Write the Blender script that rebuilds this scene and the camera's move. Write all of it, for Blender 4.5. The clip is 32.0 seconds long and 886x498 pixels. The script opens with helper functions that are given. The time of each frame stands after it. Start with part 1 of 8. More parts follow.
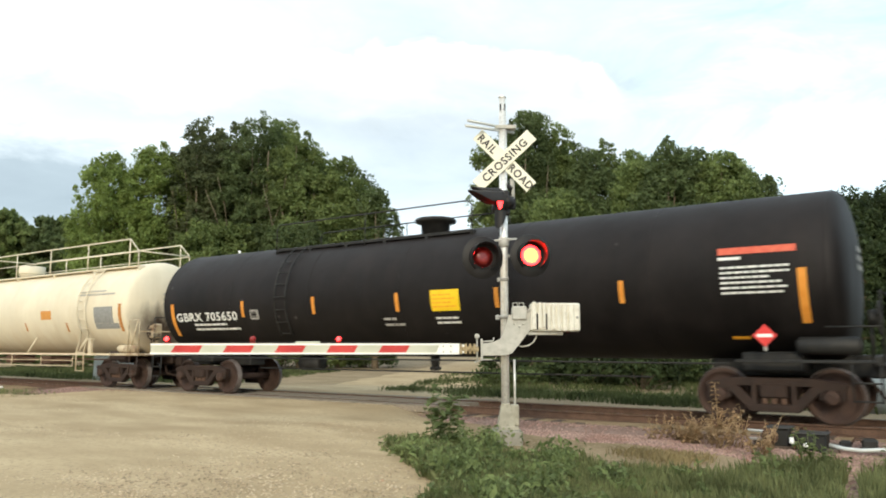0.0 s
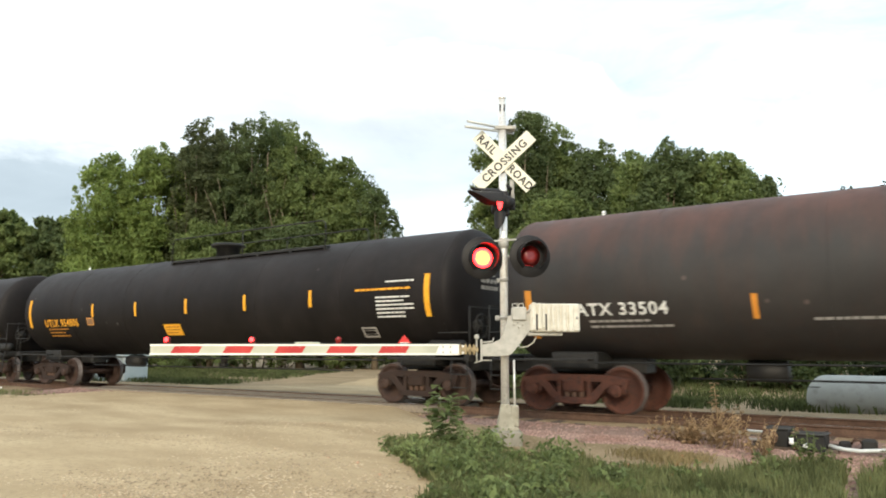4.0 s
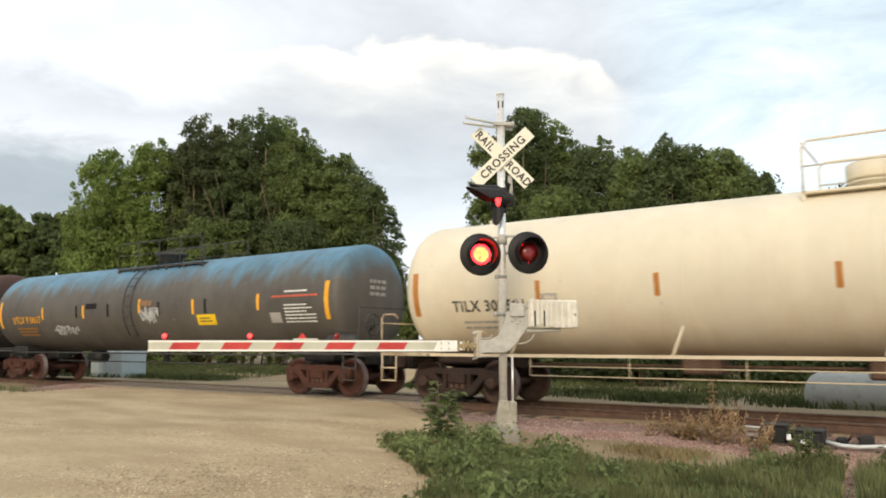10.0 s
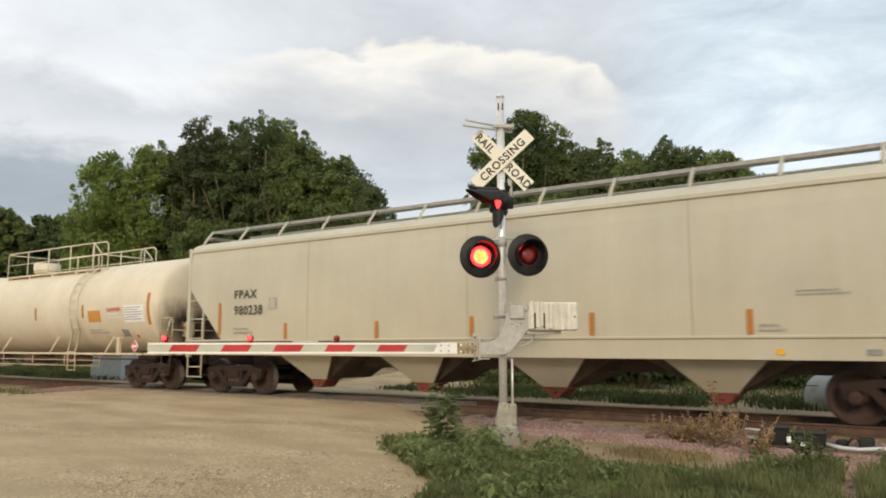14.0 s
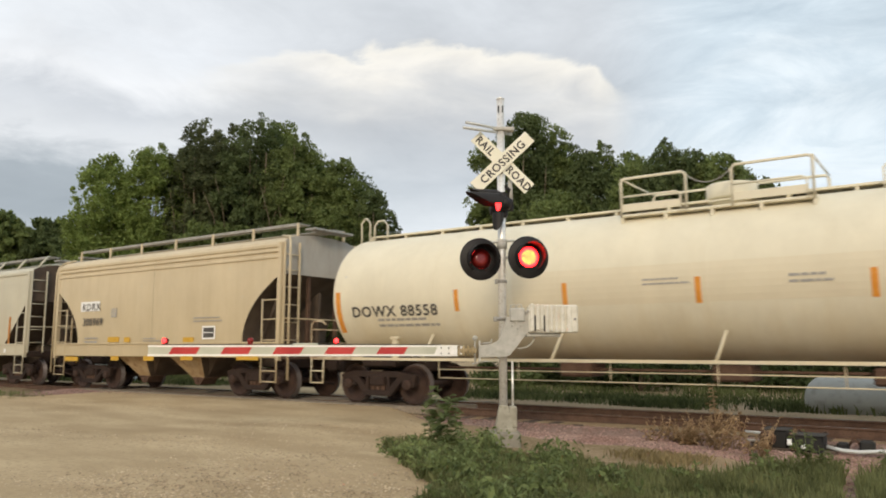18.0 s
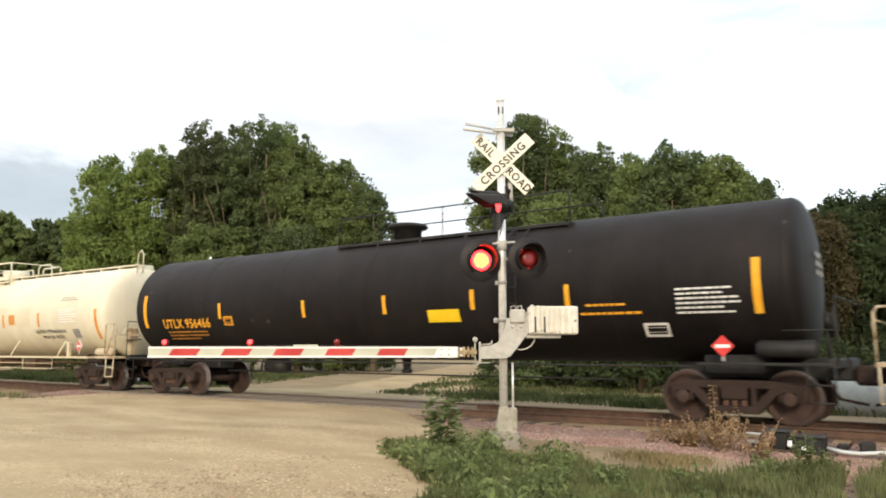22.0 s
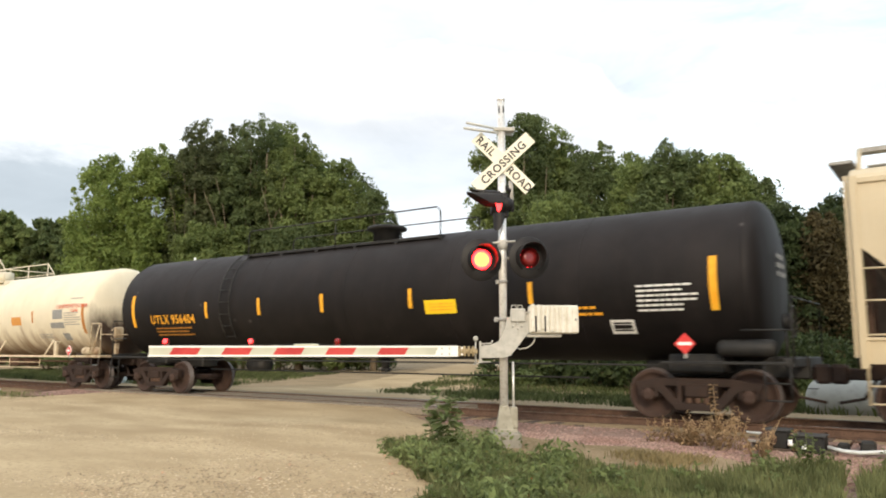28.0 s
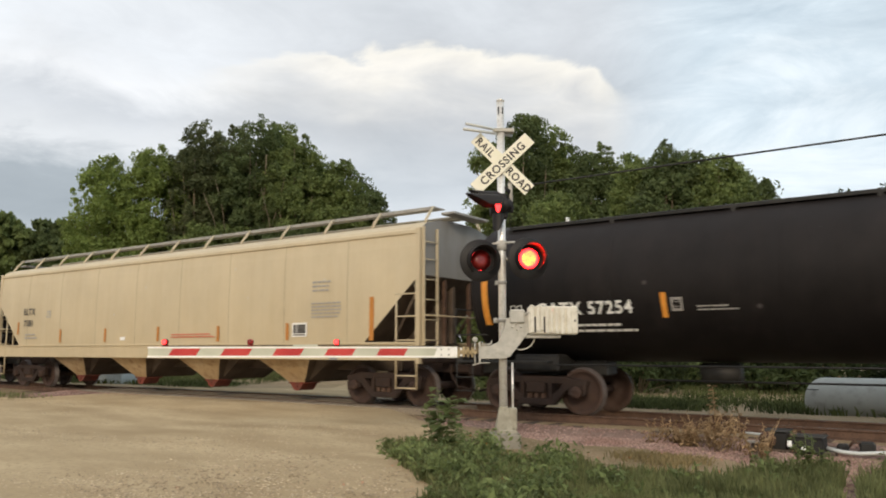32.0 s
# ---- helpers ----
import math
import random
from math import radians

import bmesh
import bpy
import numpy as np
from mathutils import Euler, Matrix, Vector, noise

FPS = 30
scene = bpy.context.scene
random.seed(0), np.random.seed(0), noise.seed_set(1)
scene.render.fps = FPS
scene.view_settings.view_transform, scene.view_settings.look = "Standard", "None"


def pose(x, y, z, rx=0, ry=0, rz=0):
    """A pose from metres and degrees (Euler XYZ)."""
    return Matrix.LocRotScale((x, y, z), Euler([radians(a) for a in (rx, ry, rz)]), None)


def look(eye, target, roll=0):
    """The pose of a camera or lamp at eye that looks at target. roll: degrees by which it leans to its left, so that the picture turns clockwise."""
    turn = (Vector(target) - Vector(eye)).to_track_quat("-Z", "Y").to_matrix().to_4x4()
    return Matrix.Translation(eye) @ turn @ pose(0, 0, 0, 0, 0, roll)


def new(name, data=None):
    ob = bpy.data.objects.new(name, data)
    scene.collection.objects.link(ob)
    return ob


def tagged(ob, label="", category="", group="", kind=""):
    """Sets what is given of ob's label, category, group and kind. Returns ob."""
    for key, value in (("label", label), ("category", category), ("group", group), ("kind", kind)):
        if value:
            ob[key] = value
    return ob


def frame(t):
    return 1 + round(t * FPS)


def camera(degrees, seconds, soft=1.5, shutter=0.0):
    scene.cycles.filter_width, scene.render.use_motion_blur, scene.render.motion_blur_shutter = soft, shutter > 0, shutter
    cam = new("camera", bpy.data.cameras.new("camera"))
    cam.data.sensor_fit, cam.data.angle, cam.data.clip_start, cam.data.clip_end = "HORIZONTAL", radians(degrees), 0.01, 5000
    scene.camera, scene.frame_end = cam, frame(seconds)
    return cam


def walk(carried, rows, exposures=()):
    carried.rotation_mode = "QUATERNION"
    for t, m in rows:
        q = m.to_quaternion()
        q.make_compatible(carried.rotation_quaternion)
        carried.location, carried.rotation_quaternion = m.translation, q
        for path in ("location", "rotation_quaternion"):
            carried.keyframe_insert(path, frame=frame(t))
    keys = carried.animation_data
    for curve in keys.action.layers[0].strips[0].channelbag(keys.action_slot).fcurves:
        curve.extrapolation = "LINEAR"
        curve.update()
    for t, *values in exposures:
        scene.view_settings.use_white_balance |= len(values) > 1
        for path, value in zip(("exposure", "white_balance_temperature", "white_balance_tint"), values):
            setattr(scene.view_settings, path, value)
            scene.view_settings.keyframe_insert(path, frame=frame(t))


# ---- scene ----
# camera: stands on the gravel beside the crossing, with slight sway
SPEED = 6.916          # train, m/s towards -x
cam = camera(61.25, 32.0, soft=1.9, shutter=0.26)
EYE = (0.0, -14.825, 1.28)
EXPOSE = [(0, 0.5, 6100, 3), (3, 0.6, 6150, 4), (6, 0.56, 6420, 9), (9.3, 0.6, 6420, 8), (10.5, 0, 6500, 10), (12, -0.05, 6500, 10), (14, -0.02, 6500, 10), (19.4, -0.08, 6500, 10), (20.3, -0.1, 6500, 10), (21, 0.13, 6500, 10), (22, 0.58, 6500, 10), (23.4, 0.5, 6500, 10), (24.2, 0.06, 6500, 10), (25.4, -0.08, 6500, 10), (27.5, 0.45, 6500, 10), (28.5, 0.58, 6500, 10), (29.2, 0.5, 6500, 10), (30, 0.2, 6500, 10), (30.6, 0.02, 6500, 10), (32, 0, 6500, 10)]


def view(yaw, pitch):
    return pose(*EYE, 97.594 + pitch, 0, 34.806 + yaw)


walk(cam, [
    (0, view(0.172, -0.131)), (0.5, view(0.146, -0.132)), (1, view(0.146, -0.132)), (1.5, view(0.159, -0.065)), (2, view(0.159, -0.118)),
    (2.5, view(0.172, -0.131)), (3, view(0.146, -0.145)), (3.5, view(0.146, -0.078)), (5.5, view(0.12, -0.145)), (6, view(0.094, -0.172)),
    (6.5, view(0.08, -0.091)), (7, view(0.08, -0.131)), (7.5, view(0.013, -0.199)), (8, view(0.053, -0.145)), (8.5, view(0.08, -0.264)),
    (9, view(0.026, -0.277)), (9.5, view(0.013, -0.343)), (10, view(0.013, -0.357)), (10.5, view(0.013, -0.357)), (11, view(0.013, -0.29)),
    (11.5, view(0, -0.251)), (12, view(-0.053, -0.199)), (12.5, view(-0.053, -0.303)), (13, view(0, -0.329)), (13.5, view(-0.026, -0.251)),
    (14, view(0, -0.186)), (14.5, view(0.013, -0.131)), (16.5, view(0.013, -0.172)), (17, view(0.027, -0.104)), (17.5, view(0.027, -0.078)),
    (18, view(0.013, 0)), (18.5, view(0.027, 0.027)), (19, view(0.027, 0)), (19.5, view(0.027, -0.026)), (20, view(0.027, -0.013)),
    (20.5, view(0.04, -0.013)), (21, view(0.027, 0)), (21.5, view(0.027, 0.055)), (22, view(0.027, 0.107)), (22.5, view(0.027, 0.093)),
    (23, view(0, 0)), (23.5, view(0, -0.052)), (24, view(-0.027, 0)), (24.5, view(-0.027, 0)), (25, view(0.027, 0.107)),
    (25.5, view(0.027, 0.12)), (27.5, view(0.053, 0.055)), (28, view(0.067, 0.041)), (28.5, view(0.04, -0.026)), (29, view(0.04, -0.052)),
    (29.5, view(0.067, 0.041)), (30, view(0.04, 0.041)), (30.5, view(0.08, 0.107)), (31, view(0.014, 0.107)), (31.5, view(0.014, 0.173)),
    (32, view(0.014, 0.107)),
], EXPOSE)

# ---- sky and sun: bright evening overcast, weak low sun behind the viewer ----
world = bpy.data.worlds.new("sky")
scene.world = world
world.use_nodes = True
wn, wl = world.node_tree.nodes, world.node_tree.links
wn.clear()
w_out = wn.new("ShaderNodeOutputWorld")
w_bg = wn.new("ShaderNodeBackground")
w_sky = wn.new("ShaderNodeTexSky")
w_sky.sky_type = "NISHITA"
w_sky.sun_disc = False
w_sky.sun_elevation = radians(24)
w_sky.sun_rotation = radians(153)
w_sky.dust_density = 2.0
w_co = wn.new("ShaderNodeTexCoord")
w_map = wn.new("ShaderNodeMapping")
w_map.inputs["Scale"].default_value = (1.0, 1.0, 2.6)
w_map.inputs["Location"].default_value = (0.35, 0.1, 0.0)
wl.new(w_co.outputs["Generated"], w_map.inputs["Vector"])


def sky_noise(scale, detail, rough, distortion=0.3):
    nd = wn.new("ShaderNodeTexNoise")
    nd.inputs["Scale"].default_value = scale
    nd.inputs["Detail"].default_value = detail
    nd.inputs["Roughness"].default_value = rough
    nd.inputs["Distortion"].default_value = distortion
    wl.new(w_map.outputs["Vector"], nd.inputs["Vector"])
    return nd.outputs["Fac"]


def sky_math(op, a, b=0.0, c=0.0):
    nd = wn.new("ShaderNodeMath")
    nd.operation = op
    for i, v in enumerate((a, b, c)):
        if isinstance(v, (int, float)):
            nd.inputs[i].default_value = v
        else:
            wl.new(v, nd.inputs[i])
    return nd.outputs["Value"]


def sky_step(v, lo, hi, to=1.0):
    nd = wn.new("ShaderNodeMapRange")
    nd.interpolation_type = "SMOOTHSTEP"
    nd.inputs["From Min"].default_value, nd.inputs["From Max"].default_value, nd.inputs["To Max"].default_value = lo, hi, to
    wl.new(v, nd.inputs["Value"])
    return nd.outputs["Result"]


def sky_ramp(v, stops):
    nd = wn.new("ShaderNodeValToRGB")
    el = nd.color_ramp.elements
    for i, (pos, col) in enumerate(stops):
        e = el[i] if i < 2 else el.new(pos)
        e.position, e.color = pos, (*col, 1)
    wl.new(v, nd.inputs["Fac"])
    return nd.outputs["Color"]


def sky_mix(fac, a, b, blend="MIX"):
    nd = wn.new("ShaderNodeMix")
    nd.data_type, nd.blend_type = "RGBA", blend
    for k, v in (("Factor", fac), (6, a), (7, b)):
        if isinstance(v, tuple):
            nd.inputs[k].default_value = (*v, 1)
        elif isinstance(v, float):
            nd.inputs[k].default_value = v
        else:
            wl.new(v, nd.inputs[k])
    return nd.outputs[2]


w_dot = wn.new("ShaderNodeVectorMath")          # sideways bearing of the sky over the track
w_dot.operation = "DOT_PRODUCT"
w_dot.inputs[1].default_value = (0.8211, 0.5708, 0.0)
wl.new(w_co.outputs["Generated"], w_dot.inputs[0])
w_sep = wn.new("ShaderNodeSeparateXYZ")
wl.new(w_co.outputs["Generated"], w_sep.inputs["Vector"])
across, rise = w_dot.outputs["Value"], w_sep.outputs["Z"]
broad, billow, wisp = sky_noise(2.3, 8.0, 0.6), sky_noise(7.5, 6.0, 0.55), sky_noise(4.2, 9.0, 0.62, 0.8)
uneven = sky_math("ADD", sky_math("MULTIPLY_ADD", broad, 0.13, -0.065), sky_math("MULTIPLY_ADD", wisp, 0.09, -0.045))
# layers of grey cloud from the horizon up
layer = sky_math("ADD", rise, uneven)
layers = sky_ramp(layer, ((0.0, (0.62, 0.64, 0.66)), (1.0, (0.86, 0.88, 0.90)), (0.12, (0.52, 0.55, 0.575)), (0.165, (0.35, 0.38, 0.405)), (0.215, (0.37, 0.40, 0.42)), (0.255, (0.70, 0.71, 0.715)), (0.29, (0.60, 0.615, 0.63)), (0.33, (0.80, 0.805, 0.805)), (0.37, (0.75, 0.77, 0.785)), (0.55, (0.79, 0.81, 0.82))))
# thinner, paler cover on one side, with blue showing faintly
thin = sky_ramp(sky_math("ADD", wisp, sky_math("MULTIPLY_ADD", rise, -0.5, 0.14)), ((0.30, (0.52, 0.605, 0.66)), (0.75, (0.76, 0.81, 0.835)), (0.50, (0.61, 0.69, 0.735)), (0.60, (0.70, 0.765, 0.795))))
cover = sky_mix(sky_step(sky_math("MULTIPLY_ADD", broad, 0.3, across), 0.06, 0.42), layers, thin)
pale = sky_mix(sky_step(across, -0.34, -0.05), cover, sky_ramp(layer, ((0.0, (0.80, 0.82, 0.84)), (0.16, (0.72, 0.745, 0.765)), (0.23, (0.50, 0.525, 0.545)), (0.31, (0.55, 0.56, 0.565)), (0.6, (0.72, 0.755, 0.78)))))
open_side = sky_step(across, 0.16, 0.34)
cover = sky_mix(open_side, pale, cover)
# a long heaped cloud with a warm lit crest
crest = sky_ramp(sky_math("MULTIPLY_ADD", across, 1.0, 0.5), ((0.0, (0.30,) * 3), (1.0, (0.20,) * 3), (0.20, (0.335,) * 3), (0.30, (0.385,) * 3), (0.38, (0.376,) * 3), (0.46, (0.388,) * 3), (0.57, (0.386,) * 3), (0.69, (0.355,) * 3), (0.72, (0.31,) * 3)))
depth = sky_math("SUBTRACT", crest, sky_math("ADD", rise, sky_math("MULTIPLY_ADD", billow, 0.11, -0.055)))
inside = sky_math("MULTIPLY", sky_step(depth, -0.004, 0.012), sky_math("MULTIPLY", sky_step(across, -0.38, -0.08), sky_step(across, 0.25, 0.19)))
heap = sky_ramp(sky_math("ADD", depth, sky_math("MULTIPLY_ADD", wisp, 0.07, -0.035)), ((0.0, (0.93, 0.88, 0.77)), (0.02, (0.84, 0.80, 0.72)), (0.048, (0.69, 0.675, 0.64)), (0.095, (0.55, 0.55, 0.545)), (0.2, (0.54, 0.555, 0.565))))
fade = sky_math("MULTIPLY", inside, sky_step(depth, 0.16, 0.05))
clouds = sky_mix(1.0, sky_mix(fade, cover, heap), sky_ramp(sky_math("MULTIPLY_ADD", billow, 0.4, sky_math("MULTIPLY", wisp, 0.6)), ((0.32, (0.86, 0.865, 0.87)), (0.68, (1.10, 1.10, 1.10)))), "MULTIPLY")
w_bg.inputs["Strength"].default_value = 1.30
dim_sky = sky_mix(1.0, w_sky.outputs["Color"], (0.10, 0.10, 0.10), "MULTIPLY")
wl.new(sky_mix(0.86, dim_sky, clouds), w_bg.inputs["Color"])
wl.new(w_bg.outputs["Background"], w_out.inputs["Surface"])

sun_data = bpy.data.lights.new("sun", "SUN")
sun_data.energy = 1.75
sun_data.angle = radians(12)
sun_data.color = (1.0, 0.82, 0.60)
sun = new("sun", sun_data)
sun.matrix_basis = look((9.5, -24, 13), (-3, 0, 1))

# ---- materials ----


def mat(name, c1, c2, rough=0.8, metal=0.0, scale=4.0, bump=0.0, c3=None, fine=40.0, stretch=(1, 1, 1), lo=0.35, hi=0.65, spec=0.3, rand=0.0, turn=0.0):
    """Two or three colours mixed by noise at two scales, with relief."""
    m = bpy.data.materials.new(name)
    m.use_nodes = True
    n, l = m.node_tree.nodes, m.node_tree.links
    b = n["Principled BSDF"]
    b.inputs["Roughness"].default_value = rough
    b.inputs["Metallic"].default_value = metal
    b.inputs["Specular IOR Level"].default_value = spec
    co = n.new("ShaderNodeTexCoord")
    mp = n.new("ShaderNodeMapping")
    mp.inputs["Scale"].default_value = stretch
    mp.inputs["Rotation"].default_value = (0, 0, radians(turn))
    l.new(co.outputs["Object"], mp.inputs["Vector"])
    big = n.new("ShaderNodeTexNoise")
    big.inputs["Scale"].default_value = scale
    big.inputs["Detail"].default_value = 5
    l.new(mp.outputs["Vector"], big.inputs["Vector"])
    ramp = n.new("ShaderNodeValToRGB")
    ramp.color_ramp.elements[0].position, ramp.color_ramp.elements[1].position = lo, hi
    ramp.color_ramp.elements[0].color = (*c1, 1)
    ramp.color_ramp.elements[1].color = (*c2, 1)
    l.new(big.outputs["Fac"], ramp.inputs["Fac"])
    out = ramp.outputs["Color"]
    small = n.new("ShaderNodeTexNoise")
    small.inputs["Scale"].default_value = fine
    small.inputs["Detail"].default_value = 4
    l.new(co.outputs["Object"], small.inputs["Vector"])
    if c3:
        r2 = n.new("ShaderNodeMapRange")
        r2.inputs["From Min"].default_value, r2.inputs["From Max"].default_value = 0.5, 0.72
        l.new(small.outputs["Fac"], r2.inputs["Value"])
        mx = n.new("ShaderNodeMix")
        mx.data_type = "RGBA"
        mx.inputs[7].default_value = (*c3, 1)
        l.new(r2.outputs["Result"], mx.inputs["Factor"])
        l.new(out, mx.inputs[6])
        out = mx.outputs[2]
    if rand:
        inf = n.new("ShaderNodeNewGeometry")
        mr = n.new("ShaderNodeMapRange")
        mr.inputs["To Min"].default_value, mr.inputs["To Max"].default_value = 1 - rand, 1 + rand
        l.new(inf.outputs["Random Per Island"], mr.inputs["Value"])
        mu = n.new("ShaderNodeMix")
        mu.data_type, mu.blend_type = "RGBA", "MULTIPLY"
        mu.inputs["Factor"].default_value = 1
        l.new(out, mu.inputs[6])
        l.new(mr.outputs["Result"], mu.inputs[7])
        out = mu.outputs[2]
    l.new(out, b.inputs["Base Color"])
    if bump:
        bp = n.new("ShaderNodeBump")
        bp.inputs["Strength"].default_value = bump
        bp.inputs["Distance"].default_value = 0.02
        l.new(small.outputs["Fac"], bp.inputs["Height"])
        l.new(bp.outputs["Normal"], b.inputs["Normal"])
    return m


def glow(name, colour, strength):
    m = bpy.data.materials.new(name)
    m.use_nodes = True
    b = m.node_tree.nodes["Principled BSDF"]
    b.inputs["Base Color"].default_value = (*colour, 1)
    b.inputs["Emission Color"].default_value = (*colour, 1)
    b.inputs["Emission Strength"].default_value = strength
    return m


def leaf_mat(name, c1, c2, scale=0.42, deep=0.8):
    m = mat(name, tuple(v * deep for v in c1), tuple(v * 1.2 for v in c2), rough=0.6, scale=scale, fine=2.0, c3=tuple(v * 1.25 for v in c2), rand=0.24, spec=0.2, lo=0.38, hi=0.62)
    n, l = m.node_tree.nodes, m.node_tree.links
    b = n["Principled BSDF"]
    tr = n.new("ShaderNodeBsdfTranslucent")
    mx = n.new("ShaderNodeMixShader")
    mx.inputs["Fac"].default_value = 0.45
    l.new(b.inputs["Base Color"].links[0].from_socket, tr.inputs["Color"])
    l.new(b.outputs["BSDF"], mx.inputs[1])
    l.new(tr.outputs["BSDF"], mx.inputs[2])
    l.new(mx.outputs["Shader"], n["Material Output"].inputs["Surface"])
    return m


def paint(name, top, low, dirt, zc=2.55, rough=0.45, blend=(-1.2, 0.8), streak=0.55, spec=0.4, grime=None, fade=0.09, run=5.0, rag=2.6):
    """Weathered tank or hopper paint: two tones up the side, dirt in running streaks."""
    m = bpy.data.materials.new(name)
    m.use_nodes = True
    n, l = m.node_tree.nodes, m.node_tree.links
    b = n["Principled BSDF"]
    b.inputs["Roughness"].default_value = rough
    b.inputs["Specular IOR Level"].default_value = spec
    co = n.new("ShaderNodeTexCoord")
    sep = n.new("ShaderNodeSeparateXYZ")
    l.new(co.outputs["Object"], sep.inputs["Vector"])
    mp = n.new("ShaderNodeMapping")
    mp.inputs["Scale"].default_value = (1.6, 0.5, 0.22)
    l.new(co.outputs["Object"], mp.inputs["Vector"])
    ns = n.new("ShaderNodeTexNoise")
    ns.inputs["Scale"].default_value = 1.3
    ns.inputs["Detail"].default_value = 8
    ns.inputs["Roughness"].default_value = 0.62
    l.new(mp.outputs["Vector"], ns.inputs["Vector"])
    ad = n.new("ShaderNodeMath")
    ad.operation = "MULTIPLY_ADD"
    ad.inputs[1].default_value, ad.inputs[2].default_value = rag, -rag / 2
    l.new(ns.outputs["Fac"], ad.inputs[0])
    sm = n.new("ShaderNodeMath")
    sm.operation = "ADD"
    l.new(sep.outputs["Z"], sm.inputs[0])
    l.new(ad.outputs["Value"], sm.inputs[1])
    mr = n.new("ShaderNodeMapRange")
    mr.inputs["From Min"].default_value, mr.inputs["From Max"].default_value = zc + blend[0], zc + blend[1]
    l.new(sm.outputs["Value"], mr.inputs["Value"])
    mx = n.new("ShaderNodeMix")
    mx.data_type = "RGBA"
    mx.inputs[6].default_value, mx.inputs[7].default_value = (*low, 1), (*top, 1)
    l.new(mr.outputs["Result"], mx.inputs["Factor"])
    mp2 = n.new("ShaderNodeMapping")
    mp2.inputs["Scale"].default_value = (run, 2.0, 0.1 * run)
    l.new(co.outputs["Object"], mp2.inputs["Vector"])
    n2 = n.new("ShaderNodeTexNoise")
    n2.inputs["Scale"].default_value = 1.5
    n2.inputs["Detail"].default_value = 9
    n2.inputs["Roughness"].default_value = 0.68
    l.new(mp2.outputs["Vector"], n2.inputs["Vector"])
    r2 = n.new("ShaderNodeMapRange")
    r2.inputs["From Min"].default_value, r2.inputs["From Max"].default_value = 0.44, 0.78
    r2.inputs["To Max"].default_value = streak
    l.new(n2.outputs["Fac"], r2.inputs["Value"])
    m2 = n.new("ShaderNodeMix")
    m2.data_type = "RGBA"
    m2.inputs[7].default_value = (*dirt, 1)
    l.new(mx.outputs[2], m2.inputs[6])
    l.new(r2.outputs["Result"], m2.inputs["Factor"])
    out = m2.outputs[2]
    if grime:
        # spilled product burnt brown on the rear head
        gx = n.new("ShaderNodeMapRange")
        gx.inputs["From Min"].default_value, gx.inputs["From Max"].default_value = grime
        l.new(sep.outputs["X"], gx.inputs["Value"])
        gz = n.new("ShaderNodeMapRange")
        gz.inputs["From Min"].default_value, gz.inputs["From Max"].default_value = zc + 0.15, zc - 0.55
        l.new(sm.outputs["Value"], gz.inputs["Value"])
        gm = n.new("ShaderNodeMath")
        gm.operation = "MULTIPLY"
        l.new(gx.outputs["Result"], gm.inputs[0])
        l.new(gz.outputs["Result"], gm.inputs[1])
        g2 = n.new("ShaderNodeMix")
        g2.data_type = "RGBA"
        g2.inputs[7].default_value = (0.045, 0.028, 0.02, 1)
        l.new(gm.outputs["Value"], g2.inputs["Factor"])
        l.new(out, g2.inputs[6])
        out = g2.outputs[2]
    # broad uneven fading and fine specks
    n3 = n.new("ShaderNodeTexNoise")
    n3.inputs["Scale"].default_value = 0.55
    n3.inputs["Detail"].default_value = 10
    n3.inputs["Roughness"].default_value = 0.66
    l.new(co.outputs["Object"], n3.inputs["Vector"])
    r3 = n.new("ShaderNodeMapRange")
    r3.inputs["From Min"].default_value, r3.inputs["From Max"].default_value = 0.3, 0.7
    r3.inputs["To Min"].default_value, r3.inputs["To Max"].default_value = 1 - fade, 1 + fade
    l.new(n3.outputs["Fac"], r3.inputs["Value"])
    m3 = n.new("ShaderNodeMix")
    m3.data_type, m3.blend_type = "RGBA", "MULTIPLY"
    m3.inputs["Factor"].default_value = 1
    l.new(out, m3.inputs[6])
    l.new(r3.outputs["Result"], m3.inputs[7])
    out = m3.outputs[2]
    vo = n.new("ShaderNodeTexVoronoi")
    vo.inputs["Scale"].default_value = 1.1
    l.new(co.outputs["Object"], vo.inputs["Vector"])
    r4 = n.new("ShaderNodeMapRange")
    r4.inputs["From Min"].default_value, r4.inputs["From Max"].default_value = 0.06, 0.03
    r4.inputs["To Max"].default_value = 0.5
    l.new(vo.outputs["Distance"], r4.inputs["Value"])
    m4 = n.new("ShaderNodeMix")
    m4.data_type = "RGBA"
    m4.inputs[7].default_value = tuple(min(0.5, 2.2 * v + 0.05) for v in dirt) + (1,)
    l.new(r4.outputs["Result"], m4.inputs["Factor"])
    l.new(out, m4.inputs[6])
    out = m4.outputs[2]
    l.new(out, b.inputs["Base Color"])
    rr = n.new("ShaderNodeMapRange")
    rr.inputs["To Min"].default_value, rr.inputs["To Max"].default_value = rough - 0.1, rough + 0.25
    l.new(n2.outputs["Fac"], rr.inputs["Value"])
    l.new(rr.outputs["Result"], b.inputs["Roughness"])
    bp = n.new("ShaderNodeBump")
    bp.inputs["Strength"].default_value = 0.05
    bp.inputs["Distance"].default_value = 0.03
    l.new(ns.outputs["Fac"], bp.inputs["Height"])
    l.new(bp.outputs["Normal"], b.inputs["Normal"])
    return m


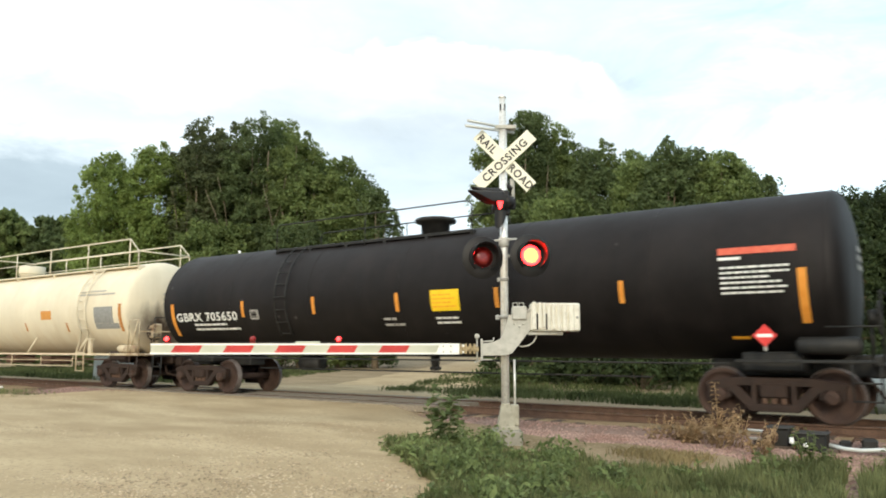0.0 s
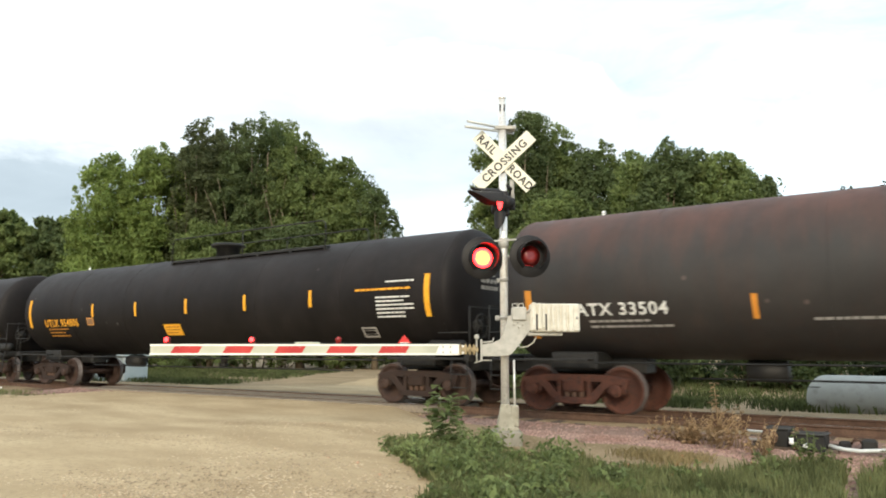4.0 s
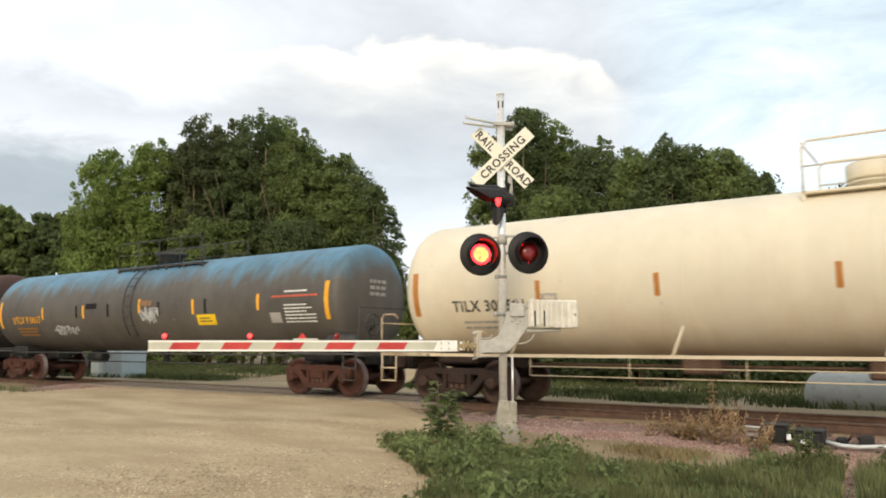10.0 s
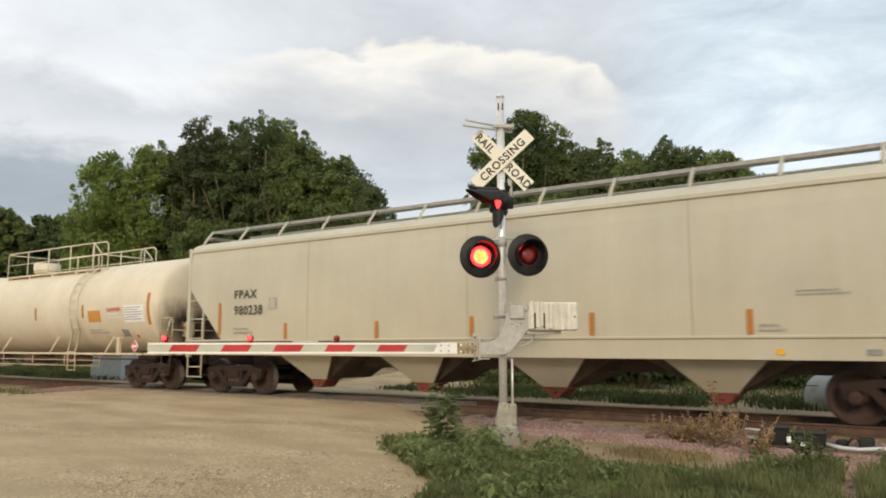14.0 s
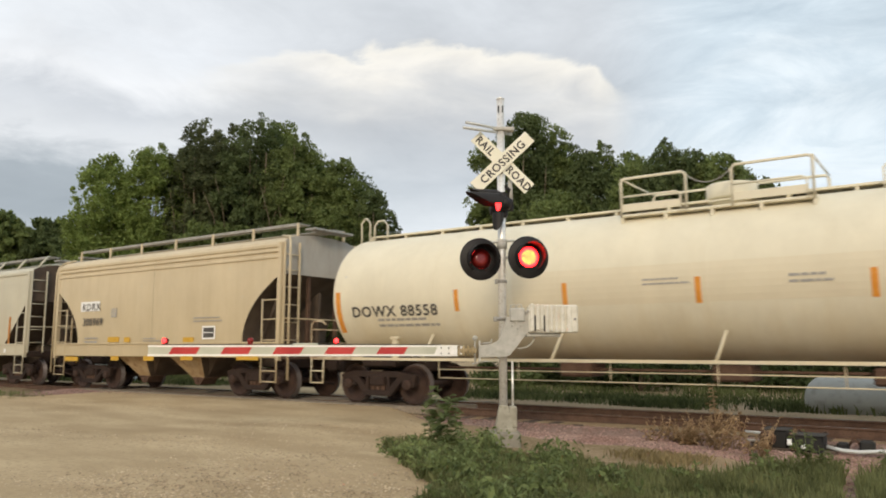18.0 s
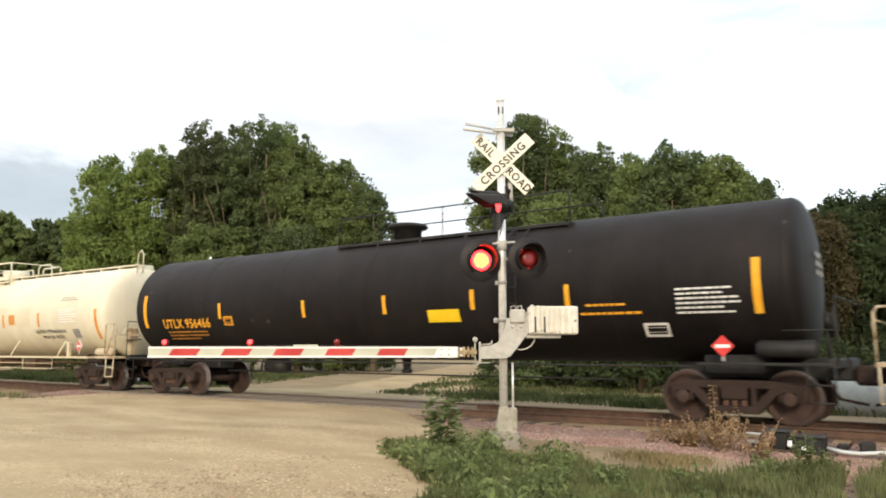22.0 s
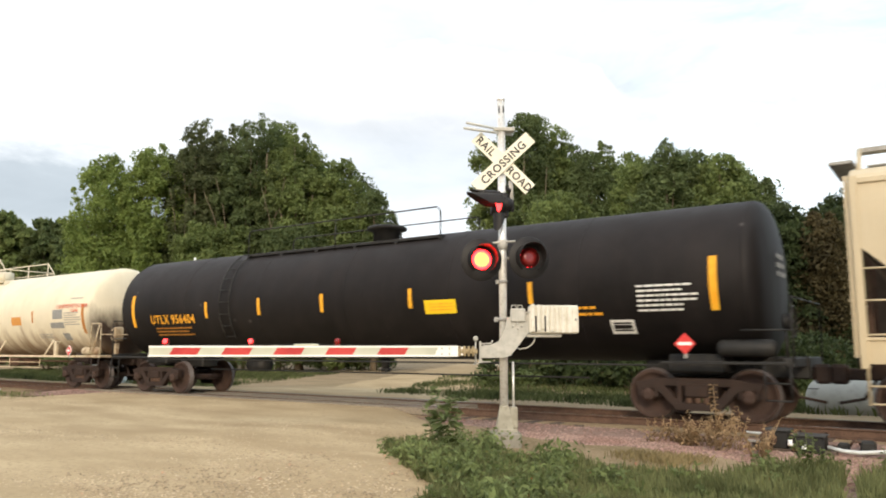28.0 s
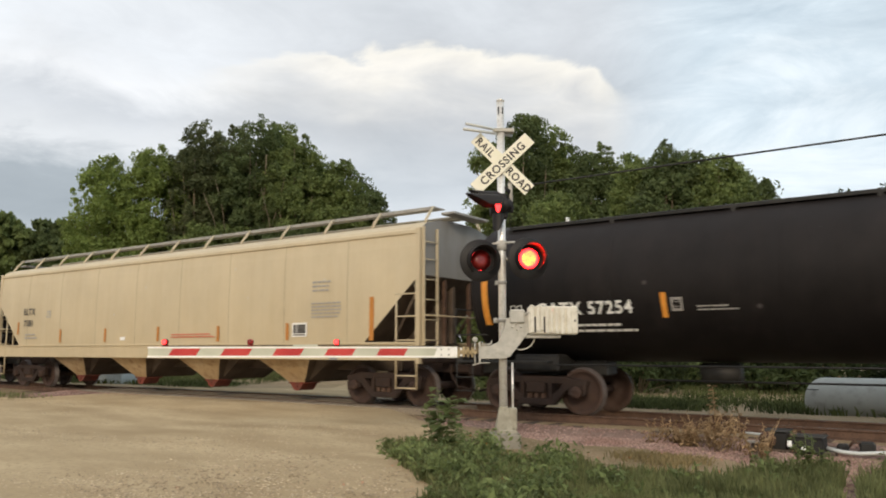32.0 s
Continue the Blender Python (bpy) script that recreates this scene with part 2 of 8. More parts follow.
GRAVEL = mat("gravel", (0.325, 0.24, 0.138), (0.49, 0.382, 0.236), 0.95, scale=0.8, bump=0.55, c3=(0.345, 0.262, 0.16), fine=13, spec=0.1, stretch=(0.55, 1.2, 1), turn=20, lo=0.3, hi=0.64)
SOIL = mat("soil", (0.30, 0.225, 0.14), (0.225, 0.172, 0.10), 0.95, scale=0.7, bump=0.7, c3=(0.37, 0.285, 0.19), fine=14, spec=0.1)
PEBBLE = mat("pebble", (0.46, 0.37, 0.255), (0.30, 0.23, 0.15), 0.9, scale=2, rand=0.35, spec=0.1)
BALLAST = mat("ballast", (0.215, 0.14, 0.115), (0.28, 0.20, 0.168), 0.95, scale=2.5, bump=0.8, c3=(0.16, 0.11, 0.09), fine=16, spec=0.15)
STONE = mat("ballast_stone", (0.235, 0.142, 0.118), (0.315, 0.222, 0.19), 0.9, scale=1.2, rand=0.4, spec=0.15)
STEEL_RAIL = mat("rail_top", (0.36, 0.36, 0.37), (0.5, 0.5, 0.5), 0.25, 0.9, scale=3)
RUST = mat("rust", (0.095, 0.055, 0.038), (0.14, 0.085, 0.058), 0.85, 0.1, scale=5, bump=0.3, c3=(0.07, 0.045, 0.035), fine=30)
TRUCK = mat("truck_steel", (0.030, 0.0195, 0.016), (0.047, 0.029, 0.022), 0.8, 0.15, scale=3, bump=0.3, c3=(0.036, 0.027, 0.023), fine=20)
WHEEL = mat("wheel_steel", (0.05, 0.030, 0.024), (0.075, 0.045, 0.034), 0.75, 0.2, scale=4, bump=0.2, c3=(0.07, 0.05, 0.04), fine=18)
TREAD = mat("wheel_tread", (0.15, 0.13, 0.12), (0.22, 0.19, 0.18), 0.5, 0.6, scale=5)
DARK = mat("black_iron", (0.02, 0.02, 0.02), (0.035, 0.033, 0.03), 0.6, 0.2, scale=4)
DULL_IRON = mat("dusty_dark_iron", (0.05, 0.05, 0.05), (0.085, 0.08, 0.075), 0.7, 0.2, scale=5)
TRUCK_RED = mat("red_rusted_steel", (0.062, 0.026, 0.019), (0.095, 0.038, 0.025), 0.85, 0.1, scale=3, bump=0.3, c3=(0.036, 0.023, 0.019), fine=14)
CREAM_IRON = mat("rust_stained_cream_iron", (0.40, 0.315, 0.205), (0.57, 0.49, 0.35), 0.65, scale=1.3, c3=(0.20, 0.11, 0.06), fine=6, lo=0.4, hi=0.6)
TIE = mat("tie_wood", (0.09, 0.068, 0.055), (0.14, 0.105, 0.08), 0.95, scale=3, bump=0.7, c3=(0.05, 0.04, 0.035), fine=18, stretch=(1, 6, 1))
PLANK = mat("crossing_plank", (0.20, 0.165, 0.125), (0.27, 0.225, 0.17), 0.95, scale=2, bump=0.5, c3=(0.13, 0.11, 0.09), fine=24)
ALU = mat("galvanised_pipe", (0.80, 0.79, 0.76), (0.88, 0.87, 0.84), 0.3, 0.42, scale=6, fine=30, c3=(0.62, 0.60, 0.56))
CAST = mat("grey_casting", (0.42, 0.41, 0.37), (0.53, 0.51, 0.46), 0.7, 0.1, scale=5, bump=0.2, c3=(0.40, 0.385, 0.34), fine=12)
BASE_CAST = mat("weathered_base_casting", (0.30, 0.28, 0.22), (0.40, 0.375, 0.30), 0.75, 0.1, scale=5, bump=0.25, c3=(0.25, 0.23, 0.18), fine=12)
CREAM_BOX = mat("cream_ribs", (0.66, 0.63, 0.54), (0.74, 0.71, 0.62), 0.7, scale=5, c3=(0.62, 0.585, 0.49), fine=9)
BRASS = mat("tarnished_brass", (0.30, 0.235, 0.13), (0.42, 0.34, 0.21), 0.5, 0.4, scale=9, c3=(0.16, 0.12, 0.07), fine=20)
CONCRETE = mat("concrete", (0.25, 0.235, 0.195), (0.33, 0.31, 0.26), 0.95, scale=4, bump=0.5, c3=(0.22, 0.205, 0.17), fine=15)
WALK_STEEL = mat("dull_grating", (0.30, 0.29, 0.27), (0.39, 0.38, 0.355), 0.7, 0.3, scale=8)
SIGN_WHITE = mat("sign_white", (0.78, 0.75, 0.60), (0.82, 0.79, 0.66), 0.5, scale=4)
SIGN_BLACK = mat("sign_black", (0.03, 0.03, 0.03), (0.05, 0.045, 0.04), 0.6)
ARM_WHITE = mat("arm_white", (0.45, 0.455, 0.36), (0.54, 0.54, 0.44), 0.5, scale=3)
ARM_EDGE = mat("arm_edge", (0.80, 0.79, 0.74), (0.84, 0.83, 0.79), 0.45)
ARM_RED = mat("arm_red", (0.42, 0.03, 0.03), (0.52, 0.05, 0.045), 0.5, scale=3)
LAMP_CASE = mat("dark_red_lamp_case", (0.16, 0.012, 0.012), (0.22, 0.02, 0.018), 0.45, scale=8)
LAMP_BLACK = mat("lamp_black", (0.012, 0.011, 0.011), (0.022, 0.02, 0.02), 0.55, scale=6)
LENS_DARK = mat("unlit_red_lens", (0.16, 0.012, 0.012), (0.24, 0.02, 0.018), 0.2, spec=0.6, scale=30)
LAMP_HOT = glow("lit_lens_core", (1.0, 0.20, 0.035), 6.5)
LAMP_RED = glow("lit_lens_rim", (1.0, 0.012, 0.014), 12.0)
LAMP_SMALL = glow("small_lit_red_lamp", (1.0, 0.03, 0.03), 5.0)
SILVER = mat("silver_paint", (0.52, 0.54, 0.53), (0.60, 0.62, 0.61), 0.5, 0.2, scale=2)
PROPANE = mat("white_tank_paint", (0.33, 0.34, 0.315), (0.385, 0.395, 0.365), 0.5, scale=1.5, c3=(0.27, 0.275, 0.25), fine=5)
CRATE = mat("pale_metal", (0.44, 0.50, 0.50), (0.50, 0.55, 0.55), 0.6, scale=3)
LIME_LEAF = leaf_mat("light_leaves", (0.175, 0.23, 0.06), (0.2, 0.258, 0.072))
MID_LEAF = leaf_mat("mid_leaves", (0.132, 0.172, 0.056), (0.166, 0.208, 0.07))
DEEP_LEAF = leaf_mat("deep_leaves", (0.092, 0.122, 0.048), (0.115, 0.148, 0.058))
BROWN_LEAF = leaf_mat("browning_leaves", (0.062, 0.052, 0.024), (0.082, 0.066, 0.030))
DUSK_LEAF = leaf_mat("dull_olive_leaves", (0.082, 0.098, 0.044), (0.105, 0.122, 0.054))
GRASS = leaf_mat("grass_blades", (0.14, 0.16, 0.066), (0.19, 0.205, 0.092), 1.6, 0.7)
# leaf green darkened to carry the shade of the right-hand growth
SHADE_LEAF = leaf_mat("shade_dark_leaves", (0.036, 0.052, 0.021), (0.052, 0.072, 0.027))
FAR_GRASS = leaf_mat("rank_grass", (0.075, 0.098, 0.036), (0.12, 0.138, 0.055), 0.8, 0.6)
STRAW = leaf_mat("short_dry_grass", (0.24, 0.20, 0.10), (0.32, 0.26, 0.14))
WEED = leaf_mat("weed_leaves", (0.135, 0.172, 0.062), (0.18, 0.22, 0.085), 1.8, 0.72)
TALL_WEED = leaf_mat("tall_weed_leaves", (0.18, 0.225, 0.09), (0.225, 0.275, 0.115), 2.5)
DRY = leaf_mat("dry_weed", (0.33, 0.225, 0.12), (0.45, 0.325, 0.19), 2.0)
BARK = mat("bark", (0.15, 0.12, 0.08), (0.21, 0.165, 0.11), 0.95, scale=2, bump=0.7, c3=(0.1, 0.08, 0.05), fine=10, stretch=(3, 3, 0.6))
YELLOW = mat("reflective_yellow", (0.78, 0.36, 0.02), (0.82, 0.42, 0.03), 0.5, scale=6)
ORANGE = mat("reflective_orange", (0.62, 0.24, 0.03), (0.70, 0.30, 0.05), 0.5, scale=6)
ORANGE_WORN = mat("worn_orange_reflector", (0.40, 0.165, 0.035), (0.48, 0.20, 0.045), 0.5, scale=6)
FADED_PLATE = mat("faded_orange_patch", (0.20, 0.12, 0.06), (0.28, 0.16, 0.08), 0.7, scale=6)
YELLOW_WORN = mat("worn_yellow_reflector", (0.52, 0.30, 0.03), (0.60, 0.37, 0.05), 0.55, scale=6)
PANEL_YELLOW = mat("yellow_panel", (0.80, 0.52, 0.01), (0.85, 0.57, 0.02), 0.5, scale=6)
PANEL_ORANGE = mat("orange_panel", (0.56, 0.25, 0.055), (0.62, 0.29, 0.075), 0.55, scale=6)
TXT_WHITE = mat("white_lettering", (0.68, 0.68, 0.64), (0.75, 0.75, 0.72), 0.6, scale=10)
TXT_YELLOW = mat("yellow_lettering", (0.75, 0.33, 0.02), (0.8, 0.4, 0.03), 0.6, scale=10)
TXT_AMBER = mat("dusty_amber_print", (0.36, 0.155, 0.02), (0.44, 0.20, 0.03), 0.7, scale=10)
TXT_BLACK = mat("black_lettering", (0.06, 0.055, 0.05), (0.10, 0.095, 0.085), 0.6, scale=10)
TXT_RED = mat("red_lettering", (0.55, 0.10, 0.06), (0.6, 0.14, 0.08), 0.6, scale=10)
TXT_GREY = mat("faded_lettering", (0.30, 0.29, 0.27), (0.38, 0.36, 0.33), 0.6, scale=10)
PANEL_GREY = mat("stencil_panel", (0.22, 0.22, 0.21), (0.30, 0.30, 0.29), 0.6, scale=12)
PLACARD_RED = mat("red_placard", (0.62, 0.05, 0.05), (0.68, 0.07, 0.06), 0.5)
PLACARD_WHITE = mat("white_placard", (0.8, 0.8, 0.78), (0.84, 0.84, 0.82), 0.5)
GRAFFITI = mat("chalky_spray_paint", (0.30, 0.305, 0.30), (0.48, 0.485, 0.475), 0.8, scale=6)
GRAFFITI_GREEN = mat("faint_green_spray", (0.50, 0.50, 0.27), (0.60, 0.56, 0.36), 0.8, scale=6)
# two blacks: the low tone is the darker, towards the belly
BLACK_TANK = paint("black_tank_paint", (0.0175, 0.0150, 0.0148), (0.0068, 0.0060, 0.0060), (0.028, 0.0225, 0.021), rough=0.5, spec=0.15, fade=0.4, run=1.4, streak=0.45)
BROWN_TANK = paint("rusty_black_paint", (0.092, 0.040, 0.028), (0.031, 0.028, 0.026), (0.060, 0.036, 0.029), rough=0.55, blend=(0.35, 1.75), streak=0.5, fade=0.35, run=2.0)
BLUE_TANK = paint("faded_blue_paint", (0.088, 0.205, 0.295), (0.098, 0.088, 0.076), (0.088, 0.078, 0.068), rough=0.5, blend=(0.40, 0.98), streak=0.5, fade=0.3, run=1.8, rag=1.9)
CREAM_TANK = paint("cream_tank_paint", (0.69, 0.62, 0.475), (0.60, 0.49, 0.33), (0.54, 0.41, 0.25), rough=0.5, blend=(-1.9, -0.6), streak=0.2, run=1.6, grime=(8.92, 9.3))
CREAM_BAND = paint("pale_cream_paint", (0.70, 0.65, 0.505), (0.62, 0.54, 0.37), (0.50, 0.42, 0.28), rough=0.5, blend=(-1.6, -0.4), streak=0.17, run=1.6)
CREAM_RUSTY = paint("rust_bellied_cream_paint", (0.70, 0.635, 0.485), (0.23, 0.135, 0.07), (0.52, 0.40, 0.25), rough=0.5, blend=(-1.6, -0.6), streak=0.2, run=1.6, grime=(8.92, 9.3))
CREAM_PATCH = paint("repainted_cream", (0.69, 0.625, 0.47), (0.65, 0.575, 0.42), (0.55, 0.47, 0.33), rough=0.45, streak=0.12, run=1.6)
GREY_HOPPER = paint("grey_hopper_paint", (0.515, 0.49, 0.39), (0.50, 0.455, 0.34), (0.40, 0.34, 0.23), rough=0.6, streak=0.22, run=2.2)
TAN_HOPPER = paint("tan_hopper_paint", (0.525, 0.45, 0.315), (0.485, 0.40, 0.26), (0.40, 0.31, 0.19), rough=0.6, streak=0.24, run=2.2)
TAN_OLD = paint("old_tan_paint", (0.57, 0.485, 0.335), (0.485, 0.40, 0.255), (0.37, 0.28, 0.165), rough=0.65, streak=0.3, run=1.6)
SEAM = mat("dirty_seam", (0.33, 0.28, 0.19), (0.40, 0.345, 0.245), 0.7, scale=3)
END_LIGHT = paint("pale_grey_end_paint", (0.42, 0.40, 0.36), (0.34, 0.30, 0.25), (0.24, 0.18, 0.13), rough=0.65, streak=0.4)
END_GREY = paint("grey_end_paint", (0.26, 0.255, 0.245), (0.20, 0.18, 0.16), (0.15, 0.13, 0.11), rough=0.65, streak=0.4)
# brown darkened: the shade on slope sheets and under the car is in it
SHADE_TAN = mat("shade_dark_sheet", (0.075, 0.055, 0.042), (0.12, 0.09, 0.066), 0.8, scale=2)
GATE_RED = mat("red_rusty_gate", (0.21, 0.05, 0.032), (0.13, 0.05, 0.036), 0.8, scale=6)
CHUTE_TAN = mat("rusty_tan_chute", (0.42, 0.29, 0.15), (0.50, 0.37, 0.22), 0.75, scale=2, c3=(0.30, 0.18, 0.09), fine=6)

# ---- mesh helpers ----


def finish(bm, name, material, smooth=False):
    me = bpy.data.meshes.new(name)
    bm.normal_update()
    bm.to_mesh(me)
    bm.free()
    for m in (material if isinstance(material, (list, tuple)) else [material]):
        me.materials.append(m)
    if smooth:
        me.shade_smooth()
    return me


def part(name, bm, material, parent=None, label="", smooth=False, at=None):
    me = bm if isinstance(bm, bpy.types.Mesh) else finish(bm, name, material, smooth)
    ob = new(name, me)
    ob.parent = parent
    if at is not None:
        ob.matrix_basis = at
    if label:
        ob["label"] = label
    return ob


def box(bm, x0, x1, y0, y1, z0, z1, bevel=0.0, mi=0):
    r = bmesh.ops.create_cube(bm, size=1, matrix=Matrix.Translation(((x0 + x1) / 2, (y0 + y1) / 2, (z0 + z1) / 2)) @ Matrix.Diagonal((abs(x1 - x0), abs(y1 - y0), abs(z1 - z0), 1)))
    faces = {f for v in r["verts"] for f in v.link_faces}
    for f in faces:
        f.material_index = mi
    if bevel:
        edges = {ed for v in r["verts"] for ed in v.link_edges}
        bmesh.ops.bevel(bm, geom=list(edges), offset=bevel, segments=1, affect="EDGES")
    return bm


def tube(bm, pts, r, seg=8, r2=None, mi=0):
    """A pipe through the points, thinning to r2."""
    pts = [Vector(p) for p in pts]
    rings = []
    for i, p in enumerate(pts):
        d = (pts[min(i + 1, len(pts) - 1)] - pts[max(i - 1, 0)]).normalized()
        side = d.cross(Vector((0, 0, 1)))
        side = Vector((1, 0, 0)) if side.length < 0.05 else side.normalized()
        up = side.cross(d)
        k = r if r2 is None else r + (r2 - r) * i / (len(pts) - 1)
        rings.append([bm.verts.new(p + side * (k * math.cos(a)) + up * (k * math.sin(a))) for a in (2 * math.pi * j / seg for j in range(seg))])
    for a, b in zip(rings, rings[1:]):
        for j in range(seg):
            f = bm.faces.new((a[j], a[(j + 1) % seg], b[(j + 1) % seg], b[j]))
            f.material_index = mi
            f.smooth = True
    bm.faces.new(rings[0][::-1]).material_index = mi
    bm.faces.new(rings[-1]).material_index = mi
    return bm


def lathe(bm, prof, axis="x", origin=(0, 0, 0), seg=32, mi=0, smooth=True, arc=2 * math.pi, start=0.0):
    """Turns a profile of (along, radius) about an axis."""
    o = Vector(origin)
    rings = []
    full = abs(arc - 2 * math.pi) < 1e-6
    n = seg if full else seg + 1
    for s, r in prof:
        ring = []
        for j in range(n):
            a = start + arc * j / seg
            c, q = r * math.cos(a), r * math.sin(a)
            v = {"x": (s, c, q), "y": (q, s, c), "z": (c, q, s)}[axis]
            ring.append(bm.verts.new(o + Vector(v)))
        rings.append(ring)
    for a, b in zip(rings, rings[1:]):
        for j in range(seg):
            k = (j + 1) % n
            f = bm.faces.new((a[j], b[j], b[k], a[k]))
            f.material_index, f.smooth = mi, smooth
    if full:
        for ring, rev in ((rings[0], False), (rings[-1], True)):
            if (ring[0].co - ring[seg // 2].co).length > 1e-4:
                f = bm.faces.new(ring[::-1] if rev else ring)
                f.material_index = mi
    return bm


def extrude_xz(bm, pts, y0, y1, mi=0):
    """A plate with an outline in x and z, from y0 to y1."""
    a = [bm.verts.new((x, y0, z)) for x, z in pts]
    b = [bm.verts.new((x, y1, z)) for x, z in pts]
    n = len(pts)
    for f in [bm.faces.new(a), bm.faces.new(b[::-1])] + [bm.faces.new((a[j], b[j], b[(j + 1) % n], a[(j + 1) % n])) for j in range(n)]:
        f.material_index = mi
    return bm


def thing(name, m=None, label="", category="", group="", kind=""):
    ob = new(name)
    ob.empty_display_size = 0.3
    if m is not None:
        ob.matrix_basis = m
    return tagged(ob, label, category, group, kind)


def text_mesh(body, size, align="LEFT", stretch=1.0):
    """The outline of a word in the built-in font, flat in x and z, facing -y."""
    cu = bpy.data.curves.new("word", "FONT")
    cu.body, cu.size, cu.align_x, cu.resolution_u, cu.extrude, cu.offset = body, size, align, 3, 0.0, size * 0.023
    cu.space_character = 1.12
    ob = new("word", cu)
    me = bpy.data.meshes.new_from_object(ob.evaluated_get(bpy.context.evaluated_depsgraph_get()))
    bpy.data.objects.remove(ob)
    bpy.data.curves.remove(cu)
    me.transform(Matrix.Rotation(math.pi / 2, 4, "X") @ Matrix.Diagonal((stretch, 1, 1, 1)))
    me.materials.clear()
    return me


def letters_of(me):
    """Cuts a word's mesh into one mesh for each letter."""
    bm = bmesh.new()
    bm.from_mesh(me)
    left, groups = set(bm.verts), []
    while left:
        todo, seen = [left.pop()], []
        while todo:
            v = todo.pop()
            seen.append(v)
            for ed in v.link_edges:
                o = ed.other_vert(v)
                if o in left:
                    left.discard(o)
                    todo.append(o)
        groups.append(seen)
    groups.sort(key=lambda g: min(v.co.x for v in g))
    out = []
    for g in groups:
        faces = {f for v in g for f in v.link_faces}
        if not faces:
            continue
        index = {v: i for i, v in enumerate(g)}
        one = bpy.data.meshes.new("letter")
        one.from_pydata([v.co[:] for v in g], [], [[index[v] for v in f.verts] for f in faces])
        out.append(one)
    bm.free()
    return out


def plan(side, ahead):
    """The place that lies so far to the side of and ahead of the viewer, on the ground plan."""
    return (-0.5708 * ahead + 0.8211 * side, -14.825 + 0.8211 * ahead + 0.5708 * side)


# ---- ground ----


def road_side(x, y):
    """Metres to the right of the road's right edge (negative on the road)."""
    return (x + 10.9) * 0.888 + y * 0.46


def wob(x, y, s=1.0):
    return noise.noise(Vector((x * s, y * s, 0.3)))


def ground_z(x, y):
    z = -0.16 + 0.05 * wob(x, y, 0.3)
    q = road_side(x, y)
    if y < -1.5:
        z += -0.10 * min(1, max(0, q / 3.0))
    if y > 3:
        z += -0.18 * min(1, (y - 3) / 6)
    return z


def grid_mesh(name, xs, ys, zf, material):
    xs, ys = np.array(xs), np.array(ys)
    verts = [(x, y, zf(x, y)) for y in ys for x in xs]
    w = len(xs)
    faces = [(j * w + i, j * w + i + 1, (j + 1) * w + i + 1, (j + 1) * w + i) for j in range(len(ys) - 1) for i in range(w - 1)]
    me = bpy.data.meshes.new(name)
    me.from_pydata(verts, [], faces)
    me.materials.append(material)
    me.shade_smooth()
    return me


gx = [-2500, -900, -400, -200, -120, -90] + [-70 + i * 0.8 for i in range(63)] + [-19.8 + i * 0.4 for i in range(95)] + [22, 30, 50, 90, 200, 500, 1500]
gy = [-800, -200, -80, -45, -30] + [-24 + i * 0.4 for i in range(60)] + [i * 0.8 for i in range(60)] + [55, 65, 80, 120, 200, 500, 1200, 2800]
ground = tagged(new("ground", grid_mesh("ground", gx, gy, ground_z, SOIL)), "green-brown weedy soil beside the railway", "ground", kind="structure")


def road_mesh():
    """Gravel apron before the track and the road beyond it, with ragged edges."""
    verts, faces = [], []
    rows = []
    for i in range(150):
        v = -24 + i * 0.5 if i < 100 else 26 + (i - 100) * 1.6
        right = -10.9 - v * 0.518 + 0.35 * wob(v, 4, 0.8) + 0.18 * wob(v, 9, 2.3)
        right += 2.3 * max(0, min(1, (-2 - v) / 4)) + 0.9 * max(0, min(1, (-4.5 - v) / 2))
        right += 0.5 * max(0, 1 - abs(v + 2.4) / 1.9)
        width = 12.5 if v > -1.3 else 12.5 + min(44, (-1.3 - v) * 1.2 + max(0, -3.5 - v) * 2.6)
        if v > 3:
            width = 7.0 + 5.5 * max(0, 1 - (v - 3) / 5)
        left = right - width + 0.5 * wob(v, 2, 0.5)
        row = []
        for k in range(41):
            x = left + (right - left) * k / 40
            crown = min(1, (40 - k) / 3, k / 3)
            z = ground_z(x, v) + 0.012 + 0.05 * crown
            if -3.5 < v < 3.5:
                f = max(0, 1 - max(0, abs(v) - 1.4) / 2.1)
                edge = min(1, (40 - k) / 3)
                z = z * (1 - f) + f * (-0.24 + 0.21 * edge)
            z += 0.016 * wob(x * 0.35, v, 0.9)
            row.append(len(verts))
            verts.append((x, v, z))
        rows.append(row)
    for a, b in zip(rows, rows[1:]):
        for k in range(40):
            faces.append((a[k], a[k + 1], b[k + 1], b[k]))
    me = bpy.data.meshes.new("road")
    me.from_pydata(verts, [], faces)
    me.materials.append(GRAVEL)
    me.shade_smooth()
    return me


road = tagged(new("road", road_mesh()), "pale tan gravel road over the crossing", "gravel road", kind="structure")


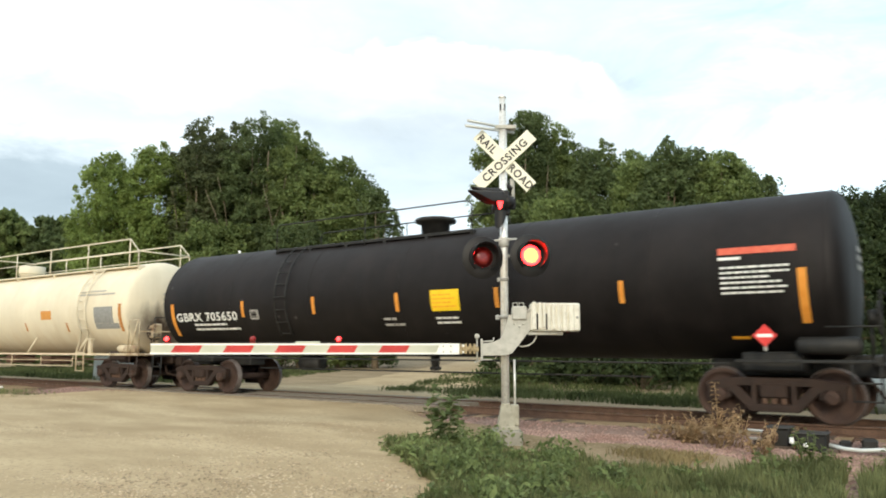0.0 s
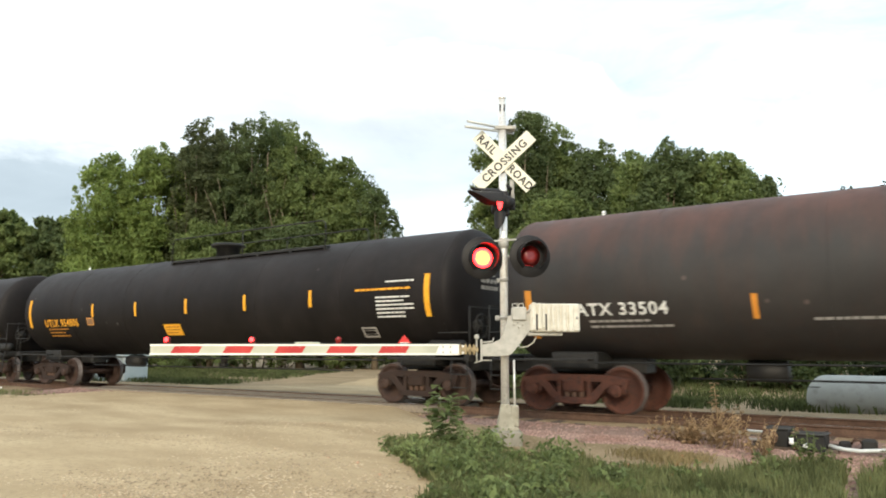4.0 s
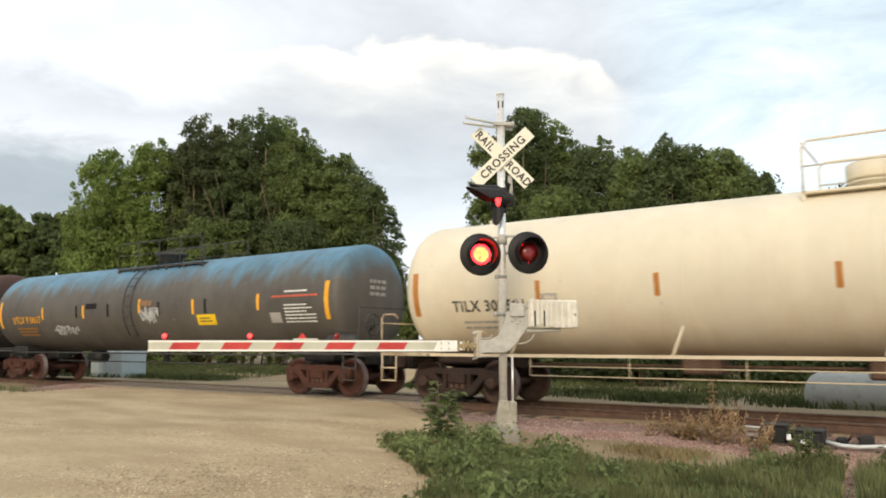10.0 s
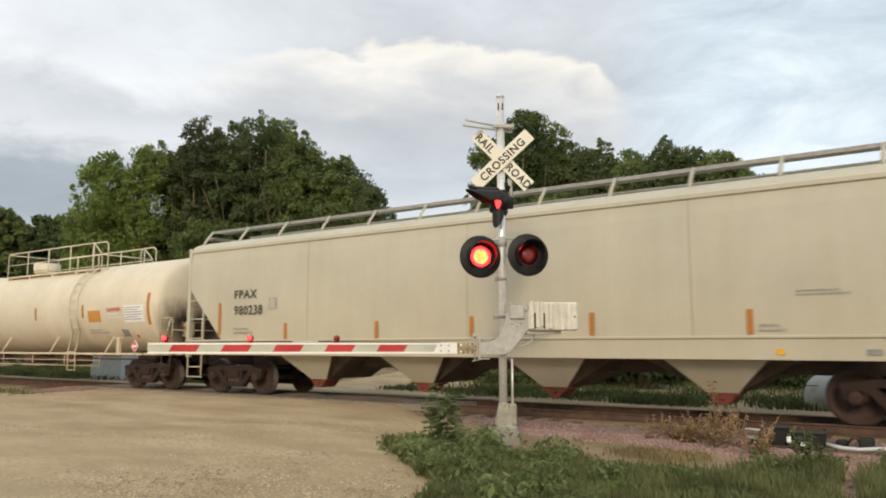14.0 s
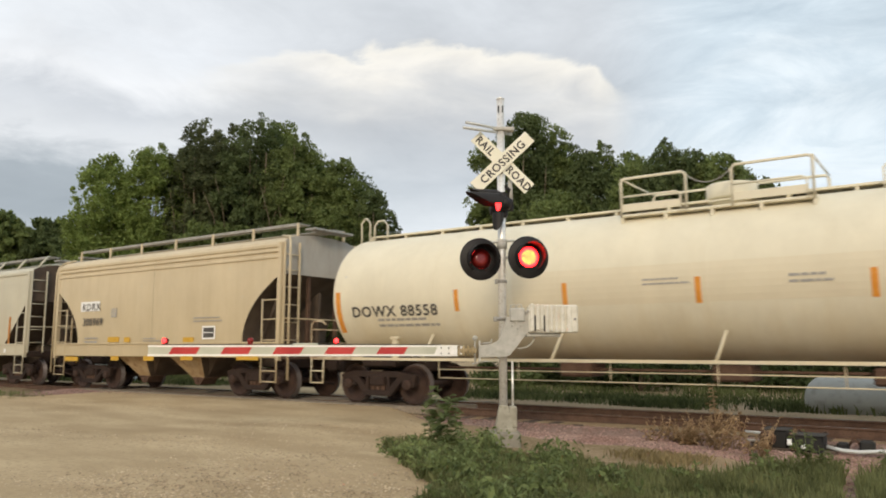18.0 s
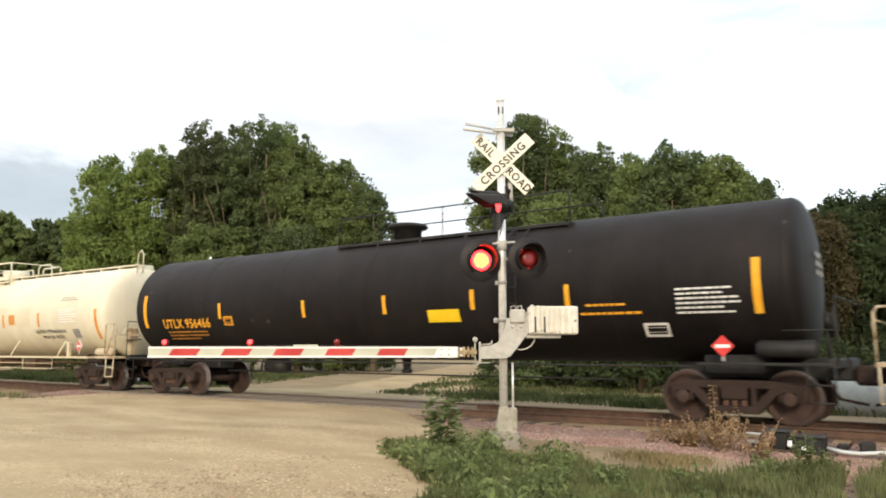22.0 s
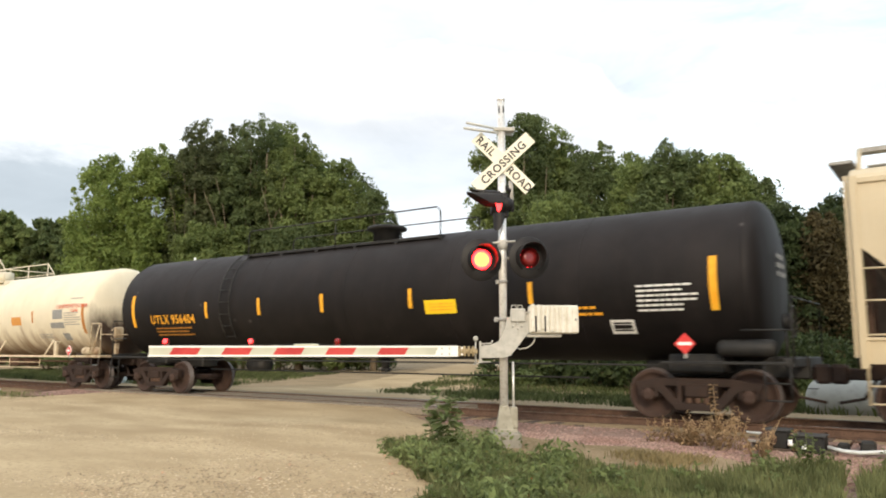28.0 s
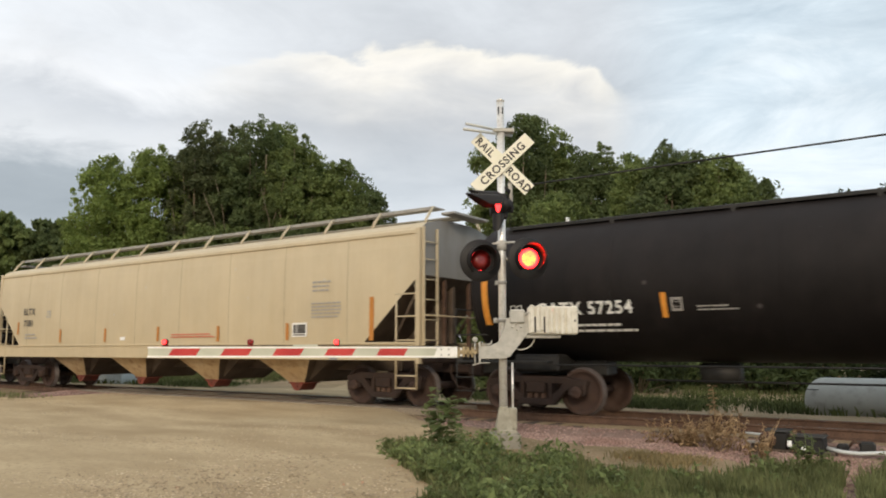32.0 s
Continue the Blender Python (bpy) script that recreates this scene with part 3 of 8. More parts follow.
def scatter(name, spots, material, size, label, category, flat=0.6, seed=1):
    """Loose stones as one object."""
    rng = np.random.default_rng(seed)
    base = np.array([(1, 0, 0), (-0.5, 0.87, 0), (-0.5, -0.87, 0), (0.2, 0.1, flat), (-0.3, 0.2, flat * 0.8)])
    tri = np.array([(0, 1, 3), (1, 4, 3), (1, 2, 4), (2, 0, 3), (2, 3, 4)])
    n = len(spots)
    s = size * rng.uniform(0.45, 1.25, n)
    a = rng.uniform(0, 6.28, n)
    c, q = np.cos(a), np.sin(a)
    v = base[None] * s[:, None, None]
    x = v[..., 0] * c[:, None] - v[..., 1] * q[:, None]
    y = v[..., 0] * q[:, None] + v[..., 1] * c[:, None]
    v = np.stack([x, y, v[..., 2]], -1) + np.array(spots)[:, None, :]
    f = tri[None] + (np.arange(n) * 5)[:, None, None]
    me = bpy.data.meshes.new(name)
    me.from_pydata(v.reshape(-1, 3).tolist(), [], f.reshape(-1, 3).tolist())
    me.materials.append(material)
    return tagged(new(name, me), label, category, kind="stuff")


# ---- track ----
def bed_z(y):
    a = abs(y)
    return -0.185 if a < 1.75 else -0.185 - (a - 1.75) * 0.20


def in_road(x):
    return -24.2 < x < -10.9


bm = bmesh.new()
for x0, x1 in ((-160, -24.2), (-10.9, 60)):
    ys = (-3.3, -2.5, -1.75, -0.9, 0, 0.9, 1.75, 2.5, 3.3)
    n = int((x1 - x0) / 0.7)
    grid = [[bm.verts.new((x0 + (x1 - x0) * i / n, y * (1 + 0.06 * wob(i, y, 0.7)), bed_z(y) + 0.015 * wob(i * 0.7, y, 2) - (0.2 if abs(y) > 3 else 0))) for y in ys] for i in range(n + 1)]
    for a, b in zip(grid, grid[1:]):
        for j in range(len(ys) - 1):
            bm.faces.new((a[j], b[j], b[j + 1], a[j + 1]))
trackbed = tagged(part("trackbed", bm, BALLAST, smooth=True), "pinkish crushed stone ballast bed under the track", "ballast", kind="structure")

RAIL_PROF = [(-0.068, -0.17), (0.068, -0.17), (0.068, -0.155), (0.012, -0.135), (0.012, -0.045), (0.036, -0.03), (0.036, -0.004), (0.028, 0.0), (-0.028, 0.0), (-0.036, -0.004), (-0.036, -0.03), (-0.012, -0.045), (-0.012, -0.135), (-0.068, -0.155)]
for side in (-0.754, 0.754):
    bm = bmesh.new()
    ends = [[bm.verts.new((x, side + py, pz)) for py, pz in RAIL_PROF] for x in (-300, 140)]
    n = len(RAIL_PROF)
    for j in range(n):
        f = bm.faces.new((ends[0][j], ends[1][j], ends[1][(j + 1) % n], ends[0][(j + 1) % n]))
        f.material_index = 1 if j == 7 else 0
    rail = tagged(part("rail", bm, [RUST, STEEL_RAIL]), "rusty steel rail with a bright worn top", "rail", "track rails")

bm = box(bmesh.new(), -0.115, 0.115, -1.3, 1.3, -0.18, 0, 0.012)
tie_me = finish(bm, "tie", TIE)
tie_group = tagged(new("tie_row"), "weathered dark timber ties under the rails", "railway ties")
x = -46.0
rng = random.Random(4)
while x < 14:
    if not in_road(x):
        part("tie", tie_me, TIE, tie_group, at=pose(x, rng.uniform(-0.05, 0.05), -0.165, 0, 0, rng.uniform(-1.5, 1.5)))
    x += 0.53

# crossing planks along the rails, level with the road
crossing = tagged(new("crossing_surface"), "grey weathered timber crossing planks between the rails", "crossing planks")
for yc, w in ((-1.06, 0.40), (-0.33, 0.46), (0.18, 0.46), (1.06, 0.40)):
    x = -24.0
    while x < -11.2:
        ln = 2.4
        bm = box(bmesh.new(), 0.01, ln - 0.01, -w / 2, w / 2, -0.15, 0.0, 0.012)
        part("plank", bm, PLANK, crossing, at=pose(x, yc, -0.008 + rng.uniform(-0.006, 0.004), 0, rng.uniform(-0.1, 0.1), 0))
        x += ln

rng = np.random.default_rng(7)
spots = []
for _ in range(40000):
    x, y = rng.uniform(-11, 8), rng.uniform(-3.5, 4.2)
    if rng.random() < 0.35:
        x = rng.uniform(-46, -24)
    spots.append((x, y, bed_z(y) - 0.01))
for _ in range(26000):
    x = rng.uniform(-9.2, 2.0)
    foot = float(np.interp(x, (-9.2, -7.2, -6.2, -5.1, -4.2, -3.1, -1.9, -1.0), (-1.3, -2.3, -2.9, -3.2, -3.45, -3.75, -4.6, -7.5)))
    y = -1.9 - (foot + 1.9) * -1 * rng.random() ** 1.15 + 0.3 * wob(x, 5, 1.8)
    if y > -1.8 or road_side(x, y) < 0.3:
        continue
    spots.append((x, y, ground_z(x, y) - 0.012))
for _ in range(3500):
    k = rng.random() ** 1.6
    x, y = -24.4 + 5.5 * k, rng.uniform(-3.0, -0.95) * (1 - 0.35 * k)
    if rng.random() > k:
        spots.append((x, y, -0.05 - 0.10 * min(1, max(0, (-y - 1.5) / 1.5))))
scatter("ballast_stones", spots, STONE, 0.036, "pink and grey crushed ballast stones", "ballast stones", 0.8)
spots = []
while len(spots) < 15000:
    a = rng.random()
    d = 7.0 + 17 * a * a
    s = rng.uniform(-0.62, 0.12) * d
    x, y = plan(s, d)
    if y > -1.3:
        continue
    q = road_side(x, y)
    if q > 0.2 + 0.3 * wob(x, y, 2) and (y > -4.5 or x > -6.0 + (-5 - y) * 0.54 + 0.35 * wob(x, y, 1.7)):
        continue
    spots.append((x, y, ground_z(x, y) + 0.058))
for i in range(0, len(spots), 160):
    spots.append((spots[i][0] + 0.1, spots[i][1], spots[i][2] - 0.01))
scatter("road_pebbles", spots, PEBBLE, 0.019, "loose pale gravel pebbles on the road", "gravel", 0.5, 3)

# ---- trees and plants ----


def leaves_mesh(name, centres, radii, per, size, material, seed, squash=0.8):
    """Many small leaf blades gathered in clumps."""
    rng = np.random.default_rng(seed)
    c = np.repeat(np.array(centres), per, axis=0)
    r = np.repeat(np.array(radii), per)
    n = len(c)
    d = rng.normal(size=(n, 3))
    d /= np.linalg.norm(d, axis=1)[:, None]
    d[:, 2] = np.abs(d[:, 2]) * np.where(rng.random(n) < 0.72, 1, -1)
    p = c + d * (r * rng.uniform(0.35, 1.05, n) ** 0.6)[:, None] * np.array([1, 1, squash])
    nrm = d + rng.normal(size=(n, 3)) * 0.8
    nrm /= np.linalg.norm(nrm, axis=1)[:, None]
    t = np.cross(nrm, rng.normal(size=(n, 3)))
    t /= np.linalg.norm(t, axis=1)[:, None] + 1e-9
    b = np.cross(nrm, t)
    s = size * rng.uniform(0.6, 1.3, n)[:, None]
    v = np.stack([p - t * s, p + b * s * 0.45 - nrm * s * 0.12, p + t * s, p - b * s * 0.45 - nrm * s * 0.12], 1)
    me = bpy.data.meshes.new(name)
    me.from_pydata(v.reshape(-1, 3).tolist(), [], np.arange(n * 4).reshape(-1, 4).tolist())
    me.materials.append(material)
    return me


def tree(x, y, h, blobs, material, seed, per=60, size=0.27, clumps=150, trunk=0.28, stems=1, label="", clump_r=(0.5, 1.05), reach=0.0):
    """A tree with forking limbs and a ragged crown. blobs: (dx, dy, z, rx, ry, rz) parts of the crown."""
    rng = random.Random(seed)
    base = thing("tree", pose(x, y, ground_z(x, y) - 0.1), label, "tree", "trees behind the track")
    centres, radii = [], []
    vol = [b[3] * b[4] + b[4] * b[5] for b in blobs]
    for _ in range(clumps):
        b = rng.choices(blobs, vol)[0]
        v = Vector((rng.gauss(0, 1), rng.gauss(0, 1), rng.gauss(0, 1))).normalized()
        k = rng.uniform(0.45, 1.0) ** 0.45
        centres.append((b[0] + v.x * b[3] * k, b[1] + v.y * b[4] * k, max(0.6, b[2] + v.z * b[5] * k)))
        radii.append(rng.uniform(*clump_r))
    counts = [per] * len(centres)
    # loose sprays that break the outline
    for _ in range(int(clumps * 0.42)):
        b = rng.choices(blobs, vol)[0]
        v = Vector((rng.gauss(0, 1), rng.gauss(0, 1), abs(rng.gauss(0, 1)) * 1.2 - 0.15)).normalized()
        k = rng.uniform(0.92, 1.08)
        q = (b[0] + v.x * b[3] * k, b[1] + v.y * b[4] * k, b[2] + v.z * b[5] * k)
        if q[2] < 0.35 * h:
            continue
        tall = rng.uniform(0.22, 0.5)
        for j in range(2):
            centres.append((q[0], q[1], q[2] + j * tall * 0.9))
            radii.append(tall * (1.0 - 0.35 * j))
            counts.append(max(8, int(per * 0.22)))
    per = counts
    bm = bmesh.new()
    for s in range(stems):
        ang = rng.uniform(0, 6.28)
        off = 0.0 if stems == 1 else 0.5
        foot = Vector((off * math.cos(ang), off * math.sin(ang), 0))
        top = Vector((rng.uniform(-1, 1) * h * 0.07 + foot.x * 2.5, rng.uniform(-1, 1) * h * 0.07 + foot.y * 2.5, h * 0.82))
        mid = foot.lerp(top, 0.45) + Vector((rng.uniform(-0.4, 0.4), rng.uniform(-0.4, 0.4), 0))
        tube(bm, [foot, foot.lerp(mid, 0.5), mid, mid.lerp(top, 0.5), top], trunk / stems ** 0.5, 8, 0.04)
        for _ in range(int(14 / stems) + 2):
            c = Vector(rng.choice(centres))
            k = rng.uniform(0.25, 0.8)
            st = foot.lerp(mid, k / 0.45) if k < 0.45 else mid.lerp(top, (k - 0.45) / 0.55)
            if c.z < st.z:
                st = foot.lerp(mid, 0.6)
            m1 = st.lerp(c, 0.5) + Vector((0, 0, 0.4))
            tube(bm, [st, m1, c], 0.085, 6, 0.02)
    if stems > 1:
        # pale stems that show through on the open side
        for k in range(stems):
            dx, dy = 0.5708 * reach * 0.66, -0.8211 * reach * 0.66
            o = rng.uniform(-0.6, 0.6) * reach
            foot = Vector((0.3 * dx + 0.6 * o, 0.3 * dy + 0.35 * o, 0))
            knee = Vector((dx + 0.82 * o, dy + 0.57 * o, h * rng.uniform(0.42, 0.55)))
            top = knee + Vector((0.6 * o, 0.4 * o, h * rng.uniform(0.18, 0.28)))
            tube(bm, [foot, foot.lerp(knee, 0.3) + Vector((0.3, 0.1, 0)), foot.lerp(knee, 0.65) - Vector((0.2, 0, 0)), knee, knee.lerp(top, 0.5) + Vector((0.25, 0, 0)), top], 0.075, 7, 0.02)
    part("trunk", bm, BARK, base)
    part("crown", leaves_mesh("crown", centres, radii, per, size, material, seed), material, base)
    return base


def clump_tree(side, ahead, top, width, material, seed, low=0.12, label="broad leafy green tree", stems=1, per=112, clumps=150, size=0.152, lean=0.0):
    x, y = plan(side, ahead)
    r = width * 0.48
    h = top * 0.985
    rng = random.Random(seed * 3 + 1)
    blobs = [(lean, 0, h * 0.62, r * 0.92, r * 0.88, h * 0.31), (0, 0, h * 0.36, r, r * 0.9, h * 0.30)]
    for _ in range(7):
        a = rng.uniform(0, 6.28)
        z = h * rng.uniform(low + 0.05, 0.82)
        k = 0.55 if z < 0.6 * h else 0.4
        blobs.append((lean * 0.6 + r * k * math.cos(a), r * k * math.sin(a), z, r * 0.5, r * 0.5, h * 0.15))
    blobs.append((lean, 0, h * 0.86, r * 0.45, r * 0.45, h * 0.12))
    return tree(x, y, h, blobs, material, seed, per, size, int(clumps * 1.5), label=label, stems=stems, reach=r)


# light willow-like trees and tall cottonwoods left of the far road
clump_tree(-27.6, 60.5, 18.0, 7.2, LIME_LEAF, 11, label="light green willow-like tree in full leaf", clumps=230)
clump_tree(-24.0, 61, 19.2, 6.6, LIME_LEAF, 12, label="light green willow-like tree in full leaf", clumps=220)
clump_tree(-20.4, 62, 21.3, 8.4, DUSK_LEAF, 13, stems=3, clumps=300, label="tall dark-topped cottonwood with pale stems")
clump_tree(-15.7, 61, 21.6, 8.2, DEEP_LEAF, 14, stems=3, clumps=280, label="tall dark-topped cottonwood with pale stems")
clump_tree(-11.8, 60, 19.7, 6.6, MID_LEAF, 15, stems=2, clumps=240, label="tall leafy green tree with pale stems")
clump_tree(-8.3, 59, 17.2, 6.2, MID_LEAF, 16, clumps=200)
clump_tree(-5.4, 58, 14.4, 4.8, DEEP_LEAF, 17, clumps=150)
clump_tree(-18.0, 58, 12.0, 7.0, MID_LEAF, 18, clumps=190)
clump_tree(-11.0, 57, 11.5, 6.5, DEEP_LEAF, 19, clumps=170)
clump_tree(-22.2, 65, 20.6, 5.0, DUSK_LEAF, 61, clumps=170)
clump_tree(-18.4, 65, 22.0, 5.0, DUSK_LEAF, 62, clumps=170)
clump_tree(-14.0, 64, 22.2, 5.0, MID_LEAF, 63, clumps=170)
clump_tree(-10.3, 63, 18.6, 5.0, MID_LEAF, 64, clumps=150)
clump_tree(-6.9, 62, 16.4, 4.6, DEEP_LEAF, 65, clumps=140)
# right of the far road
clump_tree(8.0, 63, 22.0, 4.6, DEEP_LEAF, 66, clumps=150)
clump_tree(11.3, 64, 20.4, 4.4, DEEP_LEAF, 67, clumps=140)
clump_tree(15.5, 60, 18.2, 4.6, MID_LEAF, 68, clumps=140)
clump_tree(13.7, 52, 15.6, 4.4, MID_LEAF, 69, clumps=140)
clump_tree(16.9, 50, 15.8, 4.2, DEEP_LEAF, 70, clumps=130)
clump_tree(20.2, 50, 14.2, 4.0, MID_LEAF, 71, clumps=120)
clump_tree(6.2, 60, 21.5, 6.4, DEEP_LEAF, 21, stems=2, clumps=240, label="tall dark green tree with a loose top")
clump_tree(3.6, 61, 20.0, 3.6, MID_LEAF, 20, clumps=110, label="tall dark green tree with a loose top")
clump_tree(9.5, 61, 20.9, 4.2, MID_LEAF, 22, clumps=150, label="tall dark green tree with a loose top")
clump_tree(13.3, 62, 19.6, 5.4, MID_LEAF, 23, clumps=190)
clump_tree(16.0, 62, 18.4, 5.4, DEEP_LEAF, 34, clumps=170)
clump_tree(11.5, 60, 18.2, 5.0, DEEP_LEAF, 35, clumps=170)
clump_tree(22.4, 52, 12.6, 4.6, MID_LEAF, 36, clumps=130)
clump_tree(8.0, 52, 13.0, 7.6, MID_LEAF, 24, clumps=230, label="rounded bright green tree")
clump_tree(14.9, 49, 15.6, 5.4, DEEP_LEAF, 25, clumps=220, label="dense dark green tree")
clump_tree(18.2, 48, 14.6, 5.8, MID_LEAF, 26, clumps=220, label="dense dark green tree")
clump_tree(20.6, 48, 13.4, 3.4, DEEP_LEAF, 32, clumps=110, label="dense dark green tree")
clump_tree(20.0, 39.2, 9.2, 2.6, BROWN_LEAF, 27, clumps=90, label="tree with browning leaves among green ones")
# most of these crowns have the shade already in their leaf colour
clump_tree(18.8, 41, 9.6, 5.6, SHADE_LEAF, 28, clumps=190)
clump_tree(21.0, 40.5, 9.9, 4.4, SHADE_LEAF, 37, clumps=160)
clump_tree(22.8, 42, 10.5, 5.4, SHADE_LEAF, 29, clumps=200)
clump_tree(25.6, 42, 11.0, 5.6, SHADE_LEAF, 30, clumps=200)
clump_tree(29.5, 43, 11.4, 6.0, SHADE_LEAF, 31, clumps=160)
clump_tree(13.0, 43, 8.0, 6.0, SHADE_LEAF, 33, clumps=170)
# far woods closing the road's end
for i, (s, h) in enumerate(((-17, 13.5), (-10, 14.5), (-3, 13.5), (4, 14.5), (11, 15))):
    clump_tree(s, 140 + 3 * (i % 2), h, 11, DEEP_LEAF if i % 2 else MID_LEAF, 50 + i, size=0.45, clumps=110, per=70, label="distant green tree at the road's end")
clump_tree(-51.0, 96, 19.3, 8, DEEP_LEAF, 41, size=0.36, label="distant dark green tree")
clump_tree(-57.0, 96, 19.8, 9, MID_LEAF, 42, size=0.36, label="distant dark green tree")
clump_tree(-63.0, 95, 20.5, 9, DEEP_LEAF, 43, size=0.36, label="distant dark green tree")
clump_tree(-46.5, 97, 16.4, 8, MID_LEAF, 44, size=0.36, label="distant dark green tree")
clump_tree(-41.5, 94, 13.5, 9, DEEP_LEAF, 46, size=0.36, label="distant dark green tree")


def shrub(side, ahead, h, w, material, seed, label="leafy green roadside shrub"):
    x, y = plan(side, ahead)
    rng = random.Random(seed)
    base = thing("shrub", pose(x, y, ground_z(x, y)), label, "shrub", "shrubs behind the track")
    cs, rs = [], []
    for _ in range(46):
        a, k = rng.uniform(0, 6.28), rng.random() ** 0.5
        cs.append((w / 2 * k * math.cos(a), w / 2 * k * math.sin(a), h * rng.uniform(0.12, 0.9) * (1.05 - 0.55 * k)))
        rs.append(rng.uniform(0.25, 0.55))
    bm = bmesh.new()
    for c in cs[:10]:
        tube(bm, [(c[0] * 0.15, c[1] * 0.15, 0), (c[0] * 0.6, c[1] * 0.6, c[2] * 0.6), c], 0.03, 5, 0.008)
    part("woody_stem", bm, BARK, base)
    part("foliage", leaves_mesh("foliage", cs, rs, 60, 0.13, material, seed), material, base)


rng = random.Random(9)
for i in range(16):
    s = 3.2 + i * 1.45
    a = 33 + 3 * math.sin(i * 1.7) - 0.25 * i
    shrub(s, a, rng.uniform(2.0, 3.6), rng.uniform(3.0, 4.2), SHADE_LEAF if i % 4 else DEEP_LEAF, 60 + i)
for i in range(9):
    shrub(-30 + i * 3.0, 58 + 2 * math.sin(i), rng.uniform(2.5, 4.0), rng.uniform(4, 6), MID_LEAF if i % 2 else DEEP_LEAF, 90 + i)
for i in range(8):
    shrub(-46 + i * 3.4, 78 - i, rng.uniform(2.5, 3.8), 6.0, DEEP_LEAF, 110 + i)


def blades(name, spots, height, material, label, seed, width=0.011, lean=0.35):
    """Upright grass blades as one object."""
    rng = np.random.default_rng(seed)
    p = np.array(spots)
    n = len(p)
    h = height * rng.uniform(0.45, 1.2, n)
    a = rng.uniform(0, 6.28, n)
    d = np.stack([np.cos(a), np.sin(a), np.zeros(n)], 1)
    w = np.stack([-np.sin(a), np.cos(a), np.zeros(n)], 1) * (width * rng.uniform(0.7, 1.4, n))[:, None]
    b = rng.uniform(0.1, lean, n)
    up = np.array([0, 0, 1.0])
    m1 = p + up * (h * 0.55)[:, None] + d * (h * b * 0.35)[:, None]
    tip = p + up * (h * (1 - b * 0.3))[:, None] + d * (h * b)[:, None]
    v = np.stack([p - w, p + w, m1 + w * 0.8, tip, m1 - w * 0.8], 1)
    me = bpy.data.meshes.new(name)
    me.from_pydata(v.reshape(-1, 3).tolist(), [], np.arange(n * 5).reshape(-1, 5).tolist())
    me.materials.append(material)
    return tagged(new(name, me), label, "grass", kind="stuff")


def verge(x, y):
    """How thickly grass grows at a place before the track."""
    s, a = 0.8211 * x + 0.5708 * (y + 14.825), -0.5708 * x + 0.8211 * (y + 14.825)
    if s < float(np.interp(a, (5, 7.8, 8.2, 10.8, 11.4, 12.0), (-0.05, -0.10, -0.14, -0.82, -0.72, -0.4))) + 0.16 * wob(x, y, 2.4):
        return 0
    if s > 0.515 * a + 0.15 * wob(x, y, 2.0):
        return 0.3 if 0.535 * a < s < 0.64 * a and a < 9.4 and wob(x, y, 1.3) > -0.1 else 0
    far = float(np.interp(s, (-1.0, -0.8, -0.4, 0.4, 0.6, 0.9, 1.02, 1.15, 1.5, 1.75, 1.9, 2.3, 2.7, 3.2, 3.8, 4.5, 5.2), (10.7, 11.5, 11.9, 11.5, 10.6, 10.4, 9.9, 10.2, 10.6, 10.3, 9.2, 9.3, 9.0, 9.0, 9.4, 9.7, 9.6)))
    far += 0.28 * wob(x, y, 1.7)
    if a > far:
        return 0
    patch = 0.5 + 1.5 * wob(x + 3, y, 0.9)
    lush = max(0.0, min(1.0, (1.9 - s) / 0.6))       # thick by the road, thinner along the track
    edge = min(1.0, 0.25 + (far - a) / 0.7)
    return max(0.0, min(1.0, patch + 0.5 * lush)) * edge


rng = np.random.default_rng(12)
spots = []
while len(spots) < 25000:
    d = rng.uniform(6.0, 12.2)
    s = rng.uniform(-0.12, 0.6) * d
    x, y = plan(s, d)
    if rng.random() < verge(x, y):
        spots.append((x, y, ground_z(x, y)))
blades("verge_grass", spots, 0.24, GRASS, "uneven green grass and low weeds on the verge", 5)
spots = []
while len(spots) < 3200:
    x, y = rng.uniform(-5.6, -1.3), rng.uniform(-7.6, -4.1)
    if x > -6.2 + (-5 - y) * 0.56 and rng.random() < 0.35 + 1.6 * wob(x, y + 7, 0.9) - 0.25 * abs(x + 3.2):
        spots.append((x, y, ground_z(x, y)))
blades("dry_grass", spots, 0.13, STRAW, "short straw-coloured dry grass on the bare verge", 15, 0.006, 0.7)
lows, lowr = [], []
while len(lows) < 120:
    d = rng.uniform(6.6, 12.0)
    s = rng.uniform(-0.10, 0.55) * d
    x, y = plan(s, d)
    v = verge(x, y)
    if rng.random() < v * (0.8 if s < 1.9 else 0.16):
        tall = 0.30 if s < 1.8 and d < 10.6 else 0.15
        lows.append((x, y, ground_z(x, y) + rng.uniform(0.02, tall)))
        lowr.append(rng.uniform(0.12, 0.28))
low = tagged(new("low_weeds", leaves_mesh("low_weeds", lows, lowr, 44, 0.042, WEED, 31)), "low broad-leaved green weeds on the verge", "weeds", kind="stuff")
spots = []
while len(spots) < 60000:
    x, y = rng.uniform(-60, 12), 4.1 + 19 * rng.random() ** 1.6
    if -2.5 > road_side(x, y) > -10.5 + 0.0 * y:
        continue
    if rng.random() < 0.35 - 1.1 * wob(x, y, 0.5) or y < 4.7 + 0.9 * wob(x, 1, 0.6) and rng.random() < 0.75:
        continue
    spots.append((x, y, ground_z(x, y)))
blades("far_grass", spots, 0.24, FAR_GRASS, "long green grass beyond the track", 6, 0.014, 0.6)
spots = []
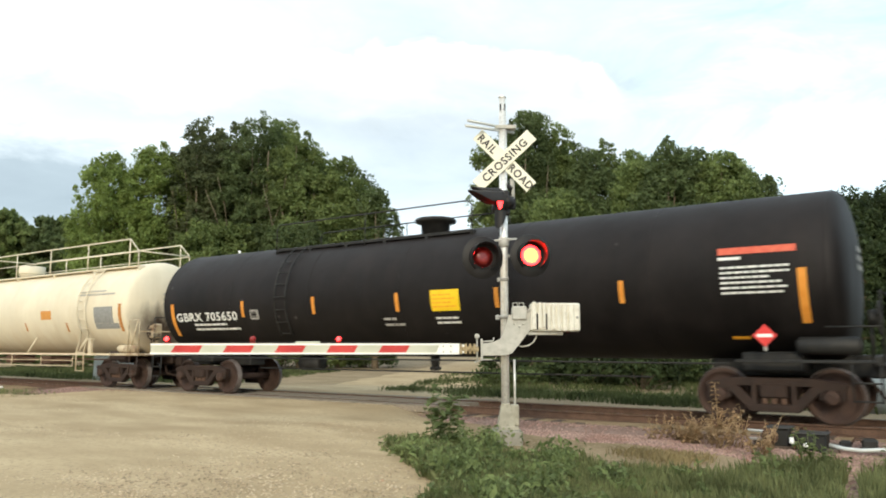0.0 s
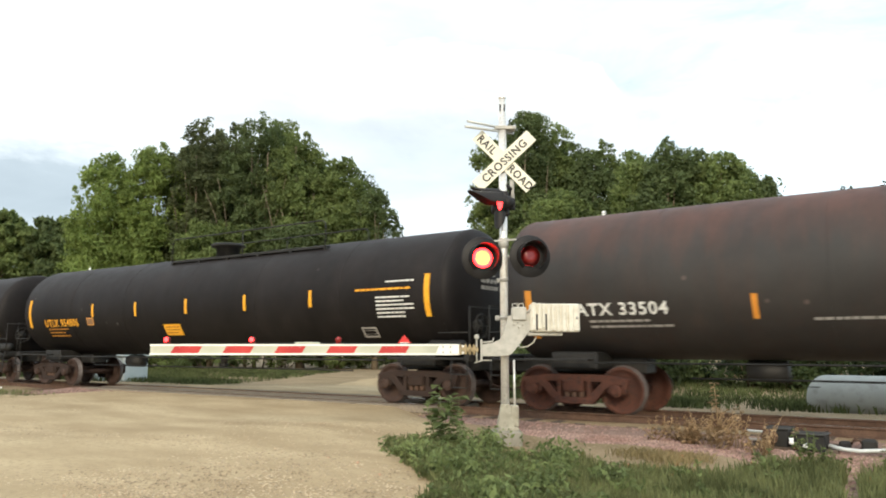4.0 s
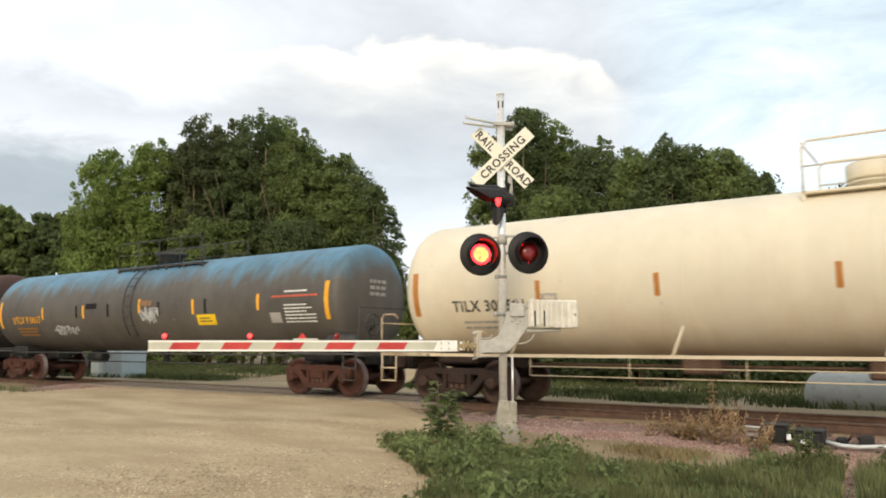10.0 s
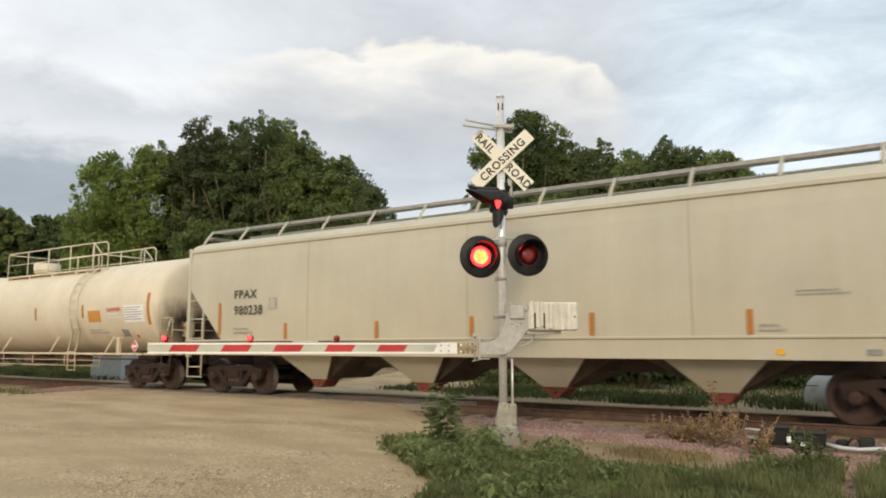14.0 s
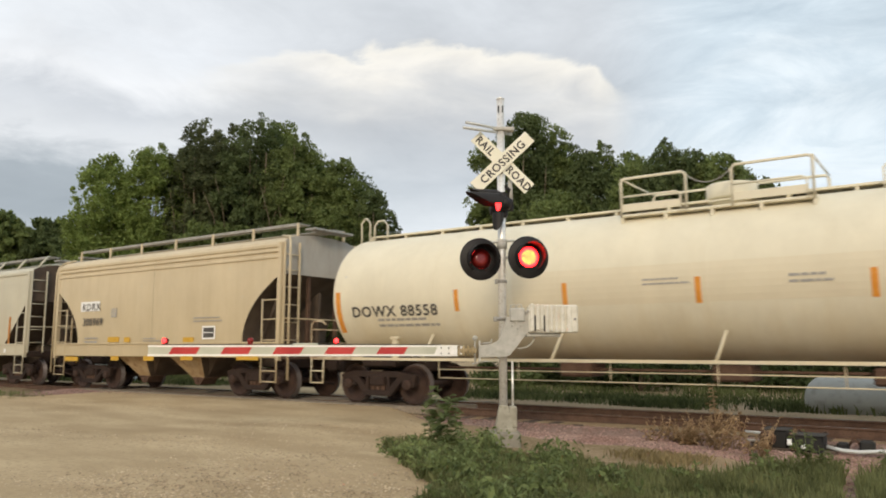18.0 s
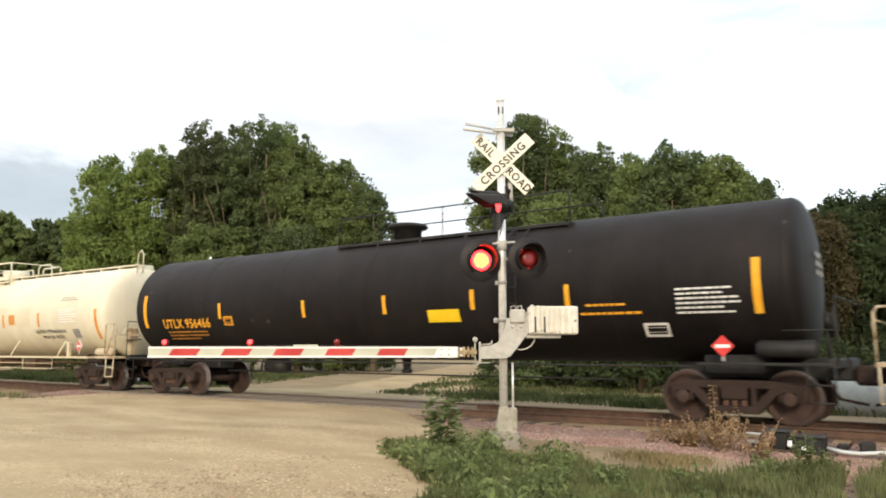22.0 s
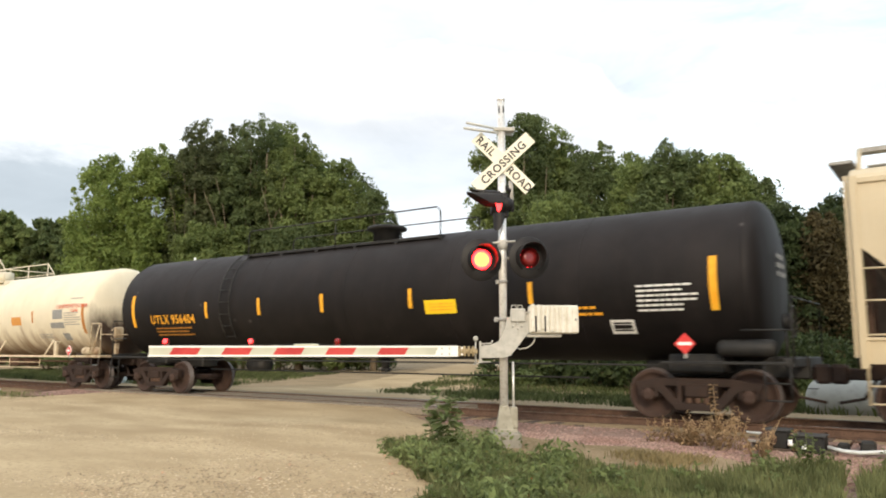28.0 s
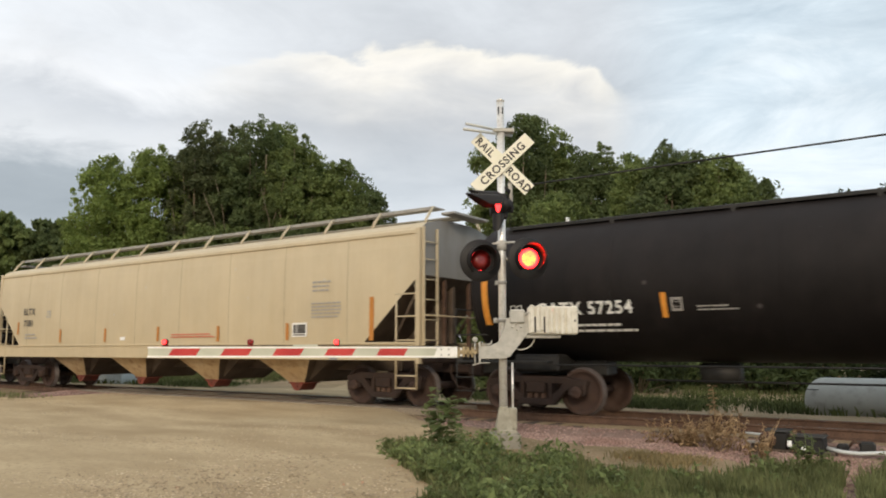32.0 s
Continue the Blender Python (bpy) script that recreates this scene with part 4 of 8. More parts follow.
while len(spots) < 5000:
    x, y = rng.uniform(-46, -22), rng.uniform(-6.5, -2.4)
    if x > -22.5 - (y + 2.4) * 1.2 - 3 * rng.random():
        continue
    spots.append((x, y, ground_z(x, y)))
blades("left_grass", spots, 0.16, GRASS, "short grass along the railway", 8, 0.016)


def weed(x, y, h, seed, material=None, spread=0.16, leaf=0.10, label="tall leafy green weed on the verge", stalks=5):
    rng = random.Random(seed)
    base = thing("weed", pose(x, y, ground_z(x, y) - 0.01), label, "weed", "weeds on the verge")
    bm, lv = bmesh.new(), bmesh.new()
    for _ in range(stalks):
        a = rng.uniform(0, 6.28)
        hh = h * rng.uniform(0.6, 1.0)
        tip = Vector((spread * math.cos(a), spread * math.sin(a), hh)) * 1.0
        foot = Vector((0.04 * math.cos(a), 0.04 * math.sin(a), 0))
        tube(bm, [foot, foot.lerp(tip, 0.5) + Vector((0.02, 0, 0.02)), tip], 0.008, 5, 0.003)
        for i in range(12):
            p = foot.lerp(tip, (0.28 if h > 0.6 else 0.2) + (0.72 if h > 0.6 else 0.8) * i / 11)
            b = rng.uniform(0, 6.28)
            ln = leaf * rng.uniform(0.7, 1.3) * ((0.7 + 0.35 * i / 11) if h > 0.6 else (1.15 - 0.6 * i / 11))
            d = Vector((math.cos(b), math.sin(b), rng.uniform(-0.25, 0.5))).normalized()
            w = d.cross(Vector((0, 0, 1))).normalized() * ln * 0.34
            m1 = p + d * ln * 0.5 + Vector((0, 0, 0.012))
            vs = [lv.verts.new(q) for q in (p, m1 + w, p + d * ln - Vector((0, 0, ln * 0.25)), m1 - w)]
            lv.faces.new(vs)
    part("stalk", bm, material or WEED, base)["kind"] = "stuff"
    part("leafage", lv, material or WEED, base)["kind"] = "stuff"


rng = random.Random(21)
for sx, sa, h, sp in ((-0.01, 11.0, 1.06, 0.10), (0.11, 10.9, 0.84, 0.16), (-0.08, 11.05, 0.8, 0.2), (0.05, 10.8, 0.45, 0.26), (0.66, 11.0, 0.42, 0.16), (0.78, 11.1, 0.34, 0.14), (0.36, 10.9, 0.36, 0.26), (0.22, 10.6, 0.34, 0.26), (-0.2, 10.7, 0.34, 0.22), (-0.42, 10.7, 0.28, 0.24), (-0.66, 10.6, 0.24, 0.22), (-0.5, 10.2, 0.24, 0.24), (-0.12, 10.0, 0.34, 0.26), (0.3, 9.9, 0.3, 0.26), (-0.3, 9.4, 0.28, 0.24), (0.1, 9.2, 0.32, 0.26), (0.55, 9.6, 0.28, 0.24)):
    x, y = plan(sx, sa)
    weed(x, y, h, rng.randint(0, 9999), TALL_WEED if h > 0.4 else WEED, spread=sp, leaf=0.19 if h > 0.4 else 0.1, stalks=4 if h > 0.6 else 6)
for i in range(34):
    d = rng.uniform(7.0, 10.4)
    s = rng.uniform(-0.06, 0.5) * d
    x, y = plan(s, d)
    if verge(x, y) > 0.35 and (s < 2.0 or rng.random() < 0.35):
        weed(x, y, rng.uniform(0.16, 0.34), rng.randint(0, 9999), spread=0.2, leaf=0.08, stalks=7, label="low leafy green weed on the verge")
for sx, sa, h in ((4.55, 9.7, 0.5), (4.7, 9.75, 0.34), (4.85, 9.5, 0.3), (3.9, 9.4, 0.3), (5.5, 9.4, 0.36), (5.75, 9.6, 0.4), (5.6, 9.1, 0.3), (5.9, 9.3, 0.3)):
    x, y = plan(sx, sa)
    weed(x, y, h, rng.randint(0, 9999), spread=0.12, leaf=0.11, stalks=5)
# dry brown weeds gone to seed between the ballast and the switch
for i in range(26):
    k = rng.random()
    x = -4.55 + 2.05 * k
    y = -2.05 - 1.15 * k + rng.uniform(-0.35, 0.35)
    hh = rng.uniform(0.28, 0.5) * (1.0 if k < 0.45 else 1.35)
    weed(x, y, hh, rng.randint(0, 9999), DRY, hh * rng.uniform(0.3, 0.65), 0.085, "dry brown seed-headed weed beside the track", rng.randint(2, 4))
for x, y, h in ((-3.35, -2.55, 0.98), (-3.2, -2.6, 0.75), (-3.5, -2.5, 0.7), (-2.95, -2.7, 0.72), (-2.55, -2.75, 0.5), (-2.2, -2.5, 0.42)):
    weed(x, y, h, rng.randint(0, 999), DRY, 0.12, 0.09, "tall dry seed-headed weed beside the track", 2)

# ---- crossing signal with gate ----
signal = thing("crossing_signal", pose(-6.2012, -4.206, -0.07, 0, 0, 34.806), "grey pipe crossing signal with crossbuck, red flashers and lowered gate", "crossing signal")

bm = bmesh.new()
lathe(bm, [(0.44, 0.066), (5.53, 0.066)], "z", seg=20)
lathe(bm, [(5.53, 0.07), (5.56, 0.07), (5.575, 0.05)], "z", seg=20)
mast = part("mast", bm, ALU, signal, "shiny galvanised steel pipe mast")
for a in (-125, -60):
    bm = box(bmesh.new(), -0.012, 0.012, -0.003, 0.003, -0.06, 0.06)
    part("slot", bm, LAMP_BLACK, mast, at=pose(0.0665 * math.cos(radians(a)), 0.0665 * math.sin(radians(a)), 5.36, 0, 0, a + 90))
bm = bmesh.new()
for dx, dy, w in ((0.155, 0.05, 0.019),):
    tube(bm, [(dx, dy, 0.3), (dx, dy, 1.15)], w, 8)
part("conduit", bm, ALU, signal, "thin galvanised conduit beside the mast")
bm = bmesh.new()
lathe(bm, [(0.10, 0.19), (0.14, 0.18), (0.44, 0.10), (0.46, 0.085)], "z", seg=4, smooth=False, start=math.pi / 4)
box(bm, -0.13, 0.2, -0.15, 0.15, 0.04, 0.10, 0.01)
box(bm, 0.08, 0.21, -0.10, 0.10, 0.10, 0.44, 0.02)
part("mast_base", bm, BASE_CAST, signal, "flared cast junction-box base")
bm = box(bmesh.new(), -0.22, 0.25, -0.24, 0.24, -0.25, 0.045, 0.02)
part("foundation", bm, CONCRETE, signal, "concrete foundation block")

ZB = 4.43     # crossbuck centre
for word_l, word_r, ang, yy in (("RAIL", "ROAD", -45.5, -0.085), ("CROSSING", "", 43.5, -0.115)):
    bm = box(bmesh.new(), -0.635, 0.635, -0.004, 0.004, -0.115, 0.115, 0.003)
    blade = part("crossbuck_blade", bm, SIGN_WHITE, signal, "cream-white reflective blade with black letters", at=pose(0.017, yy, ZB, 0, 0, 0) @ Matrix.Rotation(radians(-ang), 4, "Y"))
    for w, xo, wide in ((word_l, -0.40, 0.92), (word_r, 0.385, 0.92)) if word_r else ((word_l, 0, 1.0),):
        for me in letters_of(text_mesh(w, 0.185, "CENTER", wide)):
            me.transform(Matrix.Translation((xo, -0.008, -0.066)))
            me.materials.append(SIGN_BLACK)
            part("letter", me, None, blade)
bm = bmesh.new()
box(bm, -0.10, 0.10, -0.075, 0.075, ZB - 0.12, ZB - 0.09)
box(bm, -0.10, 0.10, -0.075, 0.075, ZB + 0.10, ZB + 0.13)
part("crossbuck_clamp", bm, CAST, signal)
# rear crossbuck for the other road, seen almost edge-on
for z0, z1, xl in ((5.055, 5.02, -0.60), (5.0, 4.93, -0.64)):
    bm = bmesh.new()
    tube(bm, [(xl, -0.35, z1 + 0.02), (0.2, 0.12, z0 - 0.03)], 0.024, 6)
    part("sign_arm", bm, SILVER, signal, "weathered grey sign bar seen edge-on")
bm = box(bmesh.new(), -0.13, 0.22, -0.09, 0.09, 4.985, 5.045, 0.008)
part("sign_bracket", bm, CAST, signal)


def hood(bm, y0, length, r, span=220):
    """A visor: a part of a tube over the lens."""
    seg = 18
    a0, a1 = radians(-span / 2 + 90), radians(span / 2 + 90)
    outer, inner = [], []
    for j in range(seg + 1):
        a = a0 + (a1 - a0) * j / seg
        k = 0.35 + 0.65 * math.sin(math.pi * j / seg)
        for lst, rr in ((outer, r), (inner, r - 0.008)):
            lst.append((bm.verts.new((rr * math.cos(a), y0, rr * math.sin(a))), bm.verts.new((rr * math.cos(a), y0 - length * k, rr * math.sin(a)))))
    for j in range(seg):
        bm.faces.new((outer[j][0], outer[j][1], outer[j + 1][1], outer[j + 1][0]))
        bm.faces.new((inner[j][0], inner[j + 1][0], inner[j + 1][1], inner[j][1]))
        bm.faces.new((outer[j][1], inner[j][1], inner[j + 1][1], outer[j + 1][1]))


FLASHERS = {}


def flasher(name, x, y, z, yaw, label, pitch=0):
    """A lamp with round black background and visor; an added insert half-turns to flash."""
    m = pose(x, y, z, pitch, 0, yaw)
    bm = bmesh.new()
    lathe(bm, [(0.02, 0.0), (0.02, 0.345), (0.0, 0.35), (-0.012, 0.34), (-0.012, 0.165)], "y", seg=36)
    disc = part("flasher", bm, LAMP_BLACK, signal, label, at=m)
    bm = bmesh.new()
    lathe(bm, [(0.26, 0.0), (0.26, 0.11), (0.2, 0.155), (0.02, 0.165)], "y", seg=24)
    part("housing", bm, LAMP_BLACK, disc)
    bm = bmesh.new()
    hood(bm, -0.012, 0.26, 0.235, span=290)
    part("visor", bm, LAMP_BLACK, disc, "black half-round visor")
    bm = bmesh.new()
    lathe(bm, [(-0.012, 0.19), (-0.03, 0.186), (-0.03, 0.168), (-0.012, 0.168)], "y", seg=28)
    part("lens_ring", bm, LAMP_BLACK, disc)
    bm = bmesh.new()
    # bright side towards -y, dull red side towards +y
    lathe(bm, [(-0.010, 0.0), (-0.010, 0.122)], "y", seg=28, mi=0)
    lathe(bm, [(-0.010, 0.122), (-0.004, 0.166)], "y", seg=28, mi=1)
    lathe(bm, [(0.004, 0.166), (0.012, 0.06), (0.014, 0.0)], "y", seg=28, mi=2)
    ins = part("lamp_insert", bm, [LAMP_HOT, LAMP_RED, LENS_DARK], disc, "added red disc, turned to its glowing or dull face", at=pose(0, -0.02, 0))
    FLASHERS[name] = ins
    return disc


flasher("left", -0.36, -0.13, 2.80, 13, "black round flasher with a red lens")
flasher("right", 0.42, -0.13, 2.83, 13, "black round flasher with a red lens")
bm = bmesh.new()
tube(bm, [(-0.40, 0.07, 2.92), (-0.15, -0.03, 3.09), (0.0, -0.07, 3.10), (0.2, -0.02, 3.12), (0.46, 0.07, 2.95)], 0.019, 8)
tube(bm, [(-0.36, 0.08, 2.83), (0.44, 0.08, 2.86)], 0.024, 8)
lathe(bm, [(2.98, 0.085), (3.14, 0.085)], "z", seg=16)
part("lamp_bracket", bm, CAST, signal)
bm = bmesh.new()
lathe(bm, [(2.42, 0.078), (2.47, 0.078)], "z", seg=16)
box(bm, -0.12, -0.07, -0.04, 0.04, 2.41, 2.48, 0.008)
part("mast_clamp", bm, WALK_STEEL, signal)
bm = bmesh.new()
lathe(bm, [(1.80, 0.085), (1.86, 0.085)], "z", seg=16)
tube(bm, [(-0.13, -0.03, 1.83), (0.06, -0.1, 1.84)], 0.018, 6)
box(bm, -0.15, -0.08, -0.05, 0.03, 1.79, 1.87, 0.008)
part("mast_clamp", bm, WALK_STEEL, signal)

# upper lamps turned towards the side road
for sx, yaw, z0, ln in ((-0.05, -74, 3.72, 0.56), (0.02, 96, 3.66, 0.0)):
    m = pose(sx, -0.17 if ln else 0.1, z0, 0, 0, yaw)
    bm = bmesh.new()
    lathe(bm, [(0.02, 0.0), (0.02, 0.17), (0.0, 0.175), (-0.012, 0.17), (-0.012, 0.0)], "y", seg=28)
    lathe(bm, [(0.2, 0.0), (0.2, 0.09), (0.02, 0.14)], "y", seg=20)
    side_lamp = part("side_flasher", bm, LAMP_BLACK, signal, "black flasher turned towards the side road", at=m)
    if ln:
        bm = bmesh.new()
        hood(bm, -0.012, ln, 0.165, span=200)
        part("visor", bm, LAMP_BLACK, side_lamp)
    bm = bmesh.new()
    lathe(bm, [(-0.05, 0.0), (-0.045, 0.06), (-0.012, 0.13)], "y", seg=24)
    part("lens", bm, LAMP_SMALL if ln else LENS_DARK, side_lamp, "red side lens")
bm = bmesh.new()
hood(bm, 0, 0.50, 0.15, span=190)
part("upper_visor", bm, LAMP_BLACK, signal, "long black visor of the far side lamp", at=pose(-0.06, 0.02, 3.83, 0, 0, -74))
bm = bmesh.new()
hood(bm, 0, 0.30, 0.10, span=170)
part("lower_visor", bm, LAMP_BLACK, signal, at=pose(-0.06, -0.16, 3.56, 90, 0, -30))
bm = bmesh.new()
box(bm, -0.11, 0.10, -0.1, 0.1, 3.50, 3.93, 0.03)
box(bm, 0.10, 0.20, -0.03, 0.05, 3.62, 3.80, 0.01)
tube(bm, [(0.12, 0, 3.8), (0.13, 0, 3.98), (0.02, 0, 4.05)], 0.04, 8)
part("junction_box", bm, LAMP_BLACK, signal)
bm = bmesh.new()
tube(bm, [(0.16, 0.02, 3.72), (0.15, 0.02, 4.15)], 0.038, 8)
part("conduit_elbow", bm, CAST, signal)

# gate mechanism: S-shaped arm carrier, ribbed counterweight case
GY = -0.14
bm = bmesh.new()
outline = [(-0.40, 1.21), (-0.40, 1.40), (-0.34, 1.41), (-0.19, 1.42), (-0.08, 1.47), (-0.02, 1.57), (0.02, 1.72), (0.05, 1.86), (0.30, 1.90), (0.40, 1.98), (0.46, 1.98), (0.46, 1.70), (0.36, 1.58), (0.22, 1.40), (0.10, 1.25), (0.0, 1.215)]
extrude_xz(bm, outline, GY - 0.055, GY + 0.055)
bmesh.ops.bevel(bm, geom=[ed for ed in bm.edges if abs(ed.verts[0].co.y - ed.verts[1].co.y) < 1e-5], offset=0.012, segments=2, affect="EDGES")
part("arm_carrier", bm, CAST, signal, "S-shaped grey cast gate arm carrier")
bm = bmesh.new()
box(bm, 0.40, 1.19, GY - 0.11, GY + 0.16, 1.60, 2.05, 0.025)
case = part("counterweight_case", bm, CREAM_BOX, signal, "cream counterweight case with upright ribs")
for i, (x0, w, lo, hi) in enumerate(((0.415, 0.07, 1.62, 2.07), (0.515, 0.06, 1.64, 2.06), (0.585, 0.05, 1.66, 2.055), (0.66, 0.055, 1.60, 2.05), (0.735, 0.05, 1.62, 2.05), (0.81, 0.06, 1.60, 2.045), (0.90, 0.07, 1.60, 2.04), (1.0, 0.09, 1.60, 2.04))):
    bm = box(bmesh.new(), x0, x0 + w, GY - 0.15, GY - 0.105, lo, hi, 0.016)
    part("rib", bm, CREAM_BOX, case)
# black strips laid in for the dark gaps between the first ribs
for x in (0.50, 0.648):
    bm = box(bmesh.new(), x - 0.012, x + 0.012, GY - 0.125, GY - 0.105, 1.63, 1.88)
    part("slot", bm, LAMP_BLACK, case)
part("bolt", lathe(bmesh.new(), [(GY - 0.13, 0.0), (GY - 0.13, 0.018), (GY - 0.108, 0.02)], "y", (1.14, 0, 1.82), 10), WALK_STEEL, case)
bm = box(bmesh.new(), 0.36, 0.92, GY - 0.04, GY + 0.1, 1.54, 1.60, 0.012)
part("counterweight_tray", bm, CAST, signal)
arc = [(0.47, 1.66), (0.52, 1.60), (0.51, 1.50), (0.46, 1.42), (0.38, 1.365), (0.26, 1.345), (0.20, 1.37)]
bm = extrude_xz(bmesh.new(), arc + [(x * 0.9 + 0.03, z * 0.9 + 0.155) for x, z in arc[::-1]], GY + 0.06, GY + 0.085)
part("quadrant", bm, CAST, signal, "curved quadrant flange behind the carrier")
bm = bmesh.new()
for x0 in (0.12, 0.22):
    tube(bm, [(x0, GY - 0.02, 1.98), (x0, GY - 0.02, 2.05), (x0 + 0.07, GY - 0.02, 2.06), (x0 + 0.08, GY - 0.02, 1.98)], 0.010, 6)
tube(bm, [(0.34, GY - 0.08, 1.9), (0.40, GY - 0.09, 1.96), (0.44, GY - 0.1, 1.9)], 0.012, 6)
part("conduit_loop", bm, CAST, signal)
bm = bmesh.new()
box(bm, 0.10, 0.34, GY - 0.10, GY + 0.04, 1.78, 2.0, 0.02)
for x, z in ((0.14, 1.72), (0.22, 1.68), (0.2, 1.76), (0.28, 1.72)):
    lathe(bm, [(-0.08, 0.0), (-0.08, 0.018), (-0.05, 0.018)], "y", (x, GY, z), 8)
part("gate_motor", bm, CAST, signal)
bm = bmesh.new()
tube(bm, [(-0.46, GY, 1.12), (-0.46, GY, 1.52)], 0.014, 6)
lathe(bm, [(-0.02, 0.0), (-0.02, 0.042), (0.02, 0.042), (0.02, 0.0)], "y", (-0.46, GY - 0.03, 1.52), 14)
tube(bm, [(-0.5, GY, 1.11), (-0.36, GY, 1.15), (-0.22, GY, 1.15)], 0.012, 6)
tube(bm, [(-0.40, GY - 0.02, 1.43), (-0.2, GY - 0.02, 1.45), (-0.19, GY - 0.02, 1.50)], 0.014, 6)
box(bm, -0.40, -0.37, GY - 0.08, GY + 0.08, 1.14, 1.48)
part("arm_pivot", bm, CAST, signal)

# gate arm
AX0, AX1, AZ0, AZ1 = -5.70, -0.74, 1.236, 1.404
arm = part("gate_arm", box(bmesh.new(), AX0, AX1, GY - 0.02, GY + 0.02, AZ0, AZ1, 0.006), ARM_WHITE, signal, "lowered white gate arm with slanted red stripes")
for z in (AZ0, AZ1 - 0.024):
    part("arm_edge", box(bmesh.new(), AX0 - 0.003, AX1, GY - 0.026, GY + 0.026, z - 0.003, z + 0.027), ARM_EDGE, arm)
for i in range(5):
    x0 = -5.37 + i * 0.832
    bm = extrude_xz(bmesh.new(), [(x0, AZ0 + 0.026), (x0 + 0.44, AZ0 + 0.026), (x0 + 0.51, AZ1 - 0.024), (x0 + 0.07, AZ1 - 0.024)], GY - 0.024, GY + 0.024)
    part("red_stripe", bm, ARM_RED, arm)
bm = extrude_xz(bmesh.new(), [(-1.13, AZ0 - 0.004), (AX1 - 0.1, AZ0 - 0.004), (AX1 - 0.1, AZ1 + 0.004), (-1.05, AZ1 + 0.004)], GY - 0.029, GY + 0.029)
part("arm_cap", bm, ARM_EDGE, arm, "plain white end plate with bolts")
for x in (-1.0, -0.88):
    for z in (AZ0 + 0.04, AZ1 - 0.04):
        part("bolt", lathe(bmesh.new(), [(GY - 0.038, 0.0), (GY - 0.038, 0.012), (GY - 0.029, 0.014)], "y", (x, 0, z), 8), WALK_STEEL, arm)
bm = box(bmesh.new(), AX1 - 0.12, -0.66, GY - 0.03, GY + 0.03, 1.25, 1.39, 0.01)
socket = part("arm_socket", bm, ALU, signal, "grey metal socket holding the arm")
for x in (-0.72, -0.64, -0.57, -0.50):
    part("rib", box(bmesh.new(), x - 0.022, x + 0.022, GY - 0.045, GY + 0.045, 1.235, 1.405, 0.012), BRASS, socket, "tarnished brass clamp rib")
part("bar", box(bmesh.new(), -0.70, -0.43, GY - 0.036, GY + 0.036, 1.28, 1.36, 0.01), BRASS, socket)
bm = box(bmesh.new(), -3.38, -2.98, GY - 0.02, GY + 0.02, AZ1, AZ1 + 0.035, 0.01)
part("cable_cover", bm, ARM_WHITE, arm)
bm = tube(bmesh.new(), [(AX0 + 0.3, GY + 0.03, AZ1 + 0.008), (-3.2, GY + 0.03, AZ1 + 0.02), (-1.0, GY + 0.03, AZ1 + 0.008)], 0.008, 6)
part("lamp_cable", bm, DARK, arm)
for i, x in enumerate((-5.434, -4.066, -2.679)):
    bm = bmesh.new()
    box(bm, x - 0.045, x + 0.045, GY - 0.03, GY + 0.03, AZ1, AZ1 + 0.035, 0.008)
    lathe(bm, [(-0.05, 0.036), (-0.05, 0.046), (0.03, 0.048), (0.05, 0.034), (0.05, 0)], "y", (x, GY, AZ1 + 0.075), 18)
    body = part("arm_lamp", bm, LAMP_CASE, arm, "small red gate arm lamp")
    # added disc, glowing in front and dull behind, that can be turned round
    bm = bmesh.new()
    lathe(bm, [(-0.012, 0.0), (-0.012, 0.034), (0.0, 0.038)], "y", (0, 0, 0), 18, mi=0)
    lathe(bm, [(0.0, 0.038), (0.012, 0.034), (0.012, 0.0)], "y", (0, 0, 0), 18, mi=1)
    ins = part("arm_lamp_insert", bm, [LAMP_SMALL, LENS_DARK], body, "small added red disc with a glowing and a dull face", at=pose(x, GY - 0.06, AZ1 + 0.075))
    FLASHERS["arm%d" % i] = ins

# ---- things beside the track ----
tank = thing("propane_tank", pose(-0.85, 5.1, -0.49), "white horizontal propane tank on feet beyond the track", "propane tank")
bm = bmesh.new()
prof = [(-2.45 + 0.45 * (1 - math.cos(a)), 0.55 * math.sin(a)) for a in (i * math.pi / 16 for i in range(9))]
prof += [(-x, r) for x, r in prof[::-1]]
lathe(bm, prof, "x", (0, 0, 0.58), 40)
part("shell", bm, PROPANE, tank)
bm = bmesh.new()
tube(bm, [(-2.35, -0.45, 0.86), (2.35, -0.45, 0.86)], 0.012, 6)
part("pipe", bm, DARK, tank)
for x in (-1.5, 1.5):
    part("foot", box(bmesh.new(), x - 0.1, x + 0.1, -0.4, 0.4, 0, 0.22, 0.02), CONCRETE, tank)
bm = bmesh.new()
lathe(bm, [(0, 0.2), (0.2, 0.2), (0.26, 0.1), (0.27, 0)], "z", (0, 0, 1.08), 20)
part("valve_dome", bm, PROPANE, tank)

cab = thing("signal_cabinet", pose(-31.75, 5.0, -0.36), "silver metal signal equipment cabinet beyond the track", "cabinet")
part("body", box(bmesh.new(), -1.22, 1.22, -0.6, 0.6, 0.1, 1.26, 0.03), CRATE, cab)
part("roof", box(bmesh.new(), -1.27, 1.27, -0.66, 0.66, 1.26, 1.32, 0.02), CRATE, cab, "pale metal lid with a folded edge")
